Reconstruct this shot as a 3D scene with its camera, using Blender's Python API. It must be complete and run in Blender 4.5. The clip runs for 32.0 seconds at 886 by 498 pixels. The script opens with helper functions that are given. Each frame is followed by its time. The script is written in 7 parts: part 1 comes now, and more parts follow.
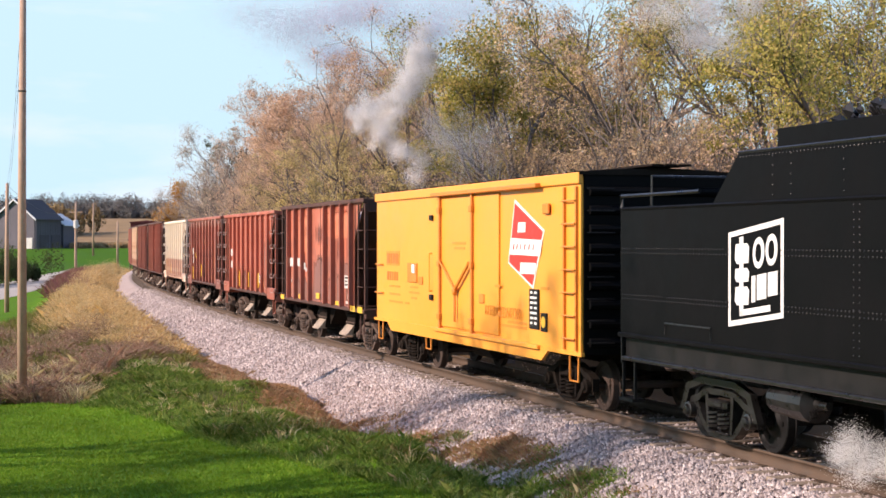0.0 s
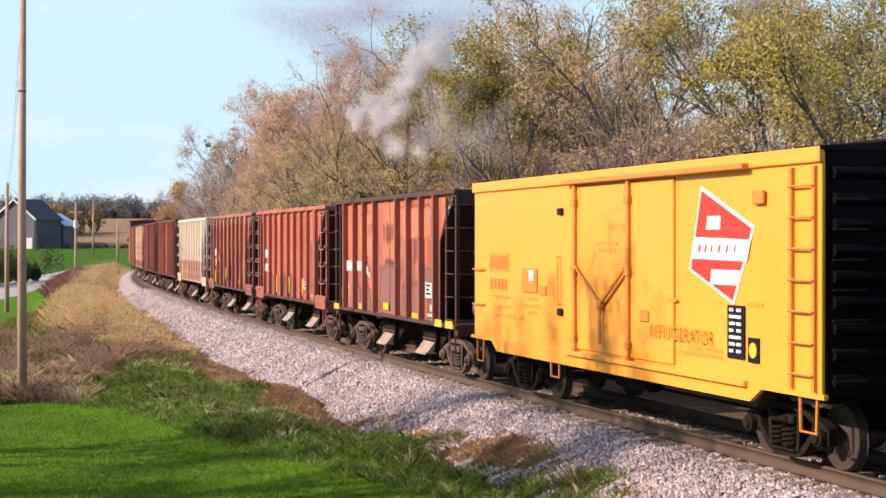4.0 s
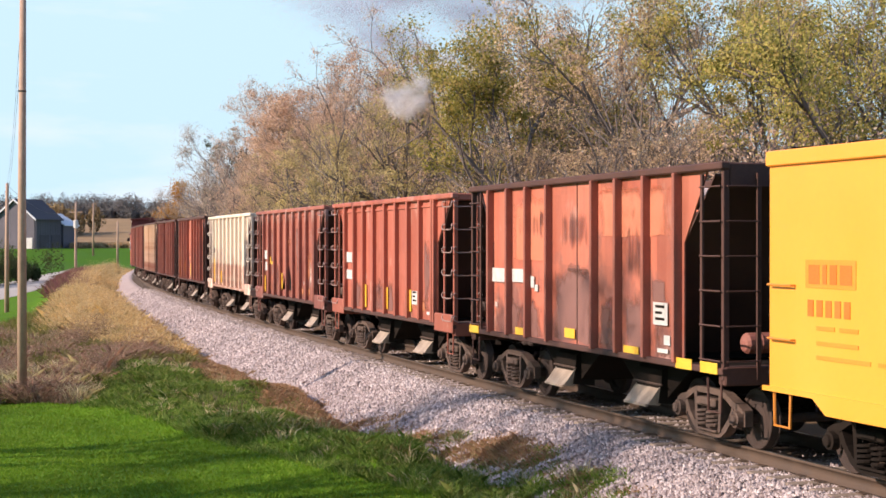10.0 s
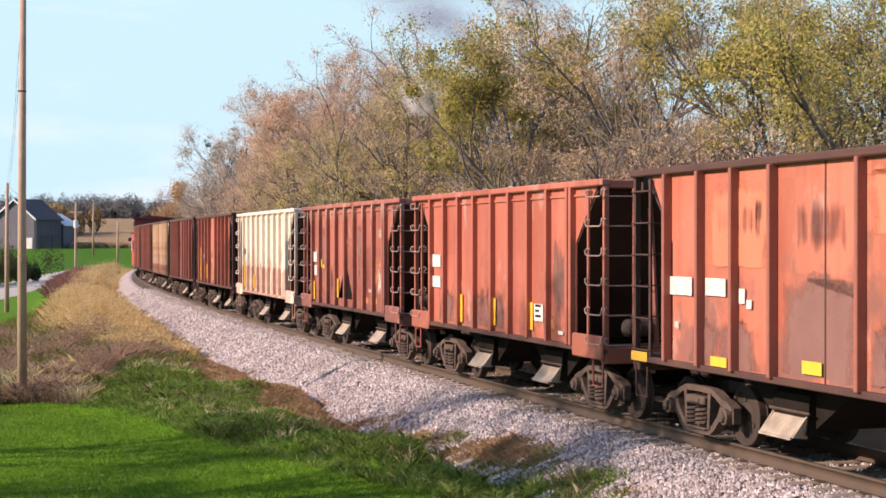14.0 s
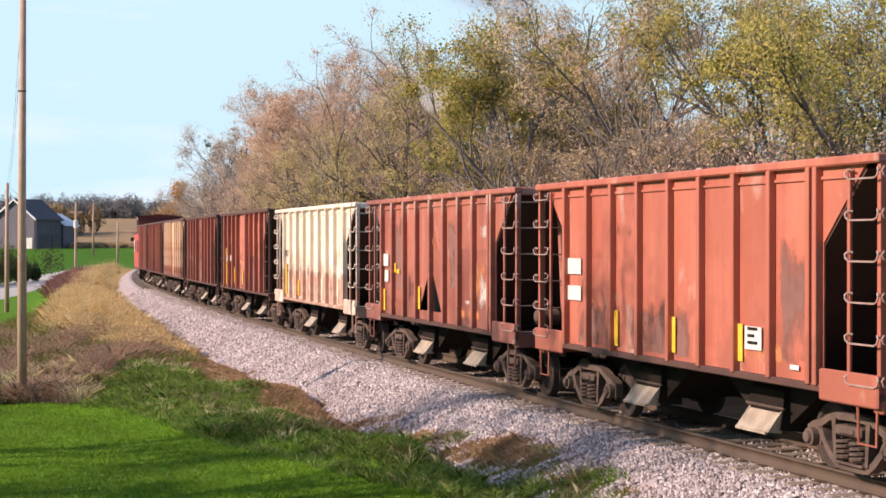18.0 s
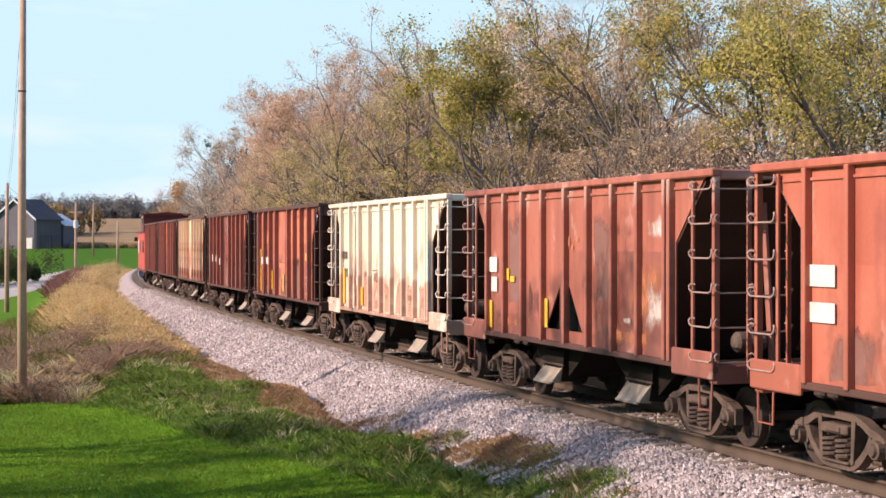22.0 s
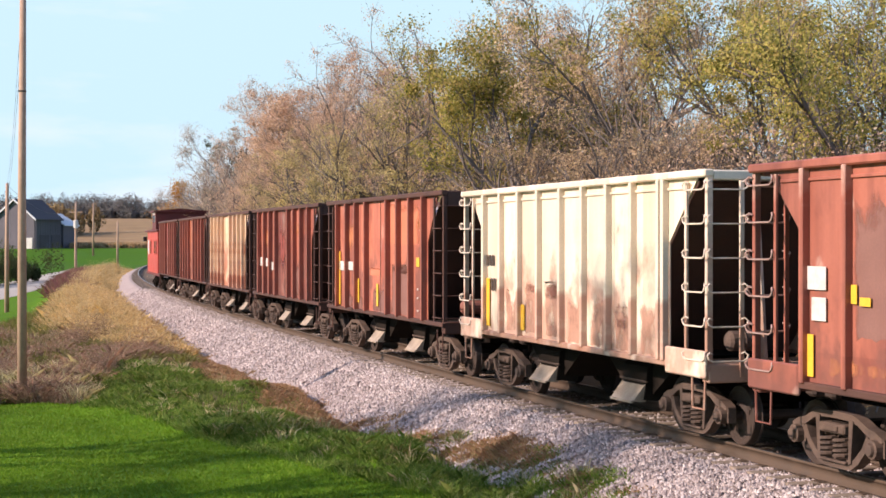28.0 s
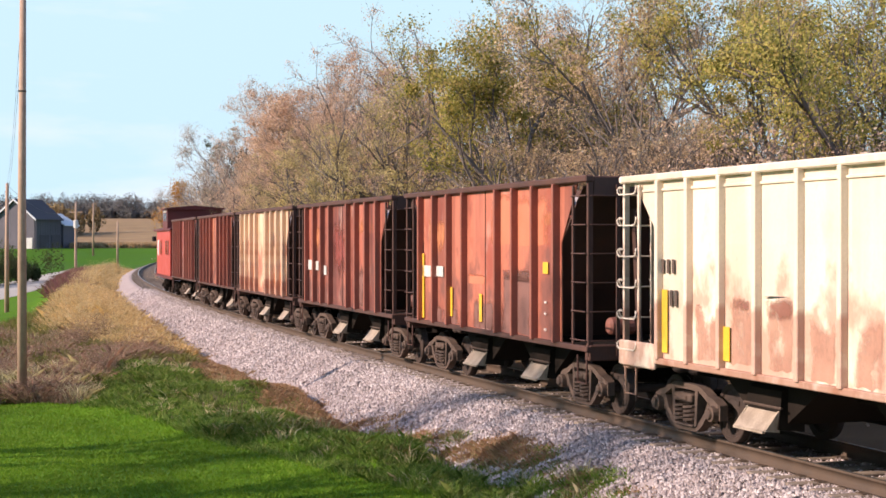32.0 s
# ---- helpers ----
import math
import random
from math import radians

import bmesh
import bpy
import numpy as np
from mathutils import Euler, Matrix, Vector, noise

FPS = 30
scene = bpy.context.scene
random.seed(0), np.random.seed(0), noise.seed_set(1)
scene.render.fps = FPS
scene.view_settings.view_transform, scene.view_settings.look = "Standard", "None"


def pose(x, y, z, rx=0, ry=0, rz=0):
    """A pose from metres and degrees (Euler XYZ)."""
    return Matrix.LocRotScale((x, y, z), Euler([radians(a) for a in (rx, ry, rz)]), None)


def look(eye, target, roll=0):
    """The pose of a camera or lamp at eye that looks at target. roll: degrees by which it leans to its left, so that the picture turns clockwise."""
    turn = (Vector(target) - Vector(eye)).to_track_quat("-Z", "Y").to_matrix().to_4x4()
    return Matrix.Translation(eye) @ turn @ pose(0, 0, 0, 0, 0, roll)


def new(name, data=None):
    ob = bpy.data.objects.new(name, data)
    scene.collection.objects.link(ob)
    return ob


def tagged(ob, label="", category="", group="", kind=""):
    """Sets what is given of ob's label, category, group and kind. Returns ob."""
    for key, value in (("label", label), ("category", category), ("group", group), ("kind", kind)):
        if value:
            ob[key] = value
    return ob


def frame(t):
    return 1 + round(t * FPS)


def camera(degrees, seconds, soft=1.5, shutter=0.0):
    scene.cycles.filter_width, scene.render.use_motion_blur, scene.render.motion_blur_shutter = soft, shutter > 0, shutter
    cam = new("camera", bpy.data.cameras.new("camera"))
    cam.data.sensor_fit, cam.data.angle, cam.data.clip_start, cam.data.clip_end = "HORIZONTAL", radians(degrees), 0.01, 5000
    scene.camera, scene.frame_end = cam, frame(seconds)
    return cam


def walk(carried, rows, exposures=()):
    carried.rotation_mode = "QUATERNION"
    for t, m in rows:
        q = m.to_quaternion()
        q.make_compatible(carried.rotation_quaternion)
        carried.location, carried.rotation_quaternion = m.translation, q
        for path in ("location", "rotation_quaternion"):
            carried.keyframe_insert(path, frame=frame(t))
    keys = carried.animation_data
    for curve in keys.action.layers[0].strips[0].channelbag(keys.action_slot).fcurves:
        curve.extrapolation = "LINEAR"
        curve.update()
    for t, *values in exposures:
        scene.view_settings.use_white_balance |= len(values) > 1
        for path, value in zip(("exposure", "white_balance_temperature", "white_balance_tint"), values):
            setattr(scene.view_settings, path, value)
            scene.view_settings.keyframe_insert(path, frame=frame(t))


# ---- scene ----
HALF = 2 * math.degrees(math.atan(784 / 2800))
cam = camera(HALF, 32.0, soft=1.6)
EYE = (0.0, 0.0, 2.86)
HOLD = look(EYE, (0.0, 100.0, 2.86 - 0.487))
walk(cam, [(0.0, HOLD), (32.0, HOLD)], exposures=[(0.0, 0.47, 7050, 26), (32.0, 0.47, 7050, 26)])

# ---------------------------------------------------------------- world and sun
SUN_AZ, SUN_EL = math.atan2(-0.96, -0.28), radians(28)
SUN_DIR = Vector((math.sin(SUN_AZ) * math.cos(SUN_EL), math.cos(SUN_AZ) * math.cos(SUN_EL), math.sin(SUN_EL)))


def build_world():
    w = bpy.data.worlds.new("sky")
    scene.world = w
    w.use_nodes = True
    nt = w.node_tree
    nt.nodes.clear()
    out = nt.nodes.new("ShaderNodeOutputWorld")
    bg = nt.nodes.new("ShaderNodeBackground")
    sky = nt.nodes.new("ShaderNodeTexSky")
    sky.sky_type = "NISHITA"
    sky.sun_disc = False
    sky.sun_elevation, sky.sun_rotation = SUN_EL, SUN_AZ
    sky.air_density, sky.dust_density, sky.ozone_density = 1.0, 0.15, 2.4
    # thin high cloud
    tc = nt.nodes.new("ShaderNodeTexCoord")
    mp = nt.nodes.new("ShaderNodeMapping")
    mp.inputs["Scale"].default_value = (1.6, 1.6, 7.0)
    mp.inputs["Location"].default_value = (0.35, 0.1, 0.62)
    nz = nt.nodes.new("ShaderNodeTexNoise")
    nz.inputs["Scale"].default_value = 2.6
    nz.inputs["Detail"].default_value = 6.0
    nz.inputs["Roughness"].default_value = 0.55
    ramp = nt.nodes.new("ShaderNodeValToRGB")
    ramp.color_ramp.elements[0].position, ramp.color_ramp.elements[0].color = 0.58, (0, 0, 0, 1)
    ramp.color_ramp.elements[1].position, ramp.color_ramp.elements[1].color = 0.84, (0.6, 0.6, 0.6, 1)
    mix = nt.nodes.new("ShaderNodeMixRGB")
    mix.inputs[2].default_value = (5.2, 5.4, 5.6, 1)
    nt.links.new(tc.outputs["Generated"], mp.inputs[0])
    nt.links.new(mp.outputs[0], nz.inputs["Vector"])
    nt.links.new(nz.outputs["Fac"], ramp.inputs[0])
    nt.links.new(ramp.outputs[0], mix.inputs[0])
    tone = nt.nodes.new("ShaderNodeMixRGB")
    tone.blend_type = "MULTIPLY"
    tone.inputs[0].default_value = 1.0
    tone.inputs[2].default_value = (1.14, 1.25, 1.30, 1)
    nt.links.new(sky.outputs[0], tone.inputs[1])
    # haze evens out the glare along the horizon
    even = nt.nodes.new("ShaderNodeMixRGB")
    even.blend_type = "DARKEN"
    even.inputs[0].default_value = 1.0
    even.inputs[2].default_value = (2.75, 4.5, 5.25, 1)
    nt.links.new(tone.outputs[0], even.inputs[1])
    nt.links.new(even.outputs[0], mix.inputs[1])
    nt.links.new(mix.outputs[0], bg.inputs["Color"])
    bg.inputs["Strength"].default_value = 0.15
    nt.links.new(bg.outputs[0], out.inputs[0])


build_world()
sun_data = bpy.data.lights.new("sun", "SUN")
sun_data.energy, sun_data.angle, sun_data.color = 5.0, radians(0.53), (1.0, 0.90, 0.77)
sun_lamp = new("sun", sun_data)
sun_lamp.matrix_world = look(SUN_DIR * 300, (0, 0, 0))

# ---------------------------------------------------------------- line of the railway
KNOTS = [-160, -120, -95, -70, -45, -20, 5]
BEND = [7.77e-4, 1.234e-3, 1.205e-3, 8.98e-4, 9.11e-4, 5.14e-4, -4.4e-5]
STEP = 0.5
GRID = np.arange(-300.0, 90.01, STEP)
I0 = int((-30 + 300) / STEP)


def cumul(a):
    return np.concatenate([[0], np.cumsum((a[1:] + a[:-1]) / 2 * STEP)])


HEAD = cumul(np.interp(GRID, KNOTS, BEND))
HEAD = HEAD - HEAD[I0] + 0.2997
LX, LY = cumul(np.sin(HEAD)), cumul(-np.cos(HEAD))
HW = 1.60                                   # half the width of a car
LX = LX - LX[I0] - 2.0754 + HW * np.cos(HEAD)
LY = LY - LY[I0] + 39.3638 + HW * np.sin(HEAD)


def on_line(s, off=0.0):
    """Place on the plan at arc s along the centre of the track; off is positive towards the camera's side."""
    h = np.interp(s, GRID, HEAD)
    return np.interp(s, GRID, LX) - off * np.cos(h), np.interp(s, GRID, LY) - off * np.sin(h), h


def car_pose(s, z=0.0):
    x, y, h = on_line(s)
    return Matrix.Translation((float(x), float(y), z)) @ Matrix.Rotation(float(h) - math.pi / 2, 4, "Z")


def line_coords(x, y):
    """Arc and offset of plan points (arrays)."""
    shape = np.shape(x)
    x, y = np.ravel(x), np.ravel(y)
    best = np.full(len(x), 1e18)
    idx = np.zeros(len(x), int)
    for j in range(0, len(GRID), 8):
        d = (x - LX[j]) ** 2 + (y - LY[j]) ** 2
        m = d < best
        best[m], idx[m] = d[m], j
    for k in range(-6, 7):
        j = np.clip(idx + k, 0, len(GRID) - 1)
        d = (x - LX[j]) ** 2 + (y - LY[j]) ** 2
        m = d < best
        best[m] = d[m]
        idx = np.where(m, j, idx)
    h = HEAD[idx]
    dx, dy = x - LX[idx], y - LY[idx]
    off = -(dx * np.cos(h) + dy * np.sin(h))
    s = GRID[idx] + dx * np.sin(h) - dy * np.cos(h)
    return s.reshape(shape), off.reshape(shape)


# ---------------------------------------------------------------- materials
MATS = {}


def nodes_of(name):
    m = bpy.data.materials.new(name)
    m.use_nodes = True
    nt = m.node_tree
    b = nt.nodes["Principled BSDF"]
    return m, nt, b


def link(nt, a, b):
    nt.links.new(a, b)


def noise_node(nt, vec, scale, detail=5.0, rough=0.6, stretch=None, shift=(0, 0, 0)):
    if stretch or any(shift):
        mp = nt.nodes.new("ShaderNodeMapping")
        mp.inputs["Scale"].default_value = stretch or (1, 1, 1)
        mp.inputs["Location"].default_value = shift
        mp.inputs["Rotation"].default_value = (0.5, 0.6, 0.4)
        link(nt, vec, mp.inputs[0])
        vec = mp.outputs[0]
    n = nt.nodes.new("ShaderNodeTexNoise")
    n.inputs["Scale"].default_value, n.inputs["Detail"].default_value, n.inputs["Roughness"].default_value = scale, detail, rough
    link(nt, vec, n.inputs["Vector"])
    return n.outputs["Fac"]


def ramp_node(nt, fac, stops):
    r = nt.nodes.new("ShaderNodeValToRGB")
    el = r.color_ramp.elements
    while len(el) < len(stops):
        el.new(0.5)
    for e, (p, c) in zip(el, stops):
        e.position = p
        e.color = (*c, 1) if not isinstance(c, (int, float)) else (c, c, c, 1)
    link(nt, fac, r.inputs[0])
    return r.outputs[0]


def mix_node(nt, fac, a, b, blend="MIX"):
    n = nt.nodes.new("ShaderNodeMixRGB")
    n.blend_type = blend
    for sock, val in zip(n.inputs, (fac, a, b)):
        if hasattr(val, "links") or hasattr(val, "is_linked"):
            link(nt, val, sock)
        elif isinstance(val, (int, float)):
            sock.default_value = val if sock.type == "VALUE" else (val, val, val, 1)
        else:
            sock.default_value = (*val, 1)
    return n.outputs[0]


def bump_node(nt, b, height, strength, dist=0.02):
    n = nt.nodes.new("ShaderNodeBump")
    n.inputs["Strength"].default_value, n.inputs["Distance"].default_value = strength, dist
    link(nt, height, n.inputs["Height"])
    link(nt, n.outputs[0], b.inputs["Normal"])


def coords(nt):
    return nt.nodes.new("ShaderNodeTexCoord").outputs["Object"]


def surf(name, c1, c2, scale=3.0, rough=0.7, metal=0.0, bump=0.2, fine=40.0, spread=0.25, gloss=0.5, grain=0.35):
    """A plain worn surface: two tones in patches and a fine grain."""
    if name in MATS:
        return MATS[name]
    m, nt, b = nodes_of(name)
    v = coords(nt)
    big = noise_node(nt, v, scale)
    small = noise_node(nt, v, fine, 3.0)
    col = ramp_node(nt, big, [(0.5 - spread, c1), (0.5 + spread, c2)])
    col = mix_node(nt, grain, col, ramp_node(nt, small, [(0.3, 0.55), (0.7, 1.0)]), "MULTIPLY")
    link(nt, col, b.inputs["Base Color"])
    b.inputs["Metallic"].default_value = metal
    b.inputs["Specular IOR Level"].default_value = gloss
    link(nt, ramp_node(nt, big, [(0.3, max(rough - 0.12, 0.05)), (0.7, min(rough + 0.12, 1))]), b.inputs["Roughness"])
    bump_node(nt, b, small, bump, 0.004)
    MATS[name] = m
    return m


def weathered(name, paint, faded, rust, grime, seed, rust_cut=0.56, streaks=0.85, rough=0.6, scuffs=0.35, patches=0.5):
    """Car paint that has faded in patches, with rust spots, run streaks and a dusty mottle along the bottom boards."""
    if name in MATS:
        return MATS[name]
    m, nt, b = nodes_of(name)
    v = coords(nt)
    sh = (seed * 3.7, seed * 1.3, seed * 2.1)
    big = noise_node(nt, v, 0.7, 4, 0.55, (1, 0.2, 1), sh)
    mid = noise_node(nt, v, 1.5, 4, 0.58, (1, 0.2, 0.8), sh)
    streak = noise_node(nt, v, 3.6, 3, 0.5, (1, 0.2, 0.05), sh)
    fine = noise_node(nt, v, 24, 3, 0.6, None, sh)
    col = ramp_node(nt, big, [(0.36, paint), (0.62, faded)])
    # each panel between two ribs has a tone of its own
    sepx = nt.nodes.new("ShaderNodeSeparateXYZ")
    link(nt, v, sepx.inputs[0])
    fl = nt.nodes.new("ShaderNodeMath")
    fl.operation = "MULTIPLY_ADD"
    fl.inputs[1].default_value, fl.inputs[2].default_value = 0.96, seed * 17.0
    link(nt, sepx.outputs["X"], fl.inputs[0])
    fl2 = nt.nodes.new("ShaderNodeMath")
    fl2.operation = "FLOOR"
    link(nt, fl.outputs[0], fl2.inputs[0])
    wn = nt.nodes.new("ShaderNodeTexWhiteNoise")
    wn.noise_dimensions = "1D"
    link(nt, fl2.outputs[0], wn.inputs["W"])
    col = mix_node(nt, 1.0, col, ramp_node(nt, wn.outputs["Value"], [(0.0, 0.62), (1.0, 1.0)]), "MULTIPLY")
    # repainted rectangles of another tone
    cell = nt.nodes.new("ShaderNodeVectorMath")
    cell.operation = "MULTIPLY_ADD"
    cell.inputs[1].default_value, cell.inputs[2].default_value = (0.48, 0.0, 0.85), (seed * 7.3, 0.5, seed * 2.9)
    link(nt, v, cell.inputs[0])
    cellf = nt.nodes.new("ShaderNodeVectorMath")
    cellf.operation = "FLOOR"
    link(nt, cell.outputs[0], cellf.inputs[0])
    cw = nt.nodes.new("ShaderNodeTexWhiteNoise")
    link(nt, cellf.outputs[0], cw.inputs["Vector"])
    col = mix_node(nt, ramp_node(nt, cw.outputs["Value"], [(0.60, 0.0), (0.62, patches)]), col, faded)
    col = mix_node(nt, ramp_node(nt, cw.outputs["Value"], [(0.18, patches * 0.8), (0.20, 0.0)]), col, rust)
    wide = noise_node(nt, v, 1.3, 3, 0.5, (1, 0.2, 0.08), (sh[1], sh[2], sh[0]))
    col = mix_node(nt, ramp_node(nt, wide, [(0.46, 0.0), (0.68, 0.75)]), col, faded)
    col = mix_node(nt, ramp_node(nt, streak, [(0.47, 0.0), (0.70, streaks)]), col, grime)
    # mottle strongest low on the sides
    sep = nt.nodes.new("ShaderNodeSeparateXYZ")
    link(nt, v, sep.inputs[0])
    mr = nt.nodes.new("ShaderNodeMapRange")
    mr.inputs["From Min"].default_value, mr.inputs["From Max"].default_value = 1.0, 3.6
    mr.inputs["To Min"].default_value, mr.inputs["To Max"].default_value = 0.22, -0.10
    link(nt, sep.outputs["Z"], mr.inputs["Value"])
    add = nt.nodes.new("ShaderNodeMath")
    add.operation = "ADD"
    link(nt, mid, add.inputs[0])
    link(nt, mr.outputs[0], add.inputs[1])
    col = mix_node(nt, ramp_node(nt, add.outputs[0], [(rust_cut - 0.02, 0.0), (rust_cut + 0.12, 0.8)]), col, rust)
    # pale scuffs and dark soot blotches
    scuff = noise_node(nt, v, 1.4, 4, 0.6, (1, 0.2, 0.6), (sh[2], sh[0], sh[1]))
    col = mix_node(nt, ramp_node(nt, scuff, [(0.60, 0.0), (0.72, scuffs)]), col, (0.62, 0.48, 0.40))
    col = mix_node(nt, ramp_node(nt, scuff, [(0.28, 0.6), (0.42, 0.0)]), col, grime)
    col = mix_node(nt, 0.18, col, ramp_node(nt, fine, [(0.3, 0.5), (0.7, 1.0)]), "MULTIPLY")
    link(nt, col, b.inputs["Base Color"])
    link(nt, ramp_node(nt, mid, [(0.3, rough - 0.12), (0.75, rough + 0.2)]), b.inputs["Roughness"])
    bump_node(nt, b, big, 0.12, 0.03)
    MATS[name] = m
    return m


def leafy(name, tones, trans=0.42, patch=(0.72, 1.0), size=0.6):
    """Leaves: each one takes a tone of its own, and light passes through."""
    if name in MATS:
        return MATS[name]
    m, nt, b = nodes_of(name)
    g = nt.nodes.new("ShaderNodeNewGeometry")
    n = len(tones)
    col = ramp_node(nt, g.outputs["Random Per Island"], [(i / max(n - 1, 1), c) for i, c in enumerate(tones)])
    big = noise_node(nt, coords(nt), size, 4)
    col = mix_node(nt, 0.8, col, ramp_node(nt, big, [(0.36, patch[0]), (0.62, patch[1])]), "MULTIPLY")
    link(nt, col, b.inputs["Base Color"])
    b.inputs["Roughness"].default_value = 0.65
    b.inputs["Specular IOR Level"].default_value = 0.25
    t = nt.nodes.new("ShaderNodeBsdfTranslucent")
    link(nt, col, t.inputs["Color"])
    mx = nt.nodes.new("ShaderNodeMixShader")
    mx.inputs[0].default_value = trans
    link(nt, b.outputs[0], mx.inputs[1])
    link(nt, t.outputs[0], mx.inputs[2])
    link(nt, mx.outputs[0], nt.nodes["Material Output"].inputs["Surface"])
    MATS[name] = m
    return m


# ---------------------------------------------------------------- mesh builder
class Shape:
    """Collects vertices and faces of one mesh."""

    def __init__(self):
        self.v, self.f = [], []

    def add(self, verts, faces):
        o = len(self.v)
        self.v += [tuple(p) for p in verts]
        self.f += [tuple(i + o for i in q) for q in faces]
        return self

    def box(self, x0, x1, y0, y1, z0, z1, c=0.0):
        """A box; c chamfers its upright and lengthwise edges."""
        if c <= 0:
            return self.add([(x, y, z) for x in (x0, x1) for y in (y0, y1) for z in (z0, z1)],
                            [(0, 1, 3, 2), (4, 6, 7, 5), (0, 4, 5, 1), (2, 3, 7, 6), (0, 2, 6, 4), (1, 5, 7, 3)])
        vs, ring = [], []
        for z, k in ((z0, c), (z0 + c, 0), (z1 - c, 0), (z1, c)):
            a, b_, d, e = x0 + k, x1 - k, y0 + k, y1 - k
            q = max(c - k * 0.5, c * 0.5)
            vs += [(a + q, d, z), (b_ - q, d, z), (b_, d + q, z), (b_, e - q, z), (b_ - q, e, z), (a + q, e, z), (a, e - q, z), (a, d + q, z)]
        fs = [tuple(range(7, -1, -1)), tuple(range(24, 32))]
        for r in range(3):
            for i in range(8):
                j = (i + 1) % 8
                fs.append((r * 8 + i, r * 8 + j, r * 8 + 8 + j, r * 8 + 8 + i))
        return self.add(vs, fs)

    def slab(self, poly, y0, y1):
        """A polygon in x and z, carried from y0 to y1."""
        n = len(poly)
        vs = [(x, y0, z) for x, z in poly] + [(x, y1, z) for x, z in poly]
        fs = [tuple(range(n)), tuple(range(2 * n - 1, n - 1, -1))]
        fs += [(i, i + n, (i + 1) % n + n, (i + 1) % n) for i in range(n)]
        return self.add(vs, fs)

    def slab_x(self, poly, x0, x1):
        """A polygon in y and z, carried from x0 to x1."""
        n = len(poly)
        vs = [(x0, y, z) for y, z in poly] + [(x1, y, z) for y, z in poly]
        fs = [tuple(range(n)), tuple(range(2 * n - 1, n - 1, -1))]
        fs += [(i, i + n, (i + 1) % n + n, (i + 1) % n) for i in range(n)]
        return self.add(vs, fs)

    def tube(self, pts, r, n=6, r_end=None):
        pts = [Vector(p) for p in pts]
        m = len(pts)
        o = len(self.v)
        side = None
        for i, p in enumerate(pts):
            d = (pts[min(i + 1, m - 1)] - pts[max(i - 1, 0)]).normalized()
            if side is None:
                side = d.orthogonal().normalized()
            side = (side - d * side.dot(d))
            side = side.normalized() if side.length > 1e-6 else d.orthogonal().normalized()
            up = d.cross(side)
            rr = r if r_end is None else r + (r_end - r) * i / max(m - 1, 1)
            for k in range(n):
                a = 2 * math.pi * k / n
                self.v.append(tuple(p + (side * math.cos(a) + up * math.sin(a)) * rr))
        for i in range(m - 1):
            for k in range(n):
                j = (k + 1) % n
                self.f.append((o + i * n + k, o + i * n + j, o + i * n + n + j, o + i * n + n + k))
        self.f.append(tuple(o + k for k in range(n - 1, -1, -1)))
        self.f.append(tuple(o + (m - 1) * n + k for k in range(n)))
        return self

    def turned(self, rings, axis_from, axis, n=20):
        """A turned body: rings of (distance along the axis, radius)."""
        a0, d = Vector(axis_from), Vector(axis).normalized()
        s = d.orthogonal().normalized()
        u = d.cross(s)
        o = len(self.v)
        for t, r in rings:
            for k in range(n):
                a = 2 * math.pi * k / n
                self.v.append(tuple(a0 + d * t + (s * math.cos(a) + u * math.sin(a)) * r))
        for i in range(len(rings) - 1):
            for k in range(n):
                j = (k + 1) % n
                self.f.append((o + i * n + k, o + i * n + j, o + i * n + n + j, o + i * n + n + k))
        self.f.append(tuple(o + k for k in range(n - 1, -1, -1)))
        self.f.append(tuple(o + (len(rings) - 1) * n + k for k in range(n)))
        return self

    def mesh(self, name, smooth=False):
        me = bpy.data.meshes.new(name)
        me.from_pydata(self.v, [], self.f)
        if smooth:
            me.polygons.foreach_set("use_smooth", [True] * len(me.polygons))
        me.update()
        return me


def quick_mesh(name, verts, faces):
    """A mesh from arrays of vertices and of faces with equal numbers of corners."""
    verts, faces = np.asarray(verts, np.float32), np.asarray(faces, np.int32)
    me = bpy.data.meshes.new(name)
    me.vertices.add(len(verts))
    me.vertices.foreach_set("co", verts.ravel())
    k = faces.shape[1]
    me.loops.add(faces.size)
    me.loops.foreach_set("vertex_index", faces.ravel())
    me.polygons.add(len(faces))
    me.polygons.foreach_set("loop_start", np.arange(0, faces.size, k, dtype=np.int32))
    me.update(calc_edges=True)
    return me


MESHES = {}


def part(name, shape, material, parent, label="", at=None, key=None, smooth=False, bevel=0.0):
    """One mesh object under a thing or a part. key: alike pieces share their mesh."""
    if isinstance(shape, bpy.types.Mesh):
        me = shape
    elif key and key in MESHES:
        me = MESHES[key]
    else:
        if callable(shape):
            shape = shape()
        me = shape.mesh(name, smooth)
        me.materials.append(material)
        if key:
            MESHES[key] = me
    if not me.materials:
        me.materials.append(material)
    ob = new(name, me)
    if me.materials[0] != material:
        ob.material_slots[0].link = "OBJECT"
        ob.material_slots[0].material = material
    if parent:
        ob.parent = parent
    if at is not None:
        ob.matrix_basis = at
    if label:
        ob["label"] = label
    if bevel:
        md = ob.modifiers.new("edge", "BEVEL")
        md.width, md.segments, md.limit_method = bevel, 1, "ANGLE"
    return ob


def thing(name, label, category, group="", m=None):
    ob = new(name)
    ob.empty_display_size = 0.2
    tagged(ob, label, category, group)
    if m is not None:
        ob.matrix_basis = m
    return ob

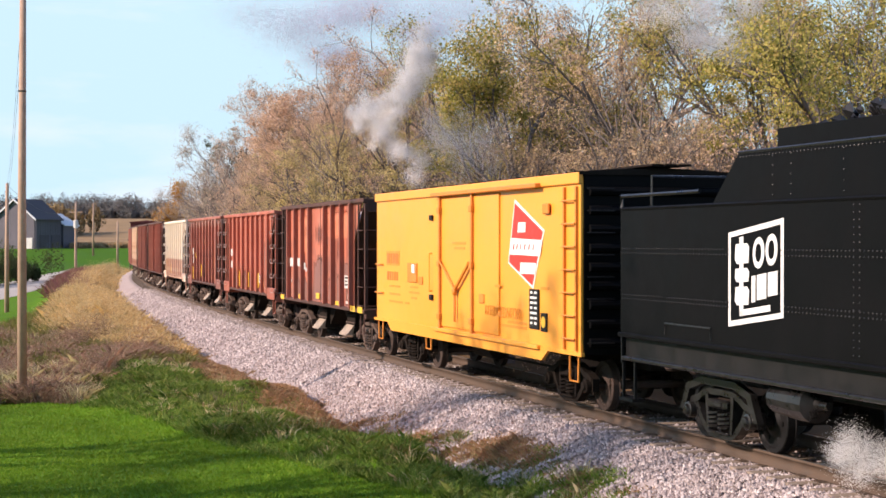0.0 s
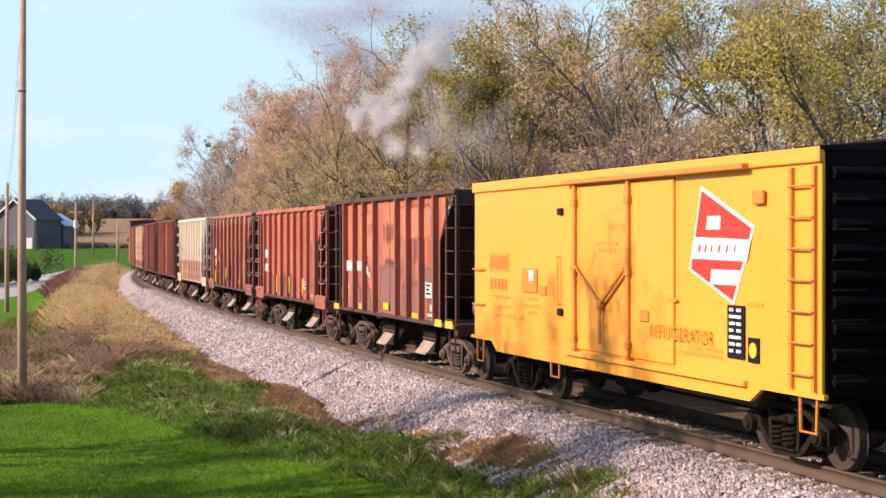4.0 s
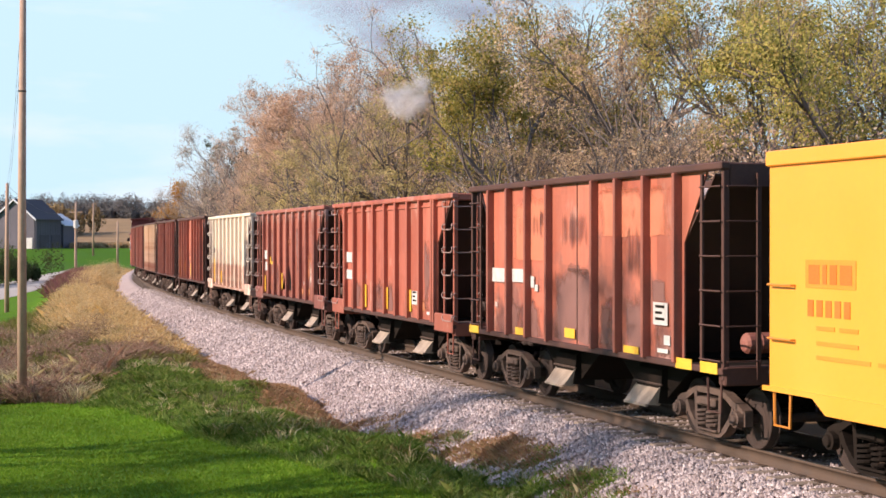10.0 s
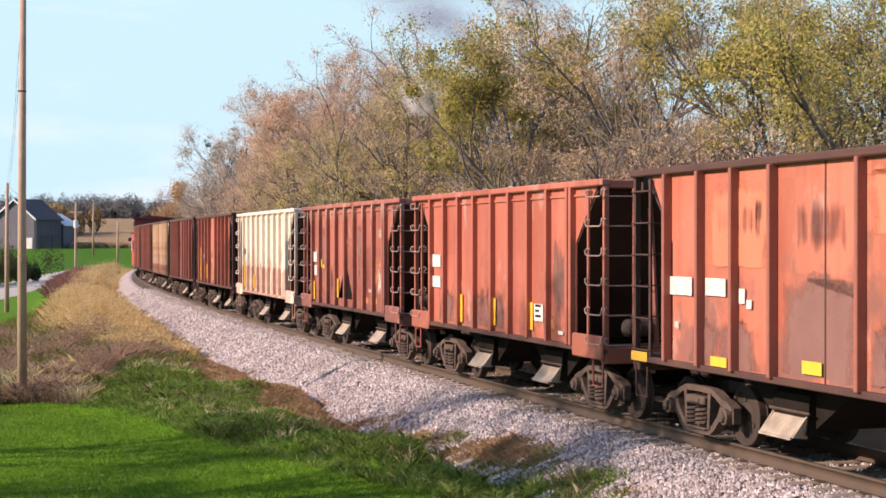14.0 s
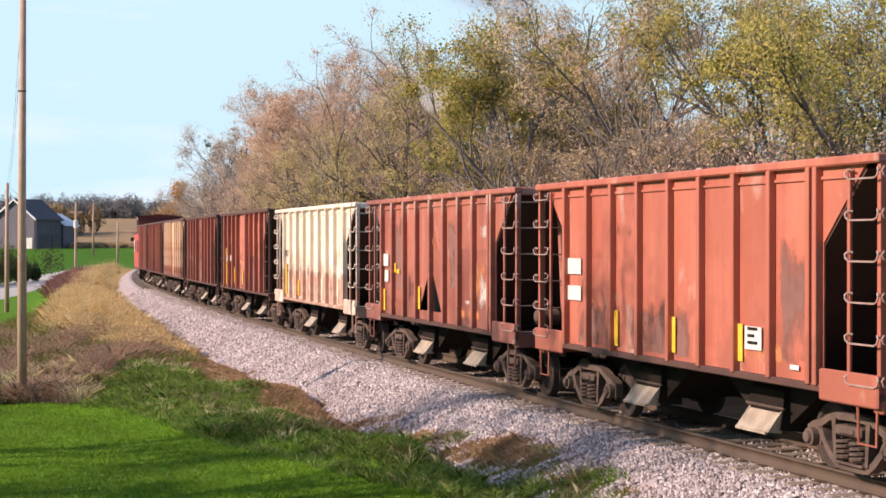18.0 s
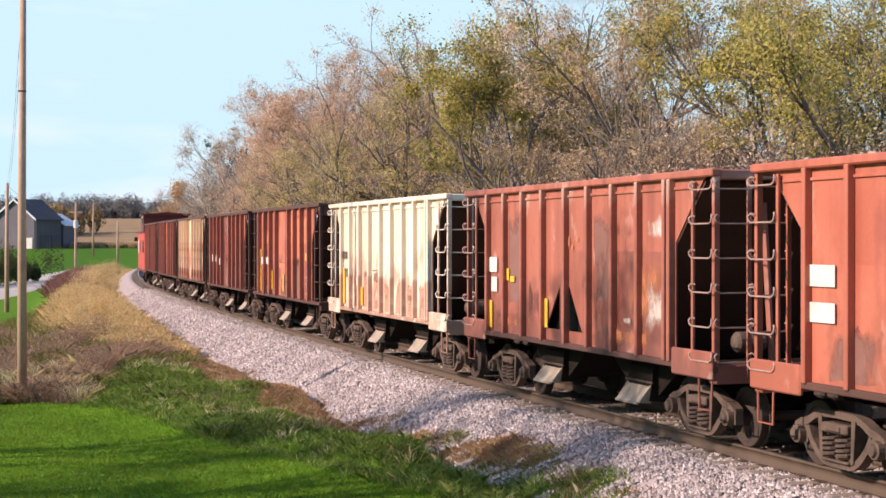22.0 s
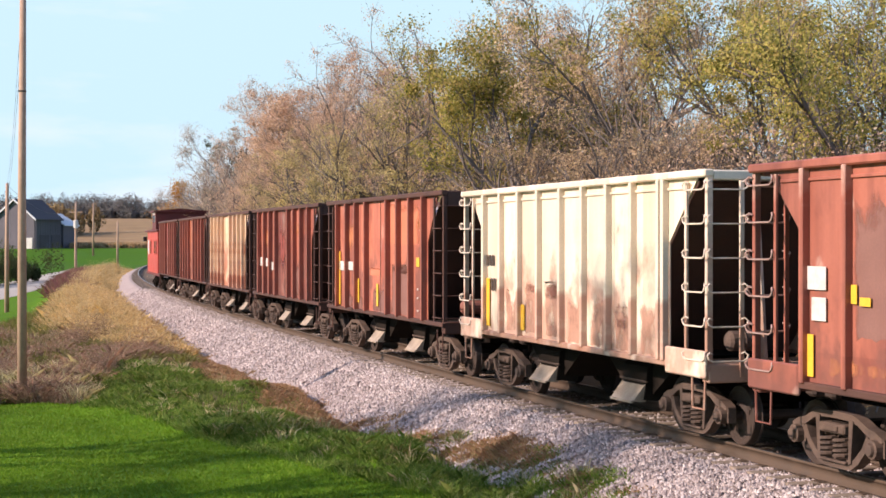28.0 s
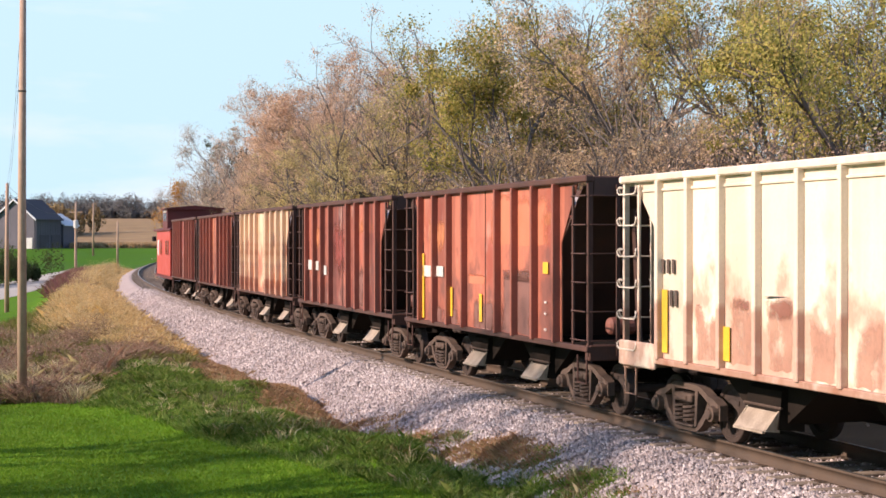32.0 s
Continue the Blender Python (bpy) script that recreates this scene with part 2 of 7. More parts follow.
# ---------------------------------------------------------------- ground
M_SOIL = surf("soil_and_thatch", (0.075, 0.085, 0.03), (0.13, 0.10, 0.05), 0.9, 0.95, 0, 0.6, 25, gloss=0.08)
M_LAWN = surf("mown_grass", (0.06, 0.16, 0.006), (0.10, 0.22, 0.010), 0.5, 0.9, 0, 0.8, 30, gloss=0.08)
M_FIELD = surf("green_field", (0.04, 0.125, 0.004), (0.06, 0.16, 0.008), 0.06, 0.9, 0, 0.5, 3, gloss=0.08)
M_CORN = surf("ripe_corn", (0.26, 0.17, 0.09), (0.36, 0.24, 0.13), 0.09, 0.95, 0, 0.6, 1.5, gloss=0.08)
M_WOODS = surf("leaf_litter", (0.10, 0.065, 0.035), (0.17, 0.11, 0.06), 0.8, 0.95, 0, 0.6, 20, gloss=0.08)
M_ROAD = surf("gravel_road", (0.40, 0.37, 0.33), (0.50, 0.46, 0.41), 0.4, 0.9, 0, 0.3, 20, gloss=0.08)


def smooth01(x, a, b):
    t = np.clip((np.asarray(x, float) - a) / (b - a), 0, 1)
    return t * t * (3 - 2 * t)


def waves(x, y, scale, amp, seed=0.0):
    return amp * (np.sin(x * scale + seed) * np.cos(y * scale * 0.83 + 1.7 * seed) + 0.5 * np.sin(x * scale * 2.3 + y * scale * 1.9 + seed * 2.2))


def ground_z(x, y, s=None, off=None):
    """Height of the ground over the rails' top."""
    x, y = np.asarray(x, float), np.asarray(y, float)
    if s is None:
        s, off = line_coords(x, y)
    d = np.hypot(x, y)
    near = -1.0 + 2.3 * (1 - smooth01(d, 3, 20)) * smooth01(off, 3.5, 9)
    near = near - 0.5 * smooth01(y, 60, 130) * smooth01(off, 5, 14)
    near = near + 0.10 * smooth01(off, 3.6, 5.5) * (1 - smooth01(off, 6, 9)) + waves(x, y, 0.9, 0.03) * smooth01(off, 3, 5)
    near = near + 0.42 * np.exp(-((x + 4.6) / 1.9) ** 2 - ((y - 37.5) / 2.6) ** 2) + 0.25 * np.exp(-((x + 0.4) / 1.3) ** 2 - ((y - 28) / 1.8) ** 2) + 0.3 * np.exp(-((x + 8.5) / 2.0) ** 2 - ((y - 44) / 3.5) ** 2)
    rough = smooth01(off, 3.4, 4.6) * (1 - smooth01(off, 8, 11)) * smooth01(y, mown_edge(x) - 0.2, mown_edge(x) + 1.0) * (1 - smooth01(y, 55, 75))
    near = near + rough * (waves(x, y, 1.7, 0.085, 3.0) + waves(x, y, 3.6, 0.035, 5.0))
    near = near + 0.55 * smooth01(off, 3.3, 4.8) * (1 - smooth01(off, 6.0, 8.5)) * smooth01(-s, 44, 60) * (1 - smooth01(-s, 185, 215))
    back = -0.85 + 1.5 * smooth01(-off, 5, 16) + 2.5 * smooth01(-off, 16, 60) + waves(x, y, 0.5, 0.1)
    z = np.where(off >= 0, near, back)
    # the land beyond rises gently into a long hill
    hill = 2.9 * smooth01(y, 265, 340) + 10.5 * smooth01(y, 340, 640) + 10 * smooth01(y, 640, 1500)
    z = z + hill * np.where(off >= 0, 1, 0.4)
    # trench of the track bed, under the ballast
    bed = -0.62 - 0.5 * smooth01(np.abs(off), 1.6, 3.0)
    return np.where(np.abs(off) < 3.45, np.minimum(z, bed), z)


def road_side(y):
    """Plan line of the road's middle, beside the track and then away across it."""
    return np.interp(y, [20, 60, 101, 125, 151, 195, 240, 290, 400], [-28, -29.5, -33.2, -36.2, -40.2, -47.2, -53.5, -59.5, -72])


def mown_edge(x):
    """How far the mown lawn reaches."""
    return np.interp(x, [-40, -10, -7.6, -4, -1.7, -0.2, 3, 12], [39, 37, 36.3, 29.5, 25.8, 24, 18, 6])


def build_ground():
    view = np.radians(np.concatenate([np.linspace(-180, -24, 40)[:-1], np.linspace(-24, 24, 400), np.linspace(24, 180, 40)[1:-1]]))
    rings = np.concatenate([[0.02, 1, 2, 4, 6], np.geomspace(8, 90, 330), np.geomspace(91, 4200, 170)])
    A, R = np.meshgrid(view, rings)
    x, y = R * np.sin(A) + 0.3, R * np.cos(A) - 0.4
    s, off = line_coords(x, y)
    z = ground_z(x, y, s, off)
    n, m = len(rings), len(view)
    verts = np.stack([x, y, z], -1).reshape(-1, 3)
    i, j = np.meshgrid(np.arange(n - 1), np.arange(m), indexing="ij")
    j2 = (j + 1) % m
    faces = np.stack([i * m + j, i * m + j2, (i + 1) * m + j2, (i + 1) * m + j], -1).reshape(-1, 4)
    me = quick_mesh("ground", verts, faces)
    for mt in (M_SOIL, M_LAWN, M_FIELD, M_CORN, M_WOODS):
        me.materials.append(mt)
    c = verts[faces].mean(1)
    fo = off.reshape(-1)[faces].mean(1)
    idx = np.zeros(len(faces), np.int32)
    rx = road_side(c[:, 1])
    idx[(fo > 3.4) & (c[:, 1] < mown_edge(c[:, 0]) + 1.5)] = 1
    idx[(fo > 3) & (c[:, 1] > 60) & (c[:, 0] < np.interp(c[:, 1], [60, 82, 100, 120, 200], [-18.5, -21.0, -24.0, -27.5, -46]))] = 1
    idx[(c[:, 1] > 150) & ((c[:, 0] < rx) | (c[:, 1] > 200))] = 2
    idx[c[:, 1] > 338] = 3
    idx[(fo < -4) & (c[:, 1] < 330)] = 4
    idx[c[:, 1] > 690] = 4
    me.polygons.foreach_set("material_index", idx)
    me.polygons.foreach_set("use_smooth", np.ones(len(faces), bool))
    g = new("ground", me)
    tagged(g, "rolling grass, weeds and autumn fields beside the railway", "ground", kind="structure")


build_ground()


def build_road():
    ys = np.linspace(15, 242, 130)
    cx = road_side(ys)
    verts, faces = [], []
    for k, (yy, xx) in enumerate(zip(ys, cx)):
        for e, dz in ((-3.3, 0.02), (-2.8, 0.09), (0, 0.14), (2.8, 0.09), (3.3, 0.02)):
            verts.append((xx + e, yy, float(ground_z(xx + e, yy)) + dz))
    for k in range(len(ys) - 1):
        for e in range(4):
            faces.append((k * 5 + e, k * 5 + e + 1, k * 5 + 6 + e, k * 5 + 5 + e))
    me = quick_mesh("road", verts, faces)
    me.materials.append(M_ROAD)
    tagged(new("road", me), "pale gravel country road beside the fields", "road", kind="structure")


build_road()

# ---------------------------------------------------------------- track
M_STONE = leafy("ballast_stone", [(0.24, 0.19, 0.185), (0.60, 0.51, 0.49), (0.33, 0.27, 0.26), (0.74, 0.645, 0.61), (0.19, 0.15, 0.145), (0.56, 0.45, 0.415)], 0.0)
M_BED = surf("ballast_bed", (0.30, 0.245, 0.235), (0.46, 0.385, 0.365), 2.0, 0.95, 0, 1.0, 22, gloss=0.08)
M_TIE = surf("creosoted_wood", (0.17, 0.125, 0.09), (0.32, 0.25, 0.19), 4.0, 0.9, 0, 0.6, 30)
M_RAIL = surf("rail_steel_rusty", (0.07, 0.045, 0.03), (0.11, 0.07, 0.046), 3.0, 0.75, 0.1, 0.4, 40)
M_RAILTOP = surf("rail_steel_worn", (0.30, 0.29, 0.28), (0.42, 0.40, 0.38), 3.0, 0.35, 0.85, 0.1, 60)


def bed_z(off):
    """Ballast surface across the track."""
    a = np.abs(off)
    return np.where(a < 1.55, -0.20, -0.20 - (a - 1.55) * 0.47)


def surface_z(x, y):
    """Top of the ground or of the ballast over it."""
    s, off = line_coords(x, y)
    z = ground_z(x, y, s, off)
    return np.where(np.abs(off) < 3.75, np.maximum(z, bed_z(off) - 0.05), z)


def build_bed():
    ss = np.arange(-290, 60, 0.4)
    offs = np.concatenate([np.linspace(-3.5, -1.6, 8), np.linspace(-1.3, 1.3, 8), np.linspace(1.5, 3.6, 14)])
    Sg, O = np.meshgrid(ss, offs, indexing="ij")
    x, y, h = on_line(Sg, O)
    rng = np.random.default_rng(4)
    z = bed_z(O) + rng.normal(0, 0.012, O.shape) + (waves(Sg, O, 0.8, 0.055) + waves(Sg, O, 3.3, 0.035, 2.0) + waves(Sg, O, 7.5, 0.016, 4.0)) * smooth01(np.abs(O), 1.6, 2.4) - 0.035 - 0.045 * (1 - smooth01(np.abs(O), 1.25, 1.55))
    n, m = O.shape
    i, j = np.meshgrid(np.arange(n - 1), np.arange(m - 1), indexing="ij")
    faces = np.stack([i * m + j, i * m + j + 1, (i + 1) * m + j + 1, (i + 1) * m + j], -1).reshape(-1, 4)
    me = quick_mesh("ballast_bed", np.stack([x, y, z], -1).reshape(-1, 3), faces)
    me.materials.append(M_BED)
    tagged(new("ballast_bed", me), "sloped bed of pale crushed stone under the track", "ballast", kind="structure")


build_bed()


def build_stones():
    """Loose crushed stones over the bed."""
    rng = np.random.default_rng(11)
    n = 125000
    s = -95 + 92 * rng.random(n) ** 0.62
    zone = rng.random(n)
    off = np.where(zone < 0.68, 1.35 + 2.35 * rng.random(n), np.where(zone < 0.86, 0.80 + 0.60 * rng.random(n), -1.2 + 2.0 * rng.random(n)))
    between = np.abs((s + 0.25) % 0.5 - 0.25) > 0.085
    s, off = s[between | (np.abs(off) > 1.38)], off[between | (np.abs(off) > 1.38)]
    n = len(s)
    size = np.interp(s, [-95, -40, -8], [0.048, 0.033, 0.025]) * (0.6 + 0.8 * rng.random(n))
    x, y, h = on_line(s, off)
    z = bed_z(off) + (waves(s, off, 0.8, 0.055) + waves(s, off, 3.3, 0.035, 2.0) + waves(s, off, 7.5, 0.016, 4.0)) * smooth01(off, 1.6, 2.4) - 0.02 + 0.25 * size
    base = np.array([(1, 0, -.2), (0.2, 1, -.3), (-1, 0.1, -.1), (0, -1, -.2), (0.3, 0.3, 0.9), (-0.4, -0.3, 0.8)])
    tri = np.array([(0, 1, 4), (1, 2, 4), (2, 5, 4), (2, 3, 5), (3, 0, 5), (0, 4, 5)])
    P = base[None] * (1 + 0.35 * rng.normal(size=(n, 6, 3))) * size[:, None, None]
    a = rng.random(n) * 6.283
    c, d = np.cos(a)[:, None], np.sin(a)[:, None]
    V = np.stack([P[..., 0] * c - P[..., 1] * d + x[:, None], P[..., 0] * d + P[..., 1] * c + y[:, None], P[..., 2] + z[:, None]], -1)
    F = tri[None] + (np.arange(n) * 6)[:, None, None]
    me = quick_mesh("ballast_stones", V.reshape(-1, 3), F.reshape(-1, 3))
    me.materials.append(M_STONE)
    tagged(new("ballast_stones", me), "loose pinkish grey crushed ballast stones", "gravel", kind="stuff")


build_stones()


def build_rails():
    ss = np.arange(-290, 60, 0.5)
    prof = [(-0.07, -0.185), (-0.07, -0.172), (-0.012, -0.155), (-0.010, -0.045), (-0.034, -0.038), (-0.034, -0.006), (-0.026, 0.0),
            (0.026, 0.0), (0.034, -0.006), (0.034, -0.038), (0.010, -0.045), (0.012, -0.155), (0.07, -0.172), (0.07, -0.185)]
    for side in (0.75, -0.75):
        verts, faces = [], []
        for k, s in enumerate(ss):
            for o, z in prof:
                x, y, _ = on_line(s, side + o)
                verts.append((float(x), float(y), z))
        m = len(prof)
        for k in range(len(ss) - 1):
            for e in range(m):
                faces.append((k * m + e, k * m + (e + 1) % m, (k + 1) * m + (e + 1) % m, (k + 1) * m + e))
        me = quick_mesh("rail", verts, faces)
        me.materials.append(M_RAIL)
        me.materials.append(M_RAILTOP)
        me.polygons.foreach_set("material_index", np.tile([1 if e == 6 else 0 for e in range(m)], len(ss) - 1).astype(np.int32))
        tagged(new("rail", me), "brown rusted steel rail with a worn bright top", "rail", "rails of the track", kind="structure")


build_rails()


def build_ties():
    """Half-buried wooden ties; those past the nearest stretch are one mesh."""
    rng = random.Random(9)
    bed = new("track_ties")
    tagged(bed, "row of weathered dark wooden ties half buried in ballast", "railway ties", kind="structure")
    rest = Shape()
    for k in range(560):
        s = 28 - 0.5 * k
        x, y, h = on_line(s, rng.uniform(-0.04, 0.04))
        m = Matrix.Translation((float(x), float(y), rng.uniform(-0.012, 0.006))) @ Matrix.Rotation(float(h) - math.pi / 2 + rng.uniform(-0.02, 0.02), 4, "Z")
        if k < 230:
            part("tie", lambda: Shape().box(-0.11, 0.11, -1.32, 1.32, -0.36, -0.178, 0.015), M_TIE, bed, "", m, "tie")
            part("tie_plate", lambda: Shape().box(-0.09, 0.09, -0.92, -0.58, -0.185, -0.168).box(-0.09, 0.09, 0.58, 0.92, -0.185, -0.168), M_RAIL, bed, "", m, "tie_plate")
        else:
            sh = Shape().box(-0.11, 0.11, -1.32, 1.32, -0.36, -0.178)
            rest.add([m @ Vector(v) for v in sh.v], sh.f)
    r = part("distant_ties", rest, M_TIE, bed)
    r["kind"] = "stuff"


build_ties()

# ---------------------------------------------------------------- running gear
M_TRUCK = surf("dusty_cast_iron", (0.045, 0.028, 0.022), (0.16, 0.105, 0.08), 3.5, 0.85, 0.1, 0.5, 30)
M_WHEEL = surf("rusty_wheel_steel", (0.030, 0.021, 0.018), (0.075, 0.047, 0.036), 3.0, 0.8, 0.2, 0.3, 30)
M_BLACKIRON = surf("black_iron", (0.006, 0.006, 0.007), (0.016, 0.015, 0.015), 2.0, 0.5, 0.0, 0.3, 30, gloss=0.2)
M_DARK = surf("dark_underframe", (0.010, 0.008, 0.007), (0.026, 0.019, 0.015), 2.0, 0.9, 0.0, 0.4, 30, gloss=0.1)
WHEEL_R = 0.42
WHEELS = []


def wheelset_shape():
    sh = Shape()
    sh.turned([(-0.95, 0.07), (-0.80, 0.07), (0.80, 0.07), (0.95, 0.07)], (0, 0, 0), (0, 1, 0), 10)
    for sg in (-1, 1):
        rings = [(0.80, 0.10), (0.80, 0.13), (0.775, 0.20), (0.775, 0.33), (0.80, 0.35), (0.80, WHEEL_R - 0.01), (0.79, WHEEL_R),
                 (0.685, WHEEL_R + 0.004), (0.68, WHEEL_R + 0.025), (0.66, WHEEL_R + 0.022), (0.66, 0.33), (0.70, 0.30), (0.70, 0.12), (0.68, 0.10)]
        sh.turned([(sg * t, r) for t, r in rings], (0, 0, 0), (0, 1, 0), 28)
    # three lightening marks on each plate so that the turning shows
    for sg in (-1, 1):
        for k in range(3):
            a = 2.094 * k
            cx, cz = 0.24 * math.cos(a), 0.24 * math.sin(a)
            sh.box(cx - 0.03, cx + 0.03, sg * 0.785 - 0.006, sg * 0.785 + 0.006, cz - 0.03, cz + 0.03)
    return sh


def sideframe_shape():
    """A cast side frame: arched top member, sagging bottom member, open spring nest and two windows."""
    sh = Shape()
    top_o = [(-1.00, 0.56), (-0.86, 0.625), (-0.72, 0.65), (-0.52, 0.735), (-0.38, 0.775), (0.0, 0.785), (0.38, 0.775), (0.52, 0.735), (0.72, 0.65), (0.86, 0.625), (1.00, 0.56)]
    top_i = [(1.00, 0.50), (0.86, 0.54), (0.70, 0.555), (0.50, 0.655), (0.36, 0.69), (0.0, 0.70), (-0.36, 0.69), (-0.50, 0.655), (-0.70, 0.555), (-0.86, 0.54), (-1.00, 0.50)]
    sh.slab(top_o + top_i, -0.08, 0.07)
    bot_o = [(-0.76, 0.50), (-0.66, 0.36), (-0.50, 0.20), (-0.36, 0.115), (-0.25, 0.095), (0.25, 0.095), (0.36, 0.115), (0.50, 0.20), (0.66, 0.36), (0.76, 0.50)]
    bot_i = [(-0.68, 0.56), (-0.58, 0.40), (-0.45, 0.28), (-0.34, 0.195), (-0.25, 0.17), (0.25, 0.17), (0.34, 0.195), (0.45, 0.28), (0.58, 0.40), (0.68, 0.56)]
    sh.slab(bot_o + bot_i[::-1], -0.075, 0.07)
    for sg in (-1, 1):
        sh.slab([(sg * 0.31, 0.17), (sg * 0.37, 0.19), (sg * 0.42, 0.70), (sg * 0.33, 0.71)][::sg], -0.095, 0.08)
        sh.box(sg * 0.875 - 0.15, sg * 0.875 + 0.15, -0.075, 0.075, 0.50, 0.56, 0.015)
        for e in (-0.155, 0.125):
            sh.box(sg * 0.875 + e, sg * 0.875 + e + 0.035, -0.06, 0.06, 0.33, 0.53)
        sh.turned([(-0.17, 0.03), (-0.165, 0.07), (-0.13, 0.085), (-0.12, 0.115), (-0.02, 0.12)], (sg * 0.875, -0.02, 0.42), (0, 1, 0), 14)
    sh.box(-0.30, 0.30, -0.13, 0.10, 0.165, 0.20, 0.012)
    sh.box(-0.29, 0.29, -0.14, 0.06, 0.52, 0.64, 0.02)
    sh.box(-0.16, 0.16, -0.165, -0.12, 0.545, 0.615, 0.012)
    return sh


def spring_shape():
    sh = Shape()
    for cx in (-0.145, 0.145):
        pts = [(cx + 0.105 * math.cos(a), -0.06 + 0.105 * math.sin(a), 0.215 + 0.28 * i / 48) for i, a in enumerate(np.linspace(0, 6.283 * 4.5, 49))]
        sh.tube(pts, 0.024, 5)
    return sh


def truck(car, x, mat=None, base=1.75, wheel_mat=None):
    """Freight truck at x under the car; its two axles turn."""
    mat = mat or M_TRUCK
    sh = lambda: Shape().box(-0.19, 0.19, -1.05, 1.05, 0.50, 0.66, 0.03).turned([(0, 0.2), (0.14, 0.2)], (0, 0, 0.64), (0, 0, 1), 14)
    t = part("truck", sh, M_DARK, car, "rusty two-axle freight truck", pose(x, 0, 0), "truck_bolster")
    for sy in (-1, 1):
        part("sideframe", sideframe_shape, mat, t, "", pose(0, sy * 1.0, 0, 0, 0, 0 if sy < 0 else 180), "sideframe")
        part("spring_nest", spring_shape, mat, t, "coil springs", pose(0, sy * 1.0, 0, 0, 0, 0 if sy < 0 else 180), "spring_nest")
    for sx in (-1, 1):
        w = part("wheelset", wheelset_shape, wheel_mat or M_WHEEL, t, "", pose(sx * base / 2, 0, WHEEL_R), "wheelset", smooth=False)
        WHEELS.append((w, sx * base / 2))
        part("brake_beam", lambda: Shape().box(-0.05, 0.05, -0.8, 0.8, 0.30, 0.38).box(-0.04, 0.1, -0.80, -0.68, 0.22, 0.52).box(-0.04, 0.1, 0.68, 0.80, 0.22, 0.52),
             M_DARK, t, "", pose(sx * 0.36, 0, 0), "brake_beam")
    return t


def coupler_shape(sg):
    return Shape().box(*sorted((sg * 5.0, sg * 5.62)), -0.09, 0.09, 0.80, 0.98, 0.02).box(*sorted((sg * 5.55, sg * 5.80)), -0.17, 0.15, 0.74, 1.03, 0.04)


# ---------------------------------------------------------------- open hopper cars
M_YELLOW = surf("reflector_yellow", (0.75, 0.42, 0.03), (0.85, 0.52, 0.06), 5.0, 0.5, 0, 0.1, 30)
M_WHITE = surf("stencil_white", (0.48, 0.46, 0.43), (0.72, 0.70, 0.66), 5.0, 0.6, 0, 0.1, 30)
M_CHUTE = surf("bare_gate_steel", (0.26, 0.19, 0.14), (0.52, 0.42, 0.33), 5.0, 0.6, 0.1, 0.3, 40)

M_RUNG = surf("worn_rung_steel", (0.30, 0.17, 0.14), (0.48, 0.34, 0.30), 4.0, 0.5, 0.2, 0.2, 40)
M_PALE_RUNG = surf("cream_rung_paint", (0.62, 0.50, 0.40), (0.78, 0.68, 0.57), 4.0, 0.5, 0, 0.2, 40)


def grab(sh, p0, p1, out, r=0.012):
    """A bent grab iron from p0 to p1 that stands out by out."""
    p0, p1, out = Vector(p0), Vector(p1), Vector(out)
    d = (p1 - p0) * 0.06
    sh.tube([p0, p0 + out, p0 + out + d, p1 + out - d, p1 + out, p1], r, 5)
    return sh


def load_shape():
    """Uneven heap of stone that fills an open hopper to just under the rim."""
    sh = Shape()
    rl = random.Random(3)
    n, m = 17, 7
    vs = [(-4.6 + 9.2 * i / (n - 1), -1.38 + 2.76 * j / (m - 1), 3.42 + 0.30 * math.sin(math.pi * j / (m - 1)) * (0.6 + 0.4 * math.sin(i * 0.9) ** 2) + rl.uniform(-0.04, 0.04)) for i in range(n) for j in range(m)]
    sh.add(vs, [(i * m + j, (i + 1) * m + j, (i + 1) * m + j + 1, i * m + j + 1) for i in range(n - 1) for j in range(m - 1)])
    return sh


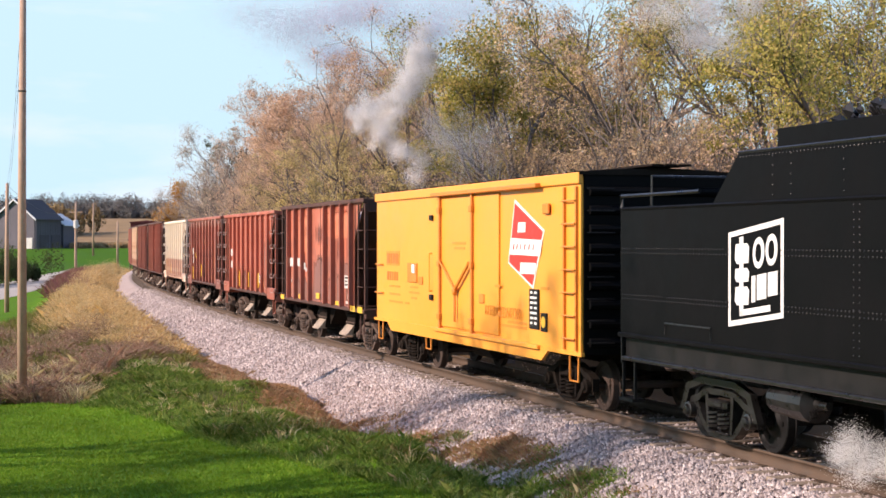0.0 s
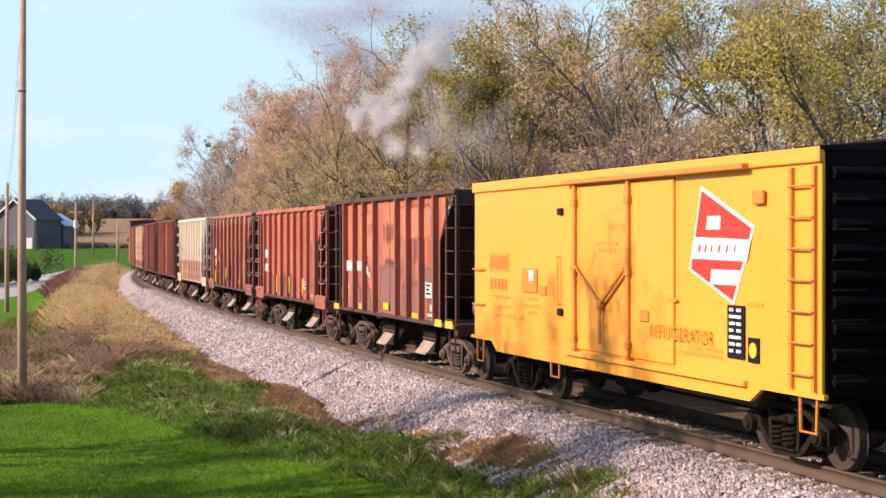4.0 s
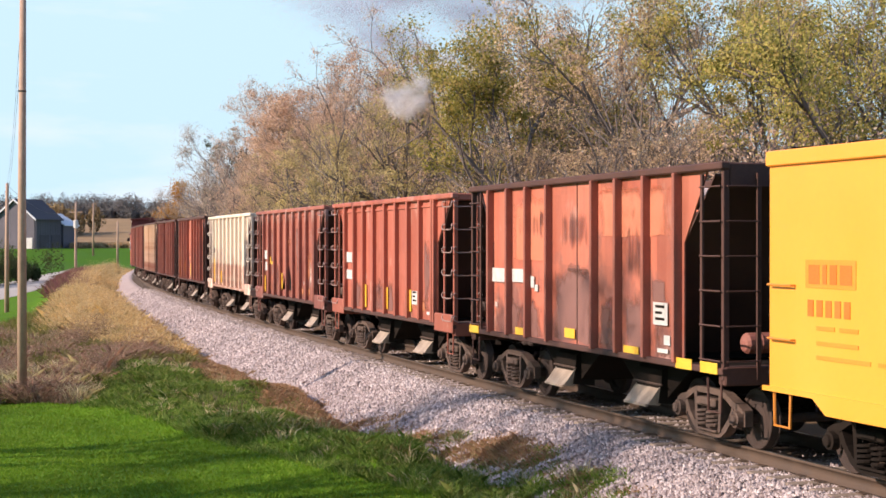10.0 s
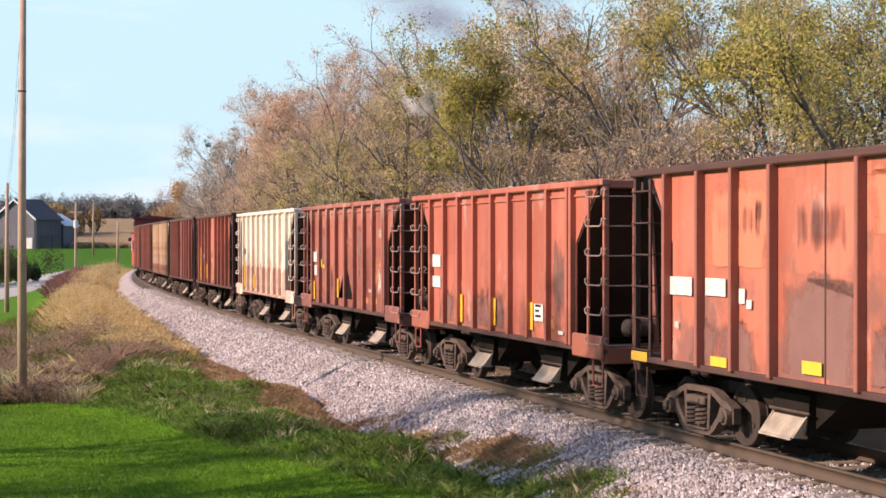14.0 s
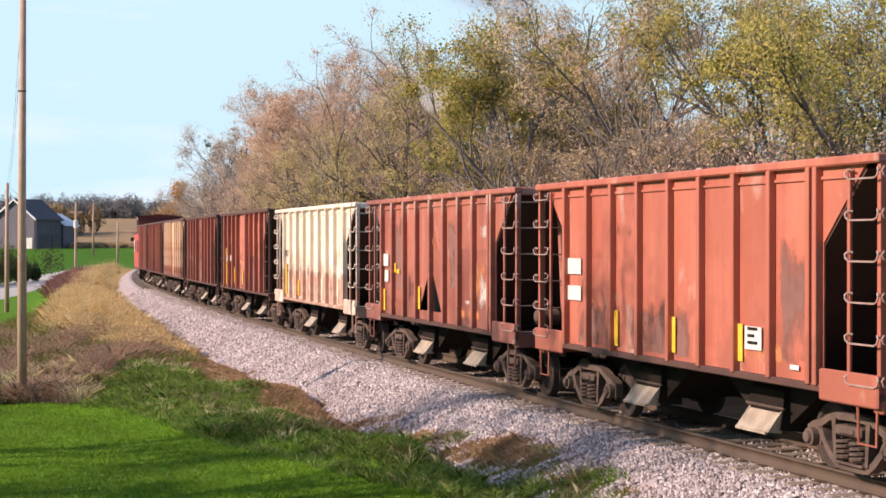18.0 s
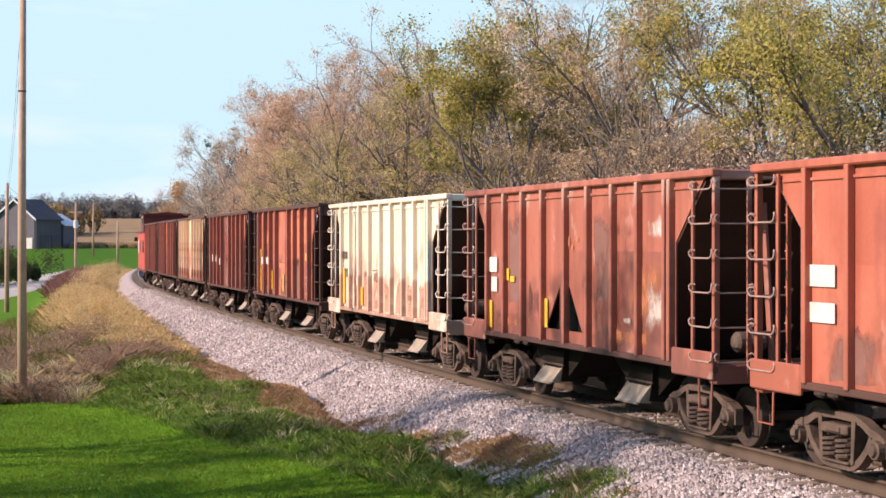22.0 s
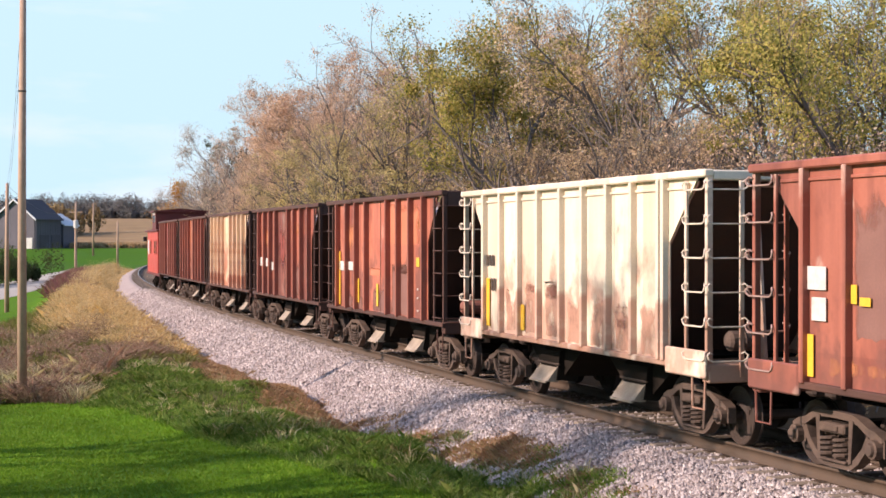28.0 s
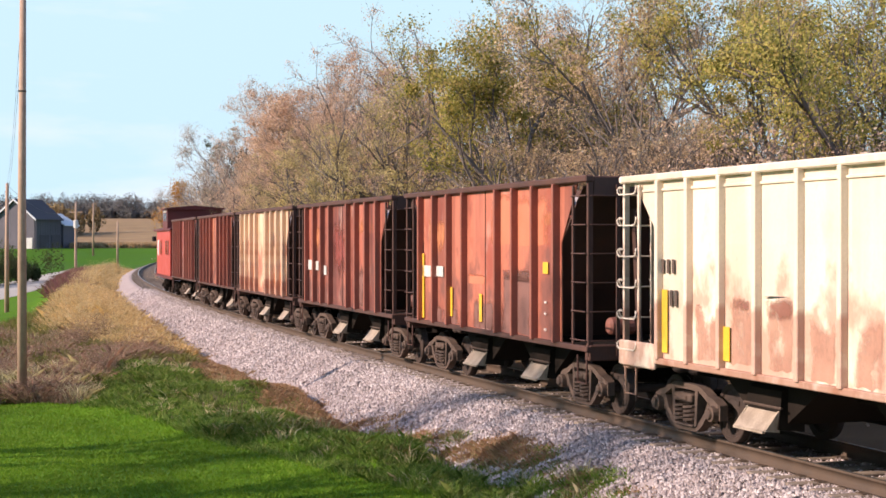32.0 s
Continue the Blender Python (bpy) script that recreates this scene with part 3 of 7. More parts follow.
def hopper_car(s0, paint, frame_mat, label, kind="open", marks=(), triangles=False, pale=False, stains=()):
    rung_mat = M_PALE_RUNG if pale else M_RUNG
    car = thing("hopper_car", label, "hopper car", "hopper cars of the train", car_pose(s0))
    ribs = [-4.08, -3.06, -2.08, -1.07, 0.92, 1.85, 2.87, 3.91] if kind == "open" else [-3.98, -3.04, -2.08, -1.10, -0.05, 0.92, 1.91, 2.85, 3.80, 3.96]
    edge = 4.02
    top = 3.88 if kind == "open" else 3.80
    zb = 1.14
    tip = 4.75 if kind == "open" else 4.95
    for sy in (-1, 1):
        def sheet():
            sh = Shape()
            if triangles and sy < 0:
                sh.slab([(-edge, zb), (-1.06, zb), (-1.06, 2.84), (-edge, 2.84)], -0.012, 0.012)
                sh.slab([(0.56, zb), (edge, zb), (edge, 2.84), (0.56, 2.84)], -0.012, 0.012)
                sh.slab([(-1.06, 2.84), (-1.06, 1.36), (-0.42, 2.10), (-0.42, 2.84)], -0.012, 0.012)
                sh.slab([(-0.42, 2.84), (-0.42, 1.36), (-0.03, 1.36), (-0.03, 2.15), (0.56, 1.36), (0.56, 2.84)], -0.012, 0.012)
                sh.slab([(-1.06, zb), (0.56, zb), (0.56, 1.36), (-1.06, 1.36)], -0.012, 0.012)
            else:
                sh.slab([(-edge, zb), (edge, zb), (edge, 2.84), (-edge, 2.84)], -0.012, 0.012)
            sh.slab([(-edge, 2.84), (edge, 2.84), (tip, top - 0.02), (-tip, top - 0.02)], -0.012, 0.012)
            return sh
        part("side_sheet", sheet, paint, car, "", pose(0, sy * 1.46, 0), ("sheet", kind, triangles and sy < 0))
        for x in ribs:
            w, deep = (0.036, 0.07) if kind == "open" else (0.045, 0.055)
            part("rib", lambda: Shape().box(-w, w, -deep, deep, zb, top - 0.05, 0.012), M_RIB if kind == "open" and not pale else paint, car, "",
                 pose(x, sy * (1.47 + deep), 0), ("rib", kind))
        part("top_chord", lambda: Shape().box(-5.3, 5.3, -0.08, 0.07, top - 0.06, top + 0.05, 0.02), frame_mat if kind == "open" else paint, car, "", pose(0, sy * 1.49, 0), ("chord", kind))
        part("side_sill", lambda: Shape().box(-5.3, 5.3, -0.05, 0.05, zb - 0.07, zb + 0.02, 0.012), frame_mat if kind == "open" or pale else M_FRAME, car, "", pose(0, sy * 1.50, 0), ("sill", kind))
        if kind != "open":
            part("top_angle", lambda: Shape().box(-4.6, 4.6, -0.022, 0.02, top - 0.21, top - 0.17, 0.006), paint, car, "", pose(0, sy * 1.478, 0), "top_angle")
        else:
            part("panel_seam", lambda: Shape().box(-0.014, 0.014, -0.006, 0.006, zb, top - 0.06), frame_mat, car, "", pose(0.08, sy * 1.476, 0), "panel_seam")
    for sx in (-1, 1):
        part("slope_sheet", lambda: Shape().slab([(4.9, top - 0.1), (4.9, top - 0.14), (2.2, 1.05), (2.2, 1.12)], -1.45, 1.45), M_FRAME, car, "", pose(0, 0, 0, 0, 0, 0 if sx > 0 else 180), ("slope", kind))
        part("end_chord", lambda: Shape().box(-0.05, 0.05, -1.42, 1.42, top - (0.30 if kind == "open" else 0.10), top + 0.04, 0.02), frame_mat if kind == "open" else paint, car, "", pose(sx * 5.22, 0, 0), ("endchord", kind))
        part("end_sill", lambda: Shape().box(-0.10, 0.10, -1.5, 1.5, 0.92, 1.18, 0.02), frame_mat, car, "", pose(sx * 5.2, 0, 0), "end_sill")
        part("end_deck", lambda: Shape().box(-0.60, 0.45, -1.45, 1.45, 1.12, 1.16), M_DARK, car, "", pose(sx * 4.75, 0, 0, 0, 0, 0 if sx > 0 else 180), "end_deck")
        part("end_strut", lambda: Shape().tube([(0, -0.45, 1.16), (-0.25, -0.45, 3.4)], 0.05, 6).tube([(0, 0.45, 1.16), (-0.25, 0.45, 3.4)], 0.05, 6), frame_mat, car, "", pose(sx * 4.95, 0, 0, 0, 0, 0 if sx > 0 else 180), "end_strut")
        for sy in (-1, 1):
            part("corner_post", lambda: Shape().box(-0.035, 0.035, -0.045, 0.045, 1.0, top, 0.008), frame_mat, car, "", pose(sx * 5.24, sy * 1.47, 0), ("post", kind))
            part("ladder_rail", lambda: Shape().box(-0.03, 0.03, -0.02, 0.02, 1.1, top - 0.1, 0.006), frame_mat, car, "", pose(sx * 4.66, sy * 1.52, 0), ("lrail", kind))
            part("ladder_rail", lambda: Shape().box(-0.02, 0.02, -0.03, 0.03, 1.0, top - 0.1), frame_mat, car, "", pose(sx * 5.30, sy * 1.0, 0), ("lrail2", kind))
            for k in range(6):
                z = 1.25 + 0.47 * k
                if kind == "open":
                    part("rung", lambda: Shape().tube([(-0.31, 0, 0), (0.31, 0, 0)], 0.013, 5), frame_mat, car, "", pose(sx * 4.95, sy * 1.55, z), "rung_a")
                    part("rung", lambda: Shape().tube([(0, -0.25, 0), (0, 0.25, 0)], 0.013, 5), frame_mat, car, "", pose(sx * 5.33, sy * 1.24, z), "rung_b")
                else:
                    part("rung", lambda: Shape().tube([(-0.25, 0.03, 0.07), (-0.30, 0, 0.09), (-0.34, -0.02, 0.05), (-0.32, -0.02, 0.0), (-0.26, -0.02, -0.03), (0.26, -0.02, -0.03), (0.32, -0.02, 0.0), (0.34, -0.02, 0.05), (0.30, 0, 0.09), (0.25, 0.03, 0.07)], 0.013, 5), rung_mat, car, "", pose(sx * 4.99, sy * 1.56, z), "rung_c")
                    part("rung", lambda: Shape().tube([(-0.03, -0.22, 0.07), (0, -0.27, 0.09), (0.02, -0.31, 0.05), (0.02, -0.29, 0.0), (0.02, -0.23, -0.03), (0.02, 0.23, -0.03), (0.02, 0.29, 0.0), (0.02, 0.31, 0.05), (0, 0.27, 0.09), (-0.03, 0.22, 0.07)], 0.013, 5), rung_mat, car, "", pose(sx * 5.34, sy * 1.24, z), "rung_d")
            if kind != "open":
                part("sill_plate", lambda: Shape().box(-0.62, 0.62, -0.03, 0.03, 0.98, 1.36, 0.02), paint, car, "", pose(sx * 4.68, sy * 1.54, 0), "sill_plate")
            part("stirrup", lambda: Shape().tube([(-0.2, 0, 1.0), (-0.18, 0, 0.55), (0.18, 0, 0.55), (0.2, 0, 1.0)], 0.018, 5), frame_mat, car, "", pose(sx * 5.0, sy * 1.5, 0), "stirrup")
        part("coupler", coupler_shape(1), M_WHEEL, car, "", pose(0, 0, 0, 0, 0, 0 if sx > 0 else 180), "coupler")
        truck(car, sx * 4.0)
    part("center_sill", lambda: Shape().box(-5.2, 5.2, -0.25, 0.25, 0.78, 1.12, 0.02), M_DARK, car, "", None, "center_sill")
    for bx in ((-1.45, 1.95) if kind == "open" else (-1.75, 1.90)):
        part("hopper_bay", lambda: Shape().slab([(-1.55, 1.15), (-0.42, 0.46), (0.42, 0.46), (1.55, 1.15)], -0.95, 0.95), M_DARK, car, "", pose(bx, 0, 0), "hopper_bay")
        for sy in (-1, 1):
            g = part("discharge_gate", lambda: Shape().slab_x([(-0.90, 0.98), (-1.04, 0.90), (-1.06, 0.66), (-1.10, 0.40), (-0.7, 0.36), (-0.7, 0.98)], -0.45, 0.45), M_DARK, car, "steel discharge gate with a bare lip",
                     pose(bx, 0, 0, 0, 0, 0 if sy < 0 else 180), "gate")
            part("lip", lambda: Shape().slab_x([(-1.07, 0.62), (-1.03, 0.63), (-1.25, 0.375), (-1.29, 0.365)], -0.40, 0.40).box(-0.40, 0.40, -1.295, -1.26, 0.35, 0.385), M_CHUTE, g, "bare worn steel lip", None, "gate_lip")
            part("hinge_plate", lambda: Shape().slab_x([(-0.93, 0.95), (-0.91, 0.96), (-1.02, 0.90), (-1.04, 0.87)], -0.44, 0.44).tube([(-0.5, -1.07, 0.68), (0.5, -1.07, 0.68)], 0.02, 6), M_TRUCK, g, "", None, "gate_hinge")
            for sx in (-1, 1):
                part("cheek", lambda: Shape().slab_x([(-1.02, 0.66), (-1.07, 0.64), (-1.27, 0.38), (-1.06, 0.36)], -0.012, 0.012), M_CHUTE, g, "", pose(sx * 0.415, 0, 0), "gate_cheek")
    part("brake_reservoir", lambda: Shape().turned([(-0.25, 0.04), (-0.23, 0.11), (-0.19, 0.145), (-0.02, 0.145), (0.0, 0.155), (0.02, 0.145), (0.19, 0.145), (0.23, 0.11), (0.25, 0.04)], (0, 0, 0), (0, 1, 0), 14), M_TRUCK if kind != "open" else paint, car, "rounded air reservoir", pose(4.85, -0.75, 1.46), "reservoir")
    part("brake_cylinder", lambda: Shape().turned([(-0.3, 0.14), (0.3, 0.14), (0.32, 0.05), (0.6, 0.04)], (0, 0, 0), (0, 1, 0), 12), M_TRUCK, car, "", pose(-4.85, 0.4, 1.5), "brake_cyl")
    for nm, x0, x1, z0, z1, mt, *y in marks:
        mk = part(nm, Shape().box(x0, x1, -0.004, 0.004, z0, z1), mt, car, "", pose(0, y[0] if y else -1.50, 0))
        if nm == "notice":
            for j in range(3):
                part("notice_bar", Shape().box(x0 + 0.08, x1 - 0.10 - 0.08 * (j % 2), -0.003, 0.003, z0 + 0.07 + 0.09 * j, z0 + 0.11 + 0.09 * j), M_DARK, mk, "", pose(0, -0.006, 0))
    for j, (x0, x1, z0, z1, mt) in enumerate(stains):
        part("paint_patch", ragged(x0, x1, z0, z1, int(-s0 * 10) + j), mt, car, "", pose(0, -1.474 - 0.0016 * j, 0))
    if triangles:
        # black sheet stands in for the shade inside the triangular openings
        part("opening_shade_sheet", Shape().box(-1.3, 0.8, -0.01, 0.01, 1.16, 2.4), M_BLACKIRON, car, "", pose(0, -1.30, 0))
    if kind != "open":
        rl = random.Random(int(-s0 * 10))
        for k in range(6):
            x = -4.0 + 1.6 * k + rl.uniform(-0.4, 0.4)
            part("roof_bracket", lambda: Shape().box(-0.06, 0.06, -0.03, 0.03, 0.0, 0.045, 0.012), M_CHUTE, car, "", pose(x, -1.38, top + 0.04, 0, 0, rl.uniform(-30, 30)), "roof_bracket")
            part("roof_hatch", lambda: Shape().turned([(0, 0.26), (0.05, 0.28), (0.09, 0.2), (0.10, 0.05)], (0, 0, 0), (0, 0, 1), 12), paint, car, "", pose(x * 0.9, 0.0, top + 0.02), "roof_hatch")
        part("roof_sheet", lambda: Shape().slab_x([(-1.44, top - 0.03), (-1.44, top), (0, top + 0.05), (1.44, top), (1.44, top - 0.03)], -5.1, 5.1), paint, car, "", None, "hopper_roof")
    else:
        part("stone_load", lambda: load_shape(), M_BED, car, "heaped stone in the hopper", None, "stone_load")
    CARS.append((car, s0))
    return car


def ragged(x0, x1, z0, z1, seed):
    """A thin patch of paint or stain with an uneven outline."""
    rl = random.Random(seed)
    w, h = x1 - x0, z1 - z0
    pts = [(x0 + w * i / 9, z0 + rl.uniform(0, 0.05) * h) for i in range(10)] + [(x1 - rl.uniform(0, 0.06) * w, z0 + h * i / 8) for i in range(1, 8)]
    pts += [(x1 - w * i / 9, z1 - rl.uniform(0, 0.22) * h * (0.4 + abs(i - 4.5) / 4.5)) for i in range(10)] + [(x0 + rl.uniform(0, 0.06) * w, z1 - h * i / 8) for i in range(1, 8)]
    return Shape().add([(x, 0, z) for x, z in pts], [tuple(range(len(pts)))])


def stain(name, c1, c2, cover, scale=2.2, stretch=(1, 1, 0.5), strength=0.9, foot=True):
    """A worn coat that covers the paint under it in patches and thins out towards its edges; foot: it reaches full strength at the bottom."""
    m = surf(name, c1, c2, 2.0, 0.7, 0, 0.1, 30)
    nt = m.node_tree
    hole = noise_node(nt, coords(nt), scale, 6, 0.65, stretch, (cover * 9, 3, cover * 5))
    sep = nt.nodes.new("ShaderNodeSeparateXYZ")
    link(nt, nt.nodes.new("ShaderNodeTexCoord").outputs["Generated"], sep.inputs[0])

    def math_node(op, a, b):
        n = nt.nodes.new("ShaderNodeMath")
        n.operation = op
        for sock, val in zip(n.inputs, (a, b)):
            if isinstance(val, (int, float)):
                sock.default_value = val
            else:
                link(nt, val, sock)
        return n.outputs[0]

    x, z = sep.outputs["X"], sep.outputs["Z"]
    near = math_node("MULTIPLY", math_node("MINIMUM", x, math_node("SUBTRACT", 1.0, x)), 4.0)
    near = math_node("MINIMUM", near, math_node("MULTIPLY", math_node("SUBTRACT", 1.0, z), 2.5))
    if not foot:
        near = math_node("MINIMUM", near, math_node("MULTIPLY", z, 2.5))
    near = math_node("MINIMUM", near, 1.0)
    fac = math_node("ADD", hole, math_node("MULTIPLY", math_node("SUBTRACT", near, 1.0), 0.42))
    link(nt, ramp_node(nt, fac, [(0.60 - cover * 0.45, 0.0), (0.80 - cover * 0.45, strength)]), nt.nodes["Principled BSDF"].inputs["Alpha"])
    return m


CARS = []
M_FRAME = surf("rusty_brown_frame", (0.055, 0.022, 0.017), (0.11, 0.045, 0.03), 1.5, 0.75, 0.0, 0.4, 25)
M_RIB = surf("dark_rusted_ribs", (0.26, 0.078, 0.052), (0.38, 0.13, 0.088), 2.0, 0.7, 0.0, 0.3, 25)
S_MAUVE = stain("mauve_faded_paint", (0.22, 0.10, 0.082), (0.29, 0.14, 0.115), 0.95, 1.2)
S_DUST = stain("mauve_road_dust", (0.20, 0.085, 0.068), (0.28, 0.13, 0.105), 0.62, 1.6)
S_CORAL = stain("coral_repaint", (0.62, 0.19, 0.10), (0.68, 0.235, 0.135), 0.95, 0.8)
S_MAROON = stain("maroon_rust_stain", (0.24, 0.045, 0.035), (0.30, 0.07, 0.05), 0.7, 2.6, foot=False)
S_SOOT = stain("dark_run_streaks", (0.10, 0.032, 0.028), (0.15, 0.05, 0.04), 0.42, 4.5, (1, 1, 0.08), 0.75, False)
S_CHALK = stain("chalky_scuffs", (0.66, 0.54, 0.47), (0.76, 0.66, 0.60), 0.42, 3.0, strength=0.8, foot=False)
S_ORANGE = stain("orange_rust_bloom", (0.58, 0.19, 0.08), (0.66, 0.26, 0.12), 0.45, 2.6, (1, 1, 0.3), 0.75, False)
S_BLEED = stain("rust_bleeding_on_cream", (0.42, 0.19, 0.13), (0.58, 0.33, 0.235), 0.60, 1.6, (1, 1, 0.7), 0.8)
S_DEEP = stain("deep_rust_on_cream", (0.24, 0.09, 0.06), (0.34, 0.14, 0.10), 0.62, 2.0, (1, 1, 0.7), 0.85, False)
P1 = weathered("oxide_paint_sunfaded", (0.48, 0.125, 0.072), (0.57, 0.175, 0.105), (0.22, 0.09, 0.07), (0.28, 0.07, 0.046), 1.0, 0.585, streaks=0.4, patches=0.25)
P2 = weathered("oxide_paint_even", (0.46, 0.115, 0.068), (0.54, 0.16, 0.10), (0.30, 0.085, 0.05), (0.25, 0.06, 0.043), 2.0, 0.60, streaks=0.45, scuffs=0.4, patches=0.3)
P3 = weathered("oxide_paint_patched", (0.27, 0.070, 0.049), (0.44, 0.14, 0.092), (0.18, 0.064, 0.048), (0.16, 0.043, 0.033), 3.0, 0.60, streaks=0.6, scuffs=0.6)
P4 = weathered("cream_paint_rusting", (0.92, 0.76, 0.58), (0.94, 0.82, 0.66), (0.48, 0.25, 0.18), (0.66, 0.45, 0.31), 4.0, 0.585, streaks=0.35, patches=0.08)
# P4R: rust, and the brownish shade of the car ends put into the paint
P4R = weathered("cream_paint_rust_and_shade", (0.74, 0.56, 0.43), (0.84, 0.70, 0.57), (0.30, 0.13, 0.08), (0.34, 0.16, 0.095), 4.4, 0.54, streaks=0.9, scuffs=0.6, patches=0.2)
P5 = weathered("oxide_paint_streaked", (0.38, 0.085, 0.052), (0.56, 0.18, 0.11), (0.18, 0.07, 0.055), (0.17, 0.045, 0.035), 5.0, 0.60, streaks=0.6, patches=0.4)
P6 = weathered("oxide_paint_dark", (0.23, 0.052, 0.040), (0.46, 0.14, 0.09), (0.12, 0.045, 0.037), (0.11, 0.03, 0.026), 6.0, 0.57, patches=0.3)
P7 = weathered("cream_over_rust", (0.90, 0.72, 0.55), (0.84, 0.58, 0.38), (0.34, 0.10, 0.06), (0.50, 0.17, 0.085), 7.0, 0.54, streaks=0.9, patches=0.15)
P8 = weathered("oxide_paint_grimy", (0.24, 0.05, 0.040), (0.50, 0.16, 0.09), (0.10, 0.036, 0.030), (0.09, 0.025, 0.022), 8.0, 0.56, patches=0.3)
P9 = weathered("oxide_paint_dull", (0.27, 0.065, 0.055), (0.34, 0.095, 0.075), (0.14, 0.045, 0.037), (0.15, 0.04, 0.033), 9.0, 0.60)
YB = M_YELLOW
hopper_car(-35.05, P1, M_FRAME, "faded red-brown open hopper car with dark ribs and repainted patches", "open",
           [("stencil", -4.05, -3.36, 2.10, 2.36, M_WHITE), ("stencil", -2.95, -2.37, 2.12, 2.36, M_WHITE), ("stencil", -2.0, -1.84, 2.04, 2.24, M_WHITE), ("stencil", -1.80, -1.66, 1.98, 2.10, M_WHITE),
            ("reflector", -2.80, -2.34, 1.17, 1.30, YB), ("reflector", -0.41, 0.04, 1.25, 1.41, YB), ("reflector", 2.0, 2.54, 1.15, 1.27, YB),
            ("notice", 3.06, 3.54, 1.64, 1.97, M_WHITE), ("stencil", 3.42, 3.62, 1.36, 1.50, M_WHITE), ("stencil", 3.2, 3.55, 1.24, 1.30, M_WHITE), ("stencil", -3.95, -3.72, 1.55, 1.80, S_CHALK),
            ("reflector", -5.25, -4.70, 1.08, 1.22, YB, -1.556), ("reflector", 3.92, 4.42, 1.07, 1.22, YB, -1.556), ("reflector", 4.68, 5.18, 1.07, 1.22, YB, -1.556)],
           stains=[(-1.05, 0.86, 1.16, 2.58, S_MAUVE), (1.95, 2.84, 1.16, 2.12, S_MAUVE), (2.9, 3.9, 1.16, 1.85, S_DUST), (-4.0, -1.1, 1.16, 1.95, S_DUST), (2.95, 3.45, 1.98, 2.34, S_MAUVE),
                   (0.96, 3.9, 2.92, 3.78, S_CORAL), (-3.0, -1.1, 2.5, 3.75, S_CORAL), (1.2, 1.8, 1.45, 2.1, S_MAROON), (-1.66, -1.36, 2.9, 3.6, S_SOOT), (1.95, 2.8, 1.9, 3.5, S_SOOT), (-0.9, 0.85, 2.4, 3.75, S_SOOT), (0.95, 1.8, 1.2, 2.2, S_DUST), (-3.0, -1.1, 2.6, 3.7, S_SOOT)])
hopper_car(-46.7, P2, P2, "red oxide covered hopper car with curled ladder rungs", "covered",
           [("stencil", -3.94, -3.38, 2.32, 2.58, M_WHITE), ("stencil", -3.94, -3.38, 1.89, 2.13, M_WHITE), ("reflector", -2.04, -1.90, 1.24, 1.79, YB),
            ("reflector", -0.02, 0.10, 1.27, 1.78, YB), ("reflector", 1.94, 2.08, 1.29, 1.78, YB), ("notice", 2.14, 2.58, 1.46, 1.76, M_WHITE), ("stencil", 3.29, 3.5, 1.28, 1.34, M_WHITE)],
           stains=[(-3.9, -2.2, 1.2, 2.0, S_DUST), (-2.0, 0.9, 1.2, 2.1, S_DUST), (0.95, 3.8, 1.16, 1.7, S_ORANGE), (-2.4, -1.9, 1.6, 2.3, S_CHALK), (-1.05, -0.1, 1.3, 2.3, S_SOOT), (2.9, 3.8, 1.3, 3.4, S_DUST)])
hopper_car(-58.35, P3, P3, "patched red-brown covered hopper car with two triangular openings", "covered",
           [("stencil", -3.94, -3.52, 2.28, 2.56, M_WHITE), ("stencil", -3.84, -3.52, 1.91, 2.19, M_WHITE), ("reflector", -3.94, -3.80, 1.23, 1.74, YB), ("stencil", -2.98, -2.86, 2.14, 2.36, YB), ("stencil", -2.80, -2.58, 2.12, 2.22, YB),
            ("reflector", -1.10, -0.92, 1.37, 1.87, YB), ("stencil", 0.02, 0.10, 2.66, 3.04, S_ORANGE), ("stencil", 0.14, 0.26, 2.62, 2.90, S_ORANGE), ("stencil", 0.30, 0.48, 2.78, 3.02, S_ORANGE), ("stencil", 2.15, 2.62, 1.53, 1.76, S_CHALK)], triangles=True,
           stains=[(-3.0, -2.12, 1.7, 3.5, S_MAUVE), (0.96, 1.86, 1.9, 3.6, S_DUST), (2.9, 3.78, 2.7, 3.4, S_CHALK), (0.96, 3.7, 1.16, 1.65, S_ORANGE), (-3.9, -1.3, 1.16, 1.6, S_ORANGE), (1.95, 3.8, 1.4, 2.9, S_ORANGE), (-2.05, -1.15, 1.2, 2.4, S_SOOT), (2.9, 3.8, 1.2, 2.6, S_CHALK)])
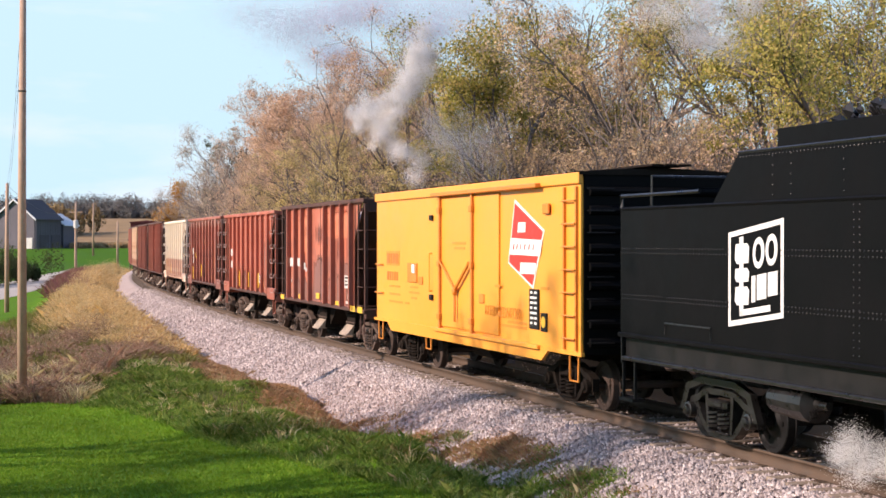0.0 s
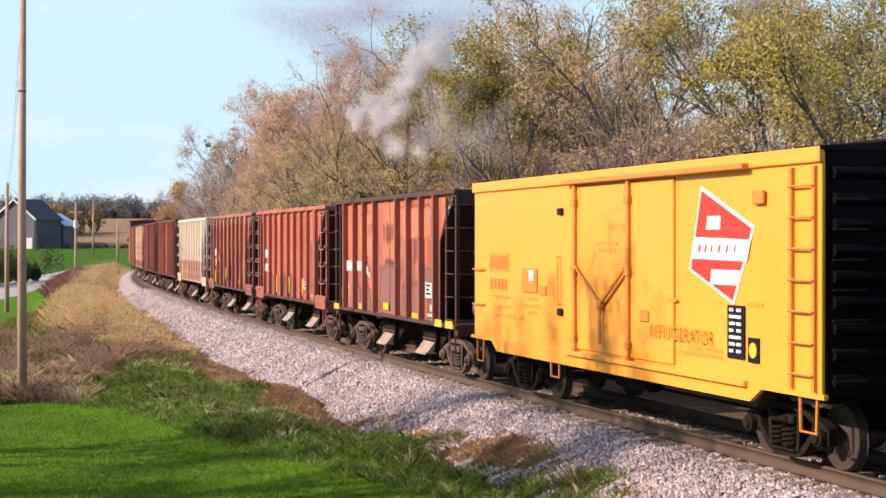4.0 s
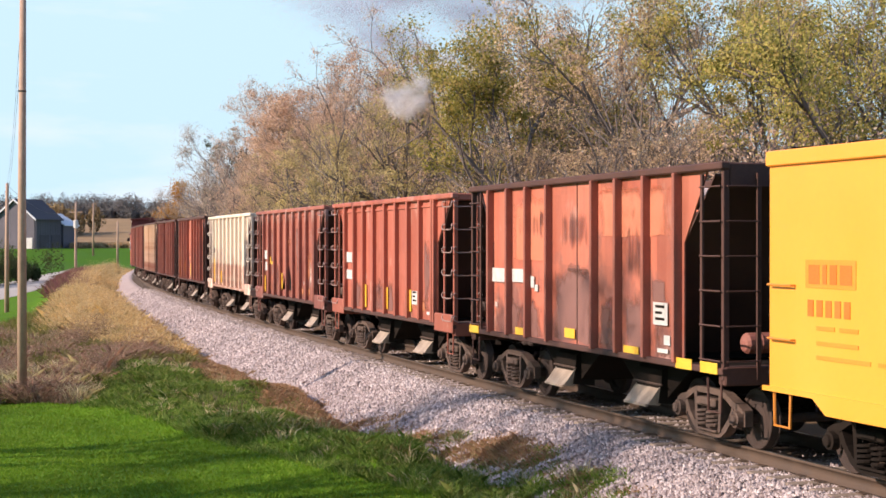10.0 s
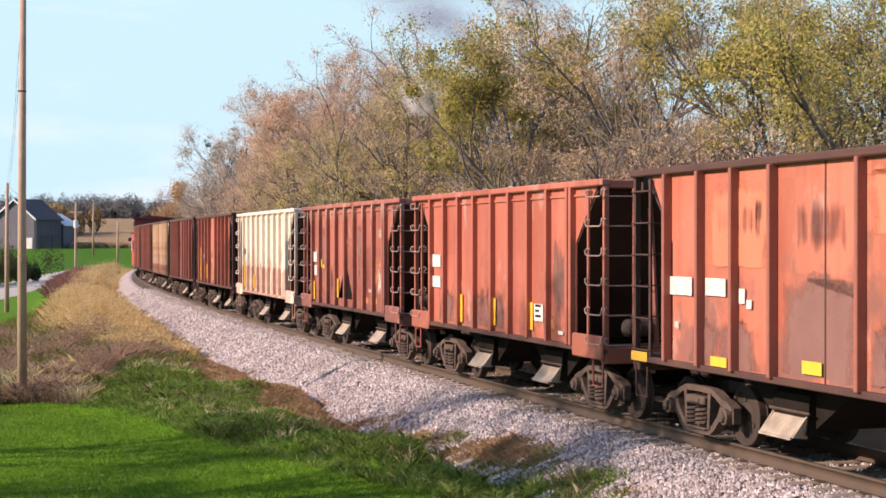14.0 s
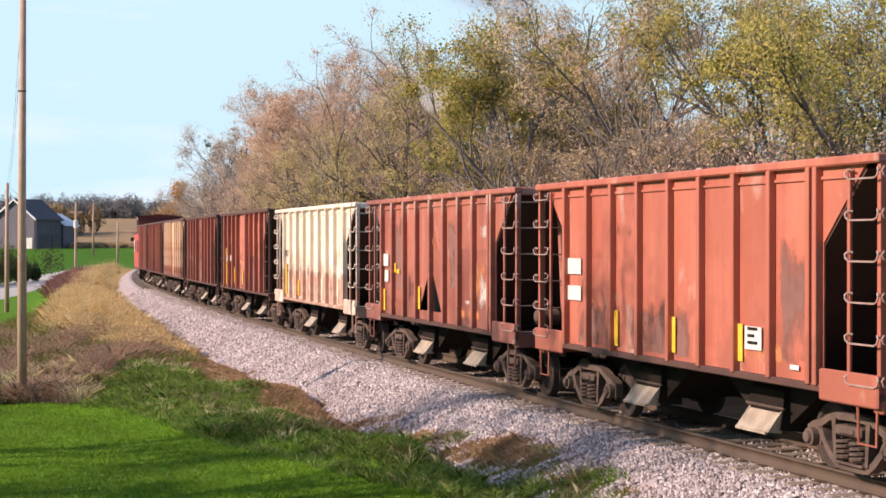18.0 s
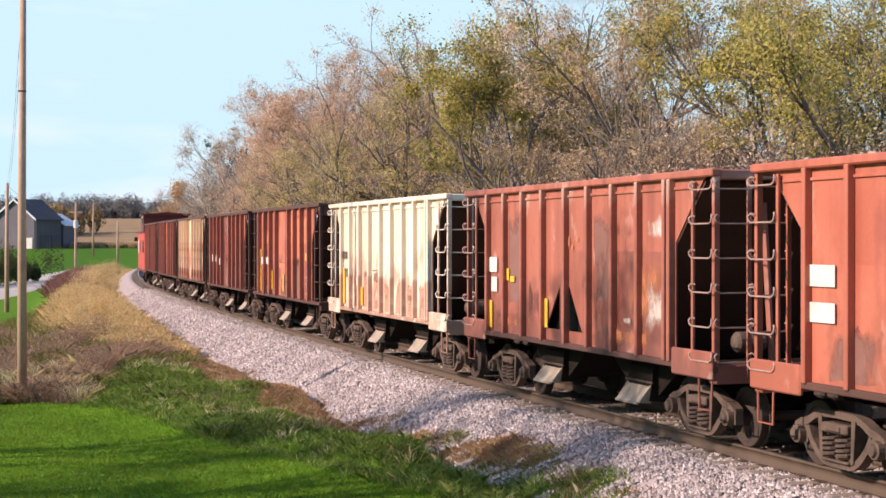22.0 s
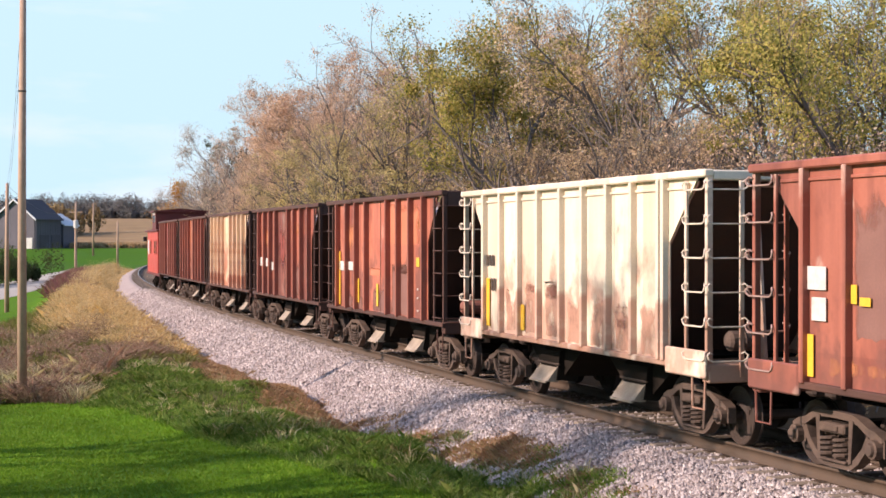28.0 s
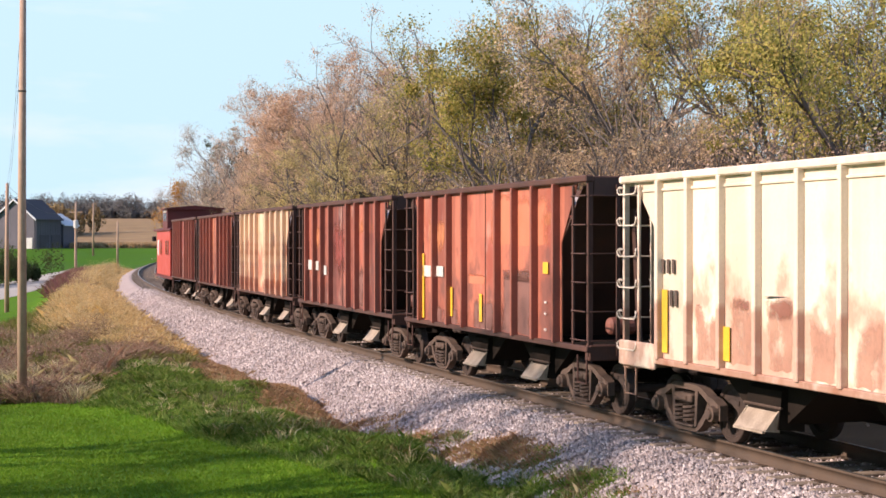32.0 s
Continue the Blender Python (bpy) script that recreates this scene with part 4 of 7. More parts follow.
hopper_car(-70.15, P4, P4R, "cream covered hopper car with rust bleeding along the bottom", "covered",
           [("reflector", -3.92, -3.74, 1.25, 2.16, YB), ("reflector", -2.04, -1.86, 1.26, 1.72, YB)] +
           [("stencil", -3.93 + 0.17 * k, -3.85 + 0.17 * k, 2.40, 2.60, M_TRUCK) for k in range(3)] + [("stencil", -3.66 + 0.15 * k, -3.58 + 0.15 * k, 1.93, 2.16, M_TRUCK) for k in range(2)], pale=True,
           stains=[(-3.0, -2.1, 1.2, 2.1, S_BLEED), (-2.0, -1.14, 1.2, 2.3, S_BLEED), (-1.95, -1.2, 1.85, 2.2, S_DEEP), (-1.05, -0.1, 1.2, 2.3, S_BLEED), (-1.0, -0.15, 1.75, 2.25, S_DEEP), (0.0, 0.86, 1.16, 2.1, S_BLEED), (0.98, 1.86, 1.16, 2.3, S_BLEED),
                   (1.97, 2.8, 1.16, 2.0, S_BLEED), (2.9, 3.75, 1.16, 2.1, S_BLEED), (2.1, 2.6, 1.40, 1.78, S_DEEP)])
hopper_car(-82.05, P5, M_FRAME, "streaked red-brown open hopper car with dark ribs", "open",
           [("stencil", -4.05, -3.38, 2.10, 2.34, M_WHITE), ("stencil", -3.02, -2.55, 2.12, 2.34, M_WHITE), ("stencil", -2.36, -2.12, 2.04, 2.18, M_WHITE), ("reflector", -4.04, -3.92, 1.2, 2.6, YB), ("reflector", -2.06, -1.92, 1.32, 1.92, YB),
            ("reflector", -0.22, -0.06, 1.30, 1.84, YB), ("reflector", 3.22, 3.46, 2.30, 2.50, YB), ("stencil", 3.24, 3.42, 1.75, 1.86, S_CHALK), ("stencil", 3.24, 3.42, 1.55, 1.66, S_CHALK), ("stencil", 3.24, 3.42, 1.28, 1.38, S_CHALK)],
           stains=[(0.1, 3.86, 2.76, 3.78, S_CORAL), (-1.0, 0.3, 2.02, 2.24, S_CORAL), (-1.0, 0.86, 1.16, 1.9, S_DUST), (0.96, 2.8, 1.16, 2.5, S_MAUVE), (2.4, 2.84, 1.16, 2.3, S_SOOT), (-4.0, -2.1, 2.4, 3.7, S_ORANGE), (-4.0, -1.1, 1.16, 1.6, S_DUST), (2.9, 3.86, 2.9, 3.6, S_ORANGE)])
hopper_car(-93.7, P6, M_FRAME, "dark red-brown open hopper car with dark ribs", "open",
           [("stencil", -4.02, -3.55, 2.05, 2.33, M_WHITE), ("stencil", -3.02, -2.7, 2.05, 2.30, M_WHITE), ("stencil", -2.0, -1.7, 1.94, 2.19, M_WHITE)],
           stains=[(-2.0, 0.86, 1.3, 3.6, S_SOOT), (-1.0, 0.86, 1.8, 3.6, S_MAROON), (0.96, 3.9, 2.8, 3.75, S_ORANGE), (1.0, 2.8, 1.2, 2.4, S_DUST), (-4.0, -2.1, 2.4, 3.7, S_ORANGE)])
hopper_car(-105.1, P7, M_FRAME, "cream open hopper car rusting through in streaks", "open", pale=True,
           stains=[(-3.0, -1.1, 1.2, 2.4, S_ORANGE), (0.0, 3.8, 1.16, 2.2, S_ORANGE), (1.0, 3.8, 2.2, 3.6, S_SOOT)])
hopper_car(-116.2, P8, M_FRAME, "grimy red-brown open hopper car with dark ribs", "open", stains=[(-4.0, 0.0, 2.2, 3.7, S_ORANGE), (0.0, 3.8, 2.2, 3.7, S_ORANGE)])
hopper_car(-127.4, P9, M_FRAME, "dull red open hopper car coupled to the caboose", "open", stains=[(-4.0, 3.8, 1.2, 2.4, S_DUST)])

# ---------------------------------------------------------------- yellow refrigerator car
M_REEF = surf("orange_yellow_paint", (0.83, 0.322, 0.039), (0.85, 0.36, 0.049), 0.5, 0.38, 0, 0.03, 12, grain=0.06)
M_ORANGE = surf("deep_orange_fittings", (0.62, 0.20, 0.025), (0.70, 0.26, 0.04), 3.0, 0.45, 0, 0.1, 30)
M_TINT = surf("faded_orange_stencil", (0.72, 0.25, 0.03), (0.78, 0.29, 0.037), 3.0, 0.45, 0, 0.1, 30)
M_STENCIL = surf("dark_orange_stencil", (0.52, 0.15, 0.02), (0.60, 0.19, 0.03), 3.0, 0.45, 0, 0.1, 30)
M_RED = surf("emblem_red", (0.62, 0.035, 0.025), (0.66, 0.05, 0.035), 2.0, 0.45, 0, 0.05, 30)
M_TENDER = surf("satin_black_paint", (0.0035, 0.0035, 0.004), (0.006, 0.006, 0.0065), 1.2, 0.5, 0, 0.15, 18, gloss=0.06)
M_RIVET = surf("scuffed_black_metal", (0.005, 0.005, 0.0055), (0.022, 0.021, 0.021), 6.0, 0.34, 0.1, 0.2, 40)
M_PLAINWHITE = surf("emblem_white", (0.78, 0.78, 0.76), (0.84, 0.84, 0.82), 3.0, 0.45, 0, 0.03, 30)


def plate(nm, poly, mat, parent, y=-1.53, t=0.006, label=""):
    return part(nm, Shape().slab(poly, -t, t), mat, parent, label, pose(0, y, 0))


def rect(x0, x1, z0, z1):
    return [(x0, z0), (x1, z0), (x1, z1), (x0, z1)]


def lettering(text, size, mat, parent, x, z, y):
    cu = bpy.data.curves.new("lettering", "FONT")
    cu.body, cu.size, cu.extrude = text, size, 0.004
    tmp = bpy.data.objects.new("lettering", cu)
    scene.collection.objects.link(tmp)
    dg = bpy.context.evaluated_depsgraph_get()
    me = bpy.data.meshes.new_from_object(tmp.evaluated_get(dg))
    bpy.data.objects.remove(tmp)
    me.materials.clear()
    me.materials.append(mat)
    return part("lettering", me, mat, parent, "", pose(x, y, z, 90))


def reefer(s0):
    car = thing("refrigerator_car", "bright orange-yellow refrigerator boxcar with a plug door and a black roof", "boxcar", m=car_pose(s0))
    Y = 1.50
    for sy in (-1, 1):
        part("side", lambda: Shape().box(-6.38, 6.38, -0.03, 0.03, 1.02, 3.92, 0.01), M_REEF, car, "", pose(0, sy * Y, 0), "rf_side", bevel=0.006)
        part("eave", lambda: Shape().box(-6.4, 6.4, -0.05, 0.04, 3.80, 3.99, 0.015), M_REEF, car, "", pose(0, sy * (Y + 0.03), 0), "rf_eave")
        part("sill", lambda: Shape().slab([(-6.5, 1.04), (-6.5, 0.98), (-5.3, 0.98), (-5.0, 0.80), (4.7, 0.80), (5.0, 0.98), (6.5, 0.98), (6.5, 1.04)], -0.03, 0.03), M_REEF, car, "", pose(0, sy * (Y + 0.035), 0), "rf_sill")
    for sx in (-1, 1):
        part("end_wall", lambda: Shape().box(-0.03, 0.03, -1.46, 1.46, 1.0, 3.95), M_TENDER, car, "black ribbed steel end", pose(sx * 6.36, 0, 0), "rf_end")
        for k in range(9):
            part("end_rib", lambda: Shape().tube([(0, -1.38, 0), (0, 1.38, 0)], 0.075, 8), M_TENDER, car, "", pose(sx * 6.41, 0, 1.2 + 0.31 * k), "rf_endrib")
        for k in range(8):
            part("rung", lambda: Shape().tube([(0, -0.24, 0), (0, 0.24, 0)], 0.014, 5), M_BLACKIRON, car, "", pose(sx * 6.52, -1.22, 1.2 + 0.36 * k), "rf_rung_b")
        part("coupler", coupler_shape(1), M_WHEEL, car, "", pose(sx * 1.1, 0, 0, 0, 0, 0 if sx > 0 else 180), "coupler")
        truck(car, sx * 4.75, M_DARK)
    part("roof", lambda: Shape().slab_x([(-1.56, 3.95), (-1.56, 3.99), (-0.6, 4.05), (0, 4.07), (0.6, 4.05), (1.56, 3.99), (1.56, 3.95)], -6.42, 6.42), M_DARK, car, "black peaked roof", None, "rf_roof")
    for k in range(10):
        part("roof_seam", lambda: Shape().tube([(0, -1.55, 3.995), (0, -0.6, 4.06), (0, 0, 4.08), (0, 0.6, 4.06), (0, 1.55, 3.995)], 0.025, 5), M_DARK, car, "", pose(-5.8 + 1.29 * k, 0, 0), "rf_seam")
    part("running_board", lambda: Shape().box(-6.3, 6.6, -0.35, -0.14, 4.10, 4.13).box(-6.3, 6.6, -0.10, 0.10, 4.10, 4.13).box(-6.3, 6.6, 0.14, 0.35, 4.10, 4.13), M_DARK, car, "", None, "rf_board")
    # plug door with its tracks, bars and linkage
    door = part("plug_door", lambda: Shape().box(-1.45, 2.48, -0.03, 0.01, 1.10, 3.76, 0.012), M_REEF, car, "", pose(0, -1.54, 0), "rf_door", bevel=0.005)
    part("door_track", Shape().box(-1.5, 4.7, -0.11, 0.03, 3.79, 3.87, 0.012), M_ORANGE, car, "", pose(0, -1.58, 0))
    part("door_track", Shape().box(-1.5, 4.65, -0.05, 0.03, 0.98, 1.06, 0.012), M_REEF, car, "", pose(0, -1.58, 0))
    for x in (-1.11, 1.0):
        bar = part("locking_bar", lambda: Shape().box(-0.045, 0.045, -0.04, 0.03, 1.05, 3.84, 0.012), M_ORANGE, door, "", pose(x, -0.05, 0), "rf_bar")
        for z in (1.3, 2.4, 3.5):
            part("bracket", lambda: Shape().box(-0.08, 0.08, -0.05, 0.02, -0.06, 0.06, 0.01), M_ORANGE, bar, "", pose(0, -0.01, z), "rf_bracket")
    part("linkage", Shape().tube([(-1.05, 0, 2.46), (0, 0, 1.86)], 0.018, 6), M_ORANGE, door, "", pose(0, -0.09, 0))
    part("linkage", Shape().tube([(0.95, 0, 2.44), (0, 0, 1.86)], 0.036, 6), M_ORANGE, door, "", pose(0, -0.10, 0))
    part("linkage", Shape().tube([(0, 0, 1.9), (0, 0, 1.24)], 0.028, 6), M_ORANGE, door, "", pose(0, -0.09, 0))
    part("crank", Shape().turned([(0, 0.085), (0.06, 0.085), (0.08, 0.05)], (0, 0, 1.86), (0, -1, 0), 12), M_ORANGE, door, "", pose(0, -0.06, 0))
    for x, z in ((-1.84, 3.36), (-1.84, 1.67)):
        part("bumper", Shape().box(x - 0.09, x + 0.09, -0.06, 0.0, z - 0.06, z + 0.06, 0.015), M_BLACKIRON, car, "", pose(0, -1.53, 0))
    part("hand_bar", grab(Shape(), (-1.87, 0, 1.8), (-1.87, 0, 2.6), (0, -0.07, 0), 0.016), M_REEF, car, "", pose(0, -1.53, 0))
    # ladder of the leading corner and grabs of the trailing one
    for x in (5.74, 6.27):
        part("ladder_rail", Shape().box(x - 0.03, x + 0.03, -0.05, 0.0, 1.06, 3.76), M_ORANGE, car, "", pose(0, -1.53, 0))
    for k in range(7):
        part("rung", lambda: Shape().tube([(5.72, 0, 0), (6.29, 0, 0)], 0.015, 5), M_ORANGE, car, "", pose(0, -1.60, 1.25 + 0.38 * k), "rf_rung")
    for z in (1.65, 2.32):
        part("grab_iron", grab(Shape(), (-6.3, 0, z), (-5.75, 0, z), (0, -0.07, 0), 0.014), M_ORANGE, car, "", pose(0, -1.53, 0))
    for x in (-6.1, -2.2, 6.05):
        part("stirrup", Shape().tube([(x - 0.2, 0, 1.0), (x - 0.18, 0, 0.55), (x + 0.18, 0, 0.55), (x + 0.2, 0, 1.0)], 0.022, 5), M_ORANGE, car, "", pose(0, -1.5, 0))
    # panels, boxes and painted matter
    part("placard_board", Shape().box(-3.68, -2.96, -0.03, 0, 1.95, 2.38, 0.01), M_ORANGE, car, "", pose(0, -1.53, 0))
    plate("card", rect(-3.28, -3.06, 2.16, 2.35), M_PLAINWHITE, car, -1.568)
    part("small_board", Shape().box(-2.85, -2.53, -0.025, 0, 1.92, 2.09, 0.01), M_ORANGE, car, "", pose(0, -1.53, 0))
    for k in range(2):
        part("tack_box", Shape().box(-0.14, 0.14, -0.05, 0, -0.09, 0.09, 0.015), M_ORANGE, car, "", pose((1.55, 4.95)[k], -1.55, (1.76, 3.42)[k]))
    emb = plate("emblem", [(2.93, 2.46), (4.23, 2.02), (4.78, 3.05), (3.28, 3.62)], M_PLAINWHITE, car, -1.535, 0.004, "slanted red emblem with a white border and band")
    plate("emblem_field", [(2.99, 2.48), (4.20, 2.08), (4.71, 3.03), (3.31, 3.55)], M_RED, emb, -0.007, 0.004)
    plate("emblem_band", [(3.03, 2.62), (4.60, 2.60), (4.70, 2.88), (3.12, 2.92)], M_PLAINWHITE, emb, -0.013, 0.004)
    plate("emblem_bar", [(3.46, 3.02), (3.86, 3.02), (3.88, 3.20), (3.50, 3.20)], M_PLAINWHITE, emb, -0.013, 0.004)
    plate("emblem_bar", [(3.58, 2.28), (4.36, 2.28), (4.40, 2.48), (3.62, 2.48)], M_PLAINWHITE, emb, -0.013, 0.004)
    for k, (a, b_) in enumerate(((3.22, 3.28), (3.40, 3.45), (3.58, 3.62), (3.80, 3.85), (4.02, 4.07), (4.24, 4.28))):
        plate("emblem_mark", [(a, 2.71), (b_, 2.71), (b_ + 0.04, 2.81), (a + 0.04, 2.81)], M_RED, emb, -0.018, 0.003)
    plate("stencil_panel", rect(-5.50, -4.40, 2.30, 2.64), M_TINT, car, -1.534, 0.003)
    for x0, x1 in ((-5.42, -5.18), (-5.11, -5.02), (-4.95, -4.80), (-4.73, -4.48)):
        plate("stencil", rect(x0, x1, 2.35, 2.58), M_STENCIL, car, -1.539, 0.003)
    for k in range(5):
        plate("stencil", rect(-5.45 + 0.2 * k, -5.32 + 0.2 * k, 1.96, 2.16), M_STENCIL, car, -1.535, 0.003)
    for x0, x1, z in ((-5.25, -4.85, 1.80), (-4.75, -4.35, 1.80), (-5.25, -4.35, 1.62), (-5.25, -4.1, 1.45), (-3.95, -3.6, 1.45),
                      (-3.5, -2.9, 1.82), (-3.6, -2.8, 1.70), (-3.45, -3.0, 1.58), (2.9, 3.9, 1.36), (2.55, 3.9, 1.28), (-0.3, 0.55, 2.80), (-0.2, 0.5, 2.70), (2.3, 2.6, 2.0), (4.6, 5.0, 2.02)):
        plate("stencil", rect(x0, x1, z, z + 0.05), M_TINT, car, -1.575 if -1.4 < x0 < 2.4 else -1.535, 0.003)
    lettering("REFRIGERATOR", 0.28, M_TINT, car, 1.72, 1.46, -1.578)
    blk = plate("data_panel", rect(4.08, 4.54, 1.32, 2.02), M_BLACKIRON, car, -1.545, 0.012, "black service panel with small white lines")
    for k in range(7):
        plate("panel_line", rect(4.14, 4.25 + 0.05 * (k % 3), 1.40 + 0.09 * k, 1.44 + 0.09 * k), M_PLAINWHITE, blk, -0.016, 0.002)
        plate("panel_line", rect(4.34, 4.46, 1.40 + 0.09 * k, 1.44 + 0.09 * k), M_PLAINWHITE, blk, -0.016, 0.002)
    dot = plate("wheel_panel", rect(4.64, 4.92, 1.30, 1.62), M_BLACKIRON, car, -1.545, 0.012)
    part("yellow_dot", Shape().turned([(0, 0.10), (0.006, 0.10)], (4.78, 0, 1.46), (0, -1, 0), 16), M_YELLOW, dot, "", pose(0, -0.013, 0))
    part("center_sill", lambda: Shape().box(-6.3, 6.3, -0.25, 0.25, 0.70, 1.02, 0.02), M_DARK, car, "", None, "rf_centersill")
    part("floor", lambda: Shape().box(-6.3, 6.3, -1.45, 1.45, 1.02, 1.10), M_DARK, car, "", None, "rf_floor")
    part("air_tank", Shape().turned([(-0.6, 0.1), (-0.55, 0.2), (0.55, 0.2), (0.6, 0.1)], (-0.5, -0.7, 0.66), (1, 0, 0), 14), M_DARK, car)
    part("brake_rod", Shape().tube([(-3.6, -0.5, 0.5), (3.6, -0.5, 0.5)], 0.025, 5), M_DARK, car)
    CARS.append((car, s0))
    return car


reefer(-22.15)


# ---------------------------------------------------------------- steam engine's tender
M_COAL = surf("coal", (0.006, 0.006, 0.007), (0.02, 0.02, 0.022), 8.0, 0.45, 0, 1.0, 40)


def rivets(sh, a, b, step=0.085, r=0.014):
    a, b = Vector(a), Vector(b)
    n = max(int((b - a).length / step), 1)
    for i in range(n + 1):
        p = a.lerp(b, i / n)
        sh.turned([(0, r), (0.006, r * 0.8), (0.010, r * 0.3)], p, (0, -1, 0), 6)


def tender(s0):
    car = thing("tender", "black riveted steam locomotive tender with a white square emblem", "tender", m=car_pose(s0))
    for sy in (-1, 1):
        part("tank_side", lambda: Shape().box(-5.45, 5.45, -0.02, 0.02, 1.46, 3.34, 0.006), M_TENDER, car, "", pose(0, sy * 1.52, 0), "tn_side")
        part("top_bead", lambda: Shape().tube([(-5.45, 0, 3.35), (5.45, 0, 3.35)], 0.028, 6), M_TENDER, car, "", pose(0, sy * 1.53, 0), "tn_bead")
        part("bottom_angle", lambda: Shape().box(-5.5, 5.5, -0.05, 0.05, 1.40, 1.47, 0.015), M_TENDER, car, "", pose(0, sy * 1.53, 0), "tn_angle")
        part("frame_beam", lambda: Shape().box(-5.5, 5.5, -0.04, 0.04, 1.08, 1.40, 0.015), M_BLACKIRON, car, "", pose(0, sy * 1.40, 0), "tn_beam")
        part("frame_flange", lambda: Shape().box(-5.5, 5.5, -0.10, 0.10, 1.04, 1.10, 0.015), M_RIVET, car, "", pose(0, sy * 1.42, 0), "tn_flange")
        part("bunker_side", lambda: Shape().slab([(-2.65, 3.36), (5.4, 3.36), (5.4, 4.02), (-1.9, 4.02)], -0.02, 0.02), M_TENDER, car, "", pose(0, sy * 1.42, 0), "tn_bunk")
        part("bunker_board", lambda: Shape().box(-1.1, 5.4, -0.02, 0.02, 4.02, 4.30, 0.006), M_TENDER, car, "", pose(0, sy * 1.30, 0), "tn_board")
        part("bunker_bead", lambda: Shape().tube([(-1.9, 0, 4.03), (5.4, 0, 4.03)], 0.024, 6), M_RIVET, car, "", pose(0, sy * 1.43, 0), "tn_bead2")
    part("tank_end", lambda: Shape().box(-5.47, -5.43, -1.52, 1.52, 1.46, 3.34), M_TENDER, car, "", None, "tn_end")
    part("tank_front", lambda: Shape().box(5.43, 5.47, -1.52, 1.52, 1.46, 3.34), M_TENDER, car, "", None, "tn_front")
    part("tank_top", lambda: Shape().box(-5.45, 5.45, -1.52, 1.52, 3.29, 3.33), M_TENDER, car, "", None, "tn_top")
    part("bunker_back", lambda: Shape().slab([(-2.66, 3.36), (-2.60, 3.36), (-1.86, 4.02), (-1.92, 4.02)], -1.42, 1.42), M_TENDER, car, "", None, "tn_back")
    part("bunker_board_back", lambda: Shape().box(-1.12, -1.08, -1.3, 1.3, 4.0, 4.30), M_TENDER, car)
    part("water_hatch", lambda: Shape().turned([(0, 0.42), (0.25, 0.42), (0.28, 0.38)], (-4.1, 0, 3.33), (0, 0, 1), 18), M_TENDER, car)
    sh = Shape()
    for z in (2.68, 2.75, 1.99, 2.05):
        rivets(sh, (-5.38, 0, z), (1.02, 0, z))
        rivets(sh, (1.15, 0, z), (5.38, 0, z))
    for x in (1.02, 1.14):
        rivets(sh, (x, 0, 1.55), (x, 0, 3.28))
    part("rivet_strip", sh, M_RIVET, car, "", pose(0, -1.541, 0))["kind"] = "stuff"
    sh = Shape()
    rivets(sh, (-1.85, 0, 3.97), (5.3, 0, 3.97))
    for x in (-1.0, -0.55, 0.65, 2.0):
        rivets(sh, (x, 0, 3.45), (x, 0, 3.95), 0.11)
    part("rivet_strip", sh, M_RIVET, car, "", pose(0, -1.441, 0))["kind"] = "stuff"
    # coal
    rng = random.Random(5)
    sh = Shape()
    for k in range(420):
        x = rng.uniform(-1.0, 5.3)
        y = rng.uniform(-1.22, 1.22)
        z = 4.12 + 0.46 * max(0, 1 - (y / 1.9) ** 2) * min(1, (x + 1.3) / 1.6) + rng.uniform(-0.05, 0.05)
        r = rng.uniform(0.07, 0.15)
        vs = [(x + r * rng.uniform(0.6, 1) * dx, y + r * rng.uniform(0.6, 1) * dy, z + r * rng.uniform(0.6, 1) * dz) for dx, dy, dz in
              ((1, 0, -.2), (0, 1, .1), (-1, 0, -.1), (0, -1, .2), (0.2, 0.1, 1), (0, 0, -1))]
        sh.add(vs, [(0, 1, 4), (1, 2, 4), (2, 3, 4), (3, 0, 4), (1, 0, 5), (2, 1, 5), (3, 2, 5), (0, 3, 5)])
    part("coal", sh, M_COAL, car, "heap of black coal")
    part("coal_floor", Shape().box(-1.08, 5.3, -1.28, 1.28, 3.9, 4.05), M_COAL, car)
    # emblem, drawn as plain shapes
    def lean(poly):
        return [(x, z + 0.125 * (x + 1.27)) for x, z in poly]

    e = plate("emblem", lean(rect(-1.98, -0.55, 1.82, 3.06)), M_PLAINWHITE, car, -1.543, 0.003, "white leaning square emblem with plain shapes")
    plate("emblem_field", lean(rect(-1.91, -0.62, 1.89, 2.99)), M_TENDER, e, -0.005, 0.003)
    plate("emblem_bar", lean(rect(-1.66, -1.56, 1.93, 2.96)), M_PLAINWHITE, e, -0.010, 0.003)
    plate("emblem_bar", lean(rect(-1.66, -0.86, 1.93, 2.01)), M_PLAINWHITE, e, -0.010, 0.003)
    for z0, z1 in ((2.62, 2.86), (2.38, 2.54), (2.08, 2.30)):
        plate("emblem_block", lean([(-1.78, z0 + 0.06), (-1.72, z0), (-1.42, z0 - 0.02), (-1.40, z1 - 0.06), (-1.46, z1), (-1.76, z1 + 0.02)]), M_PLAINWHITE, e, -0.013, 0.003)
    for x, z, sx, sz in ((-1.16, 2.70, 0.15, 0.20), (-0.83, 2.70, 0.15, 0.20)):
        ring = [(x + sx * math.cos(a), z + sz * math.sin(a)) for a in np.linspace(0, 6.283, 21)[:-1]]
        plate("emblem_block", lean(ring), M_PLAINWHITE, e, -0.010, 0.003)
        plate("emblem_hole", lean([(x + (q - x) * 0.5, z + (w - z) * 0.6) for q, w in ring]), M_TENDER, e, -0.014, 0.003)
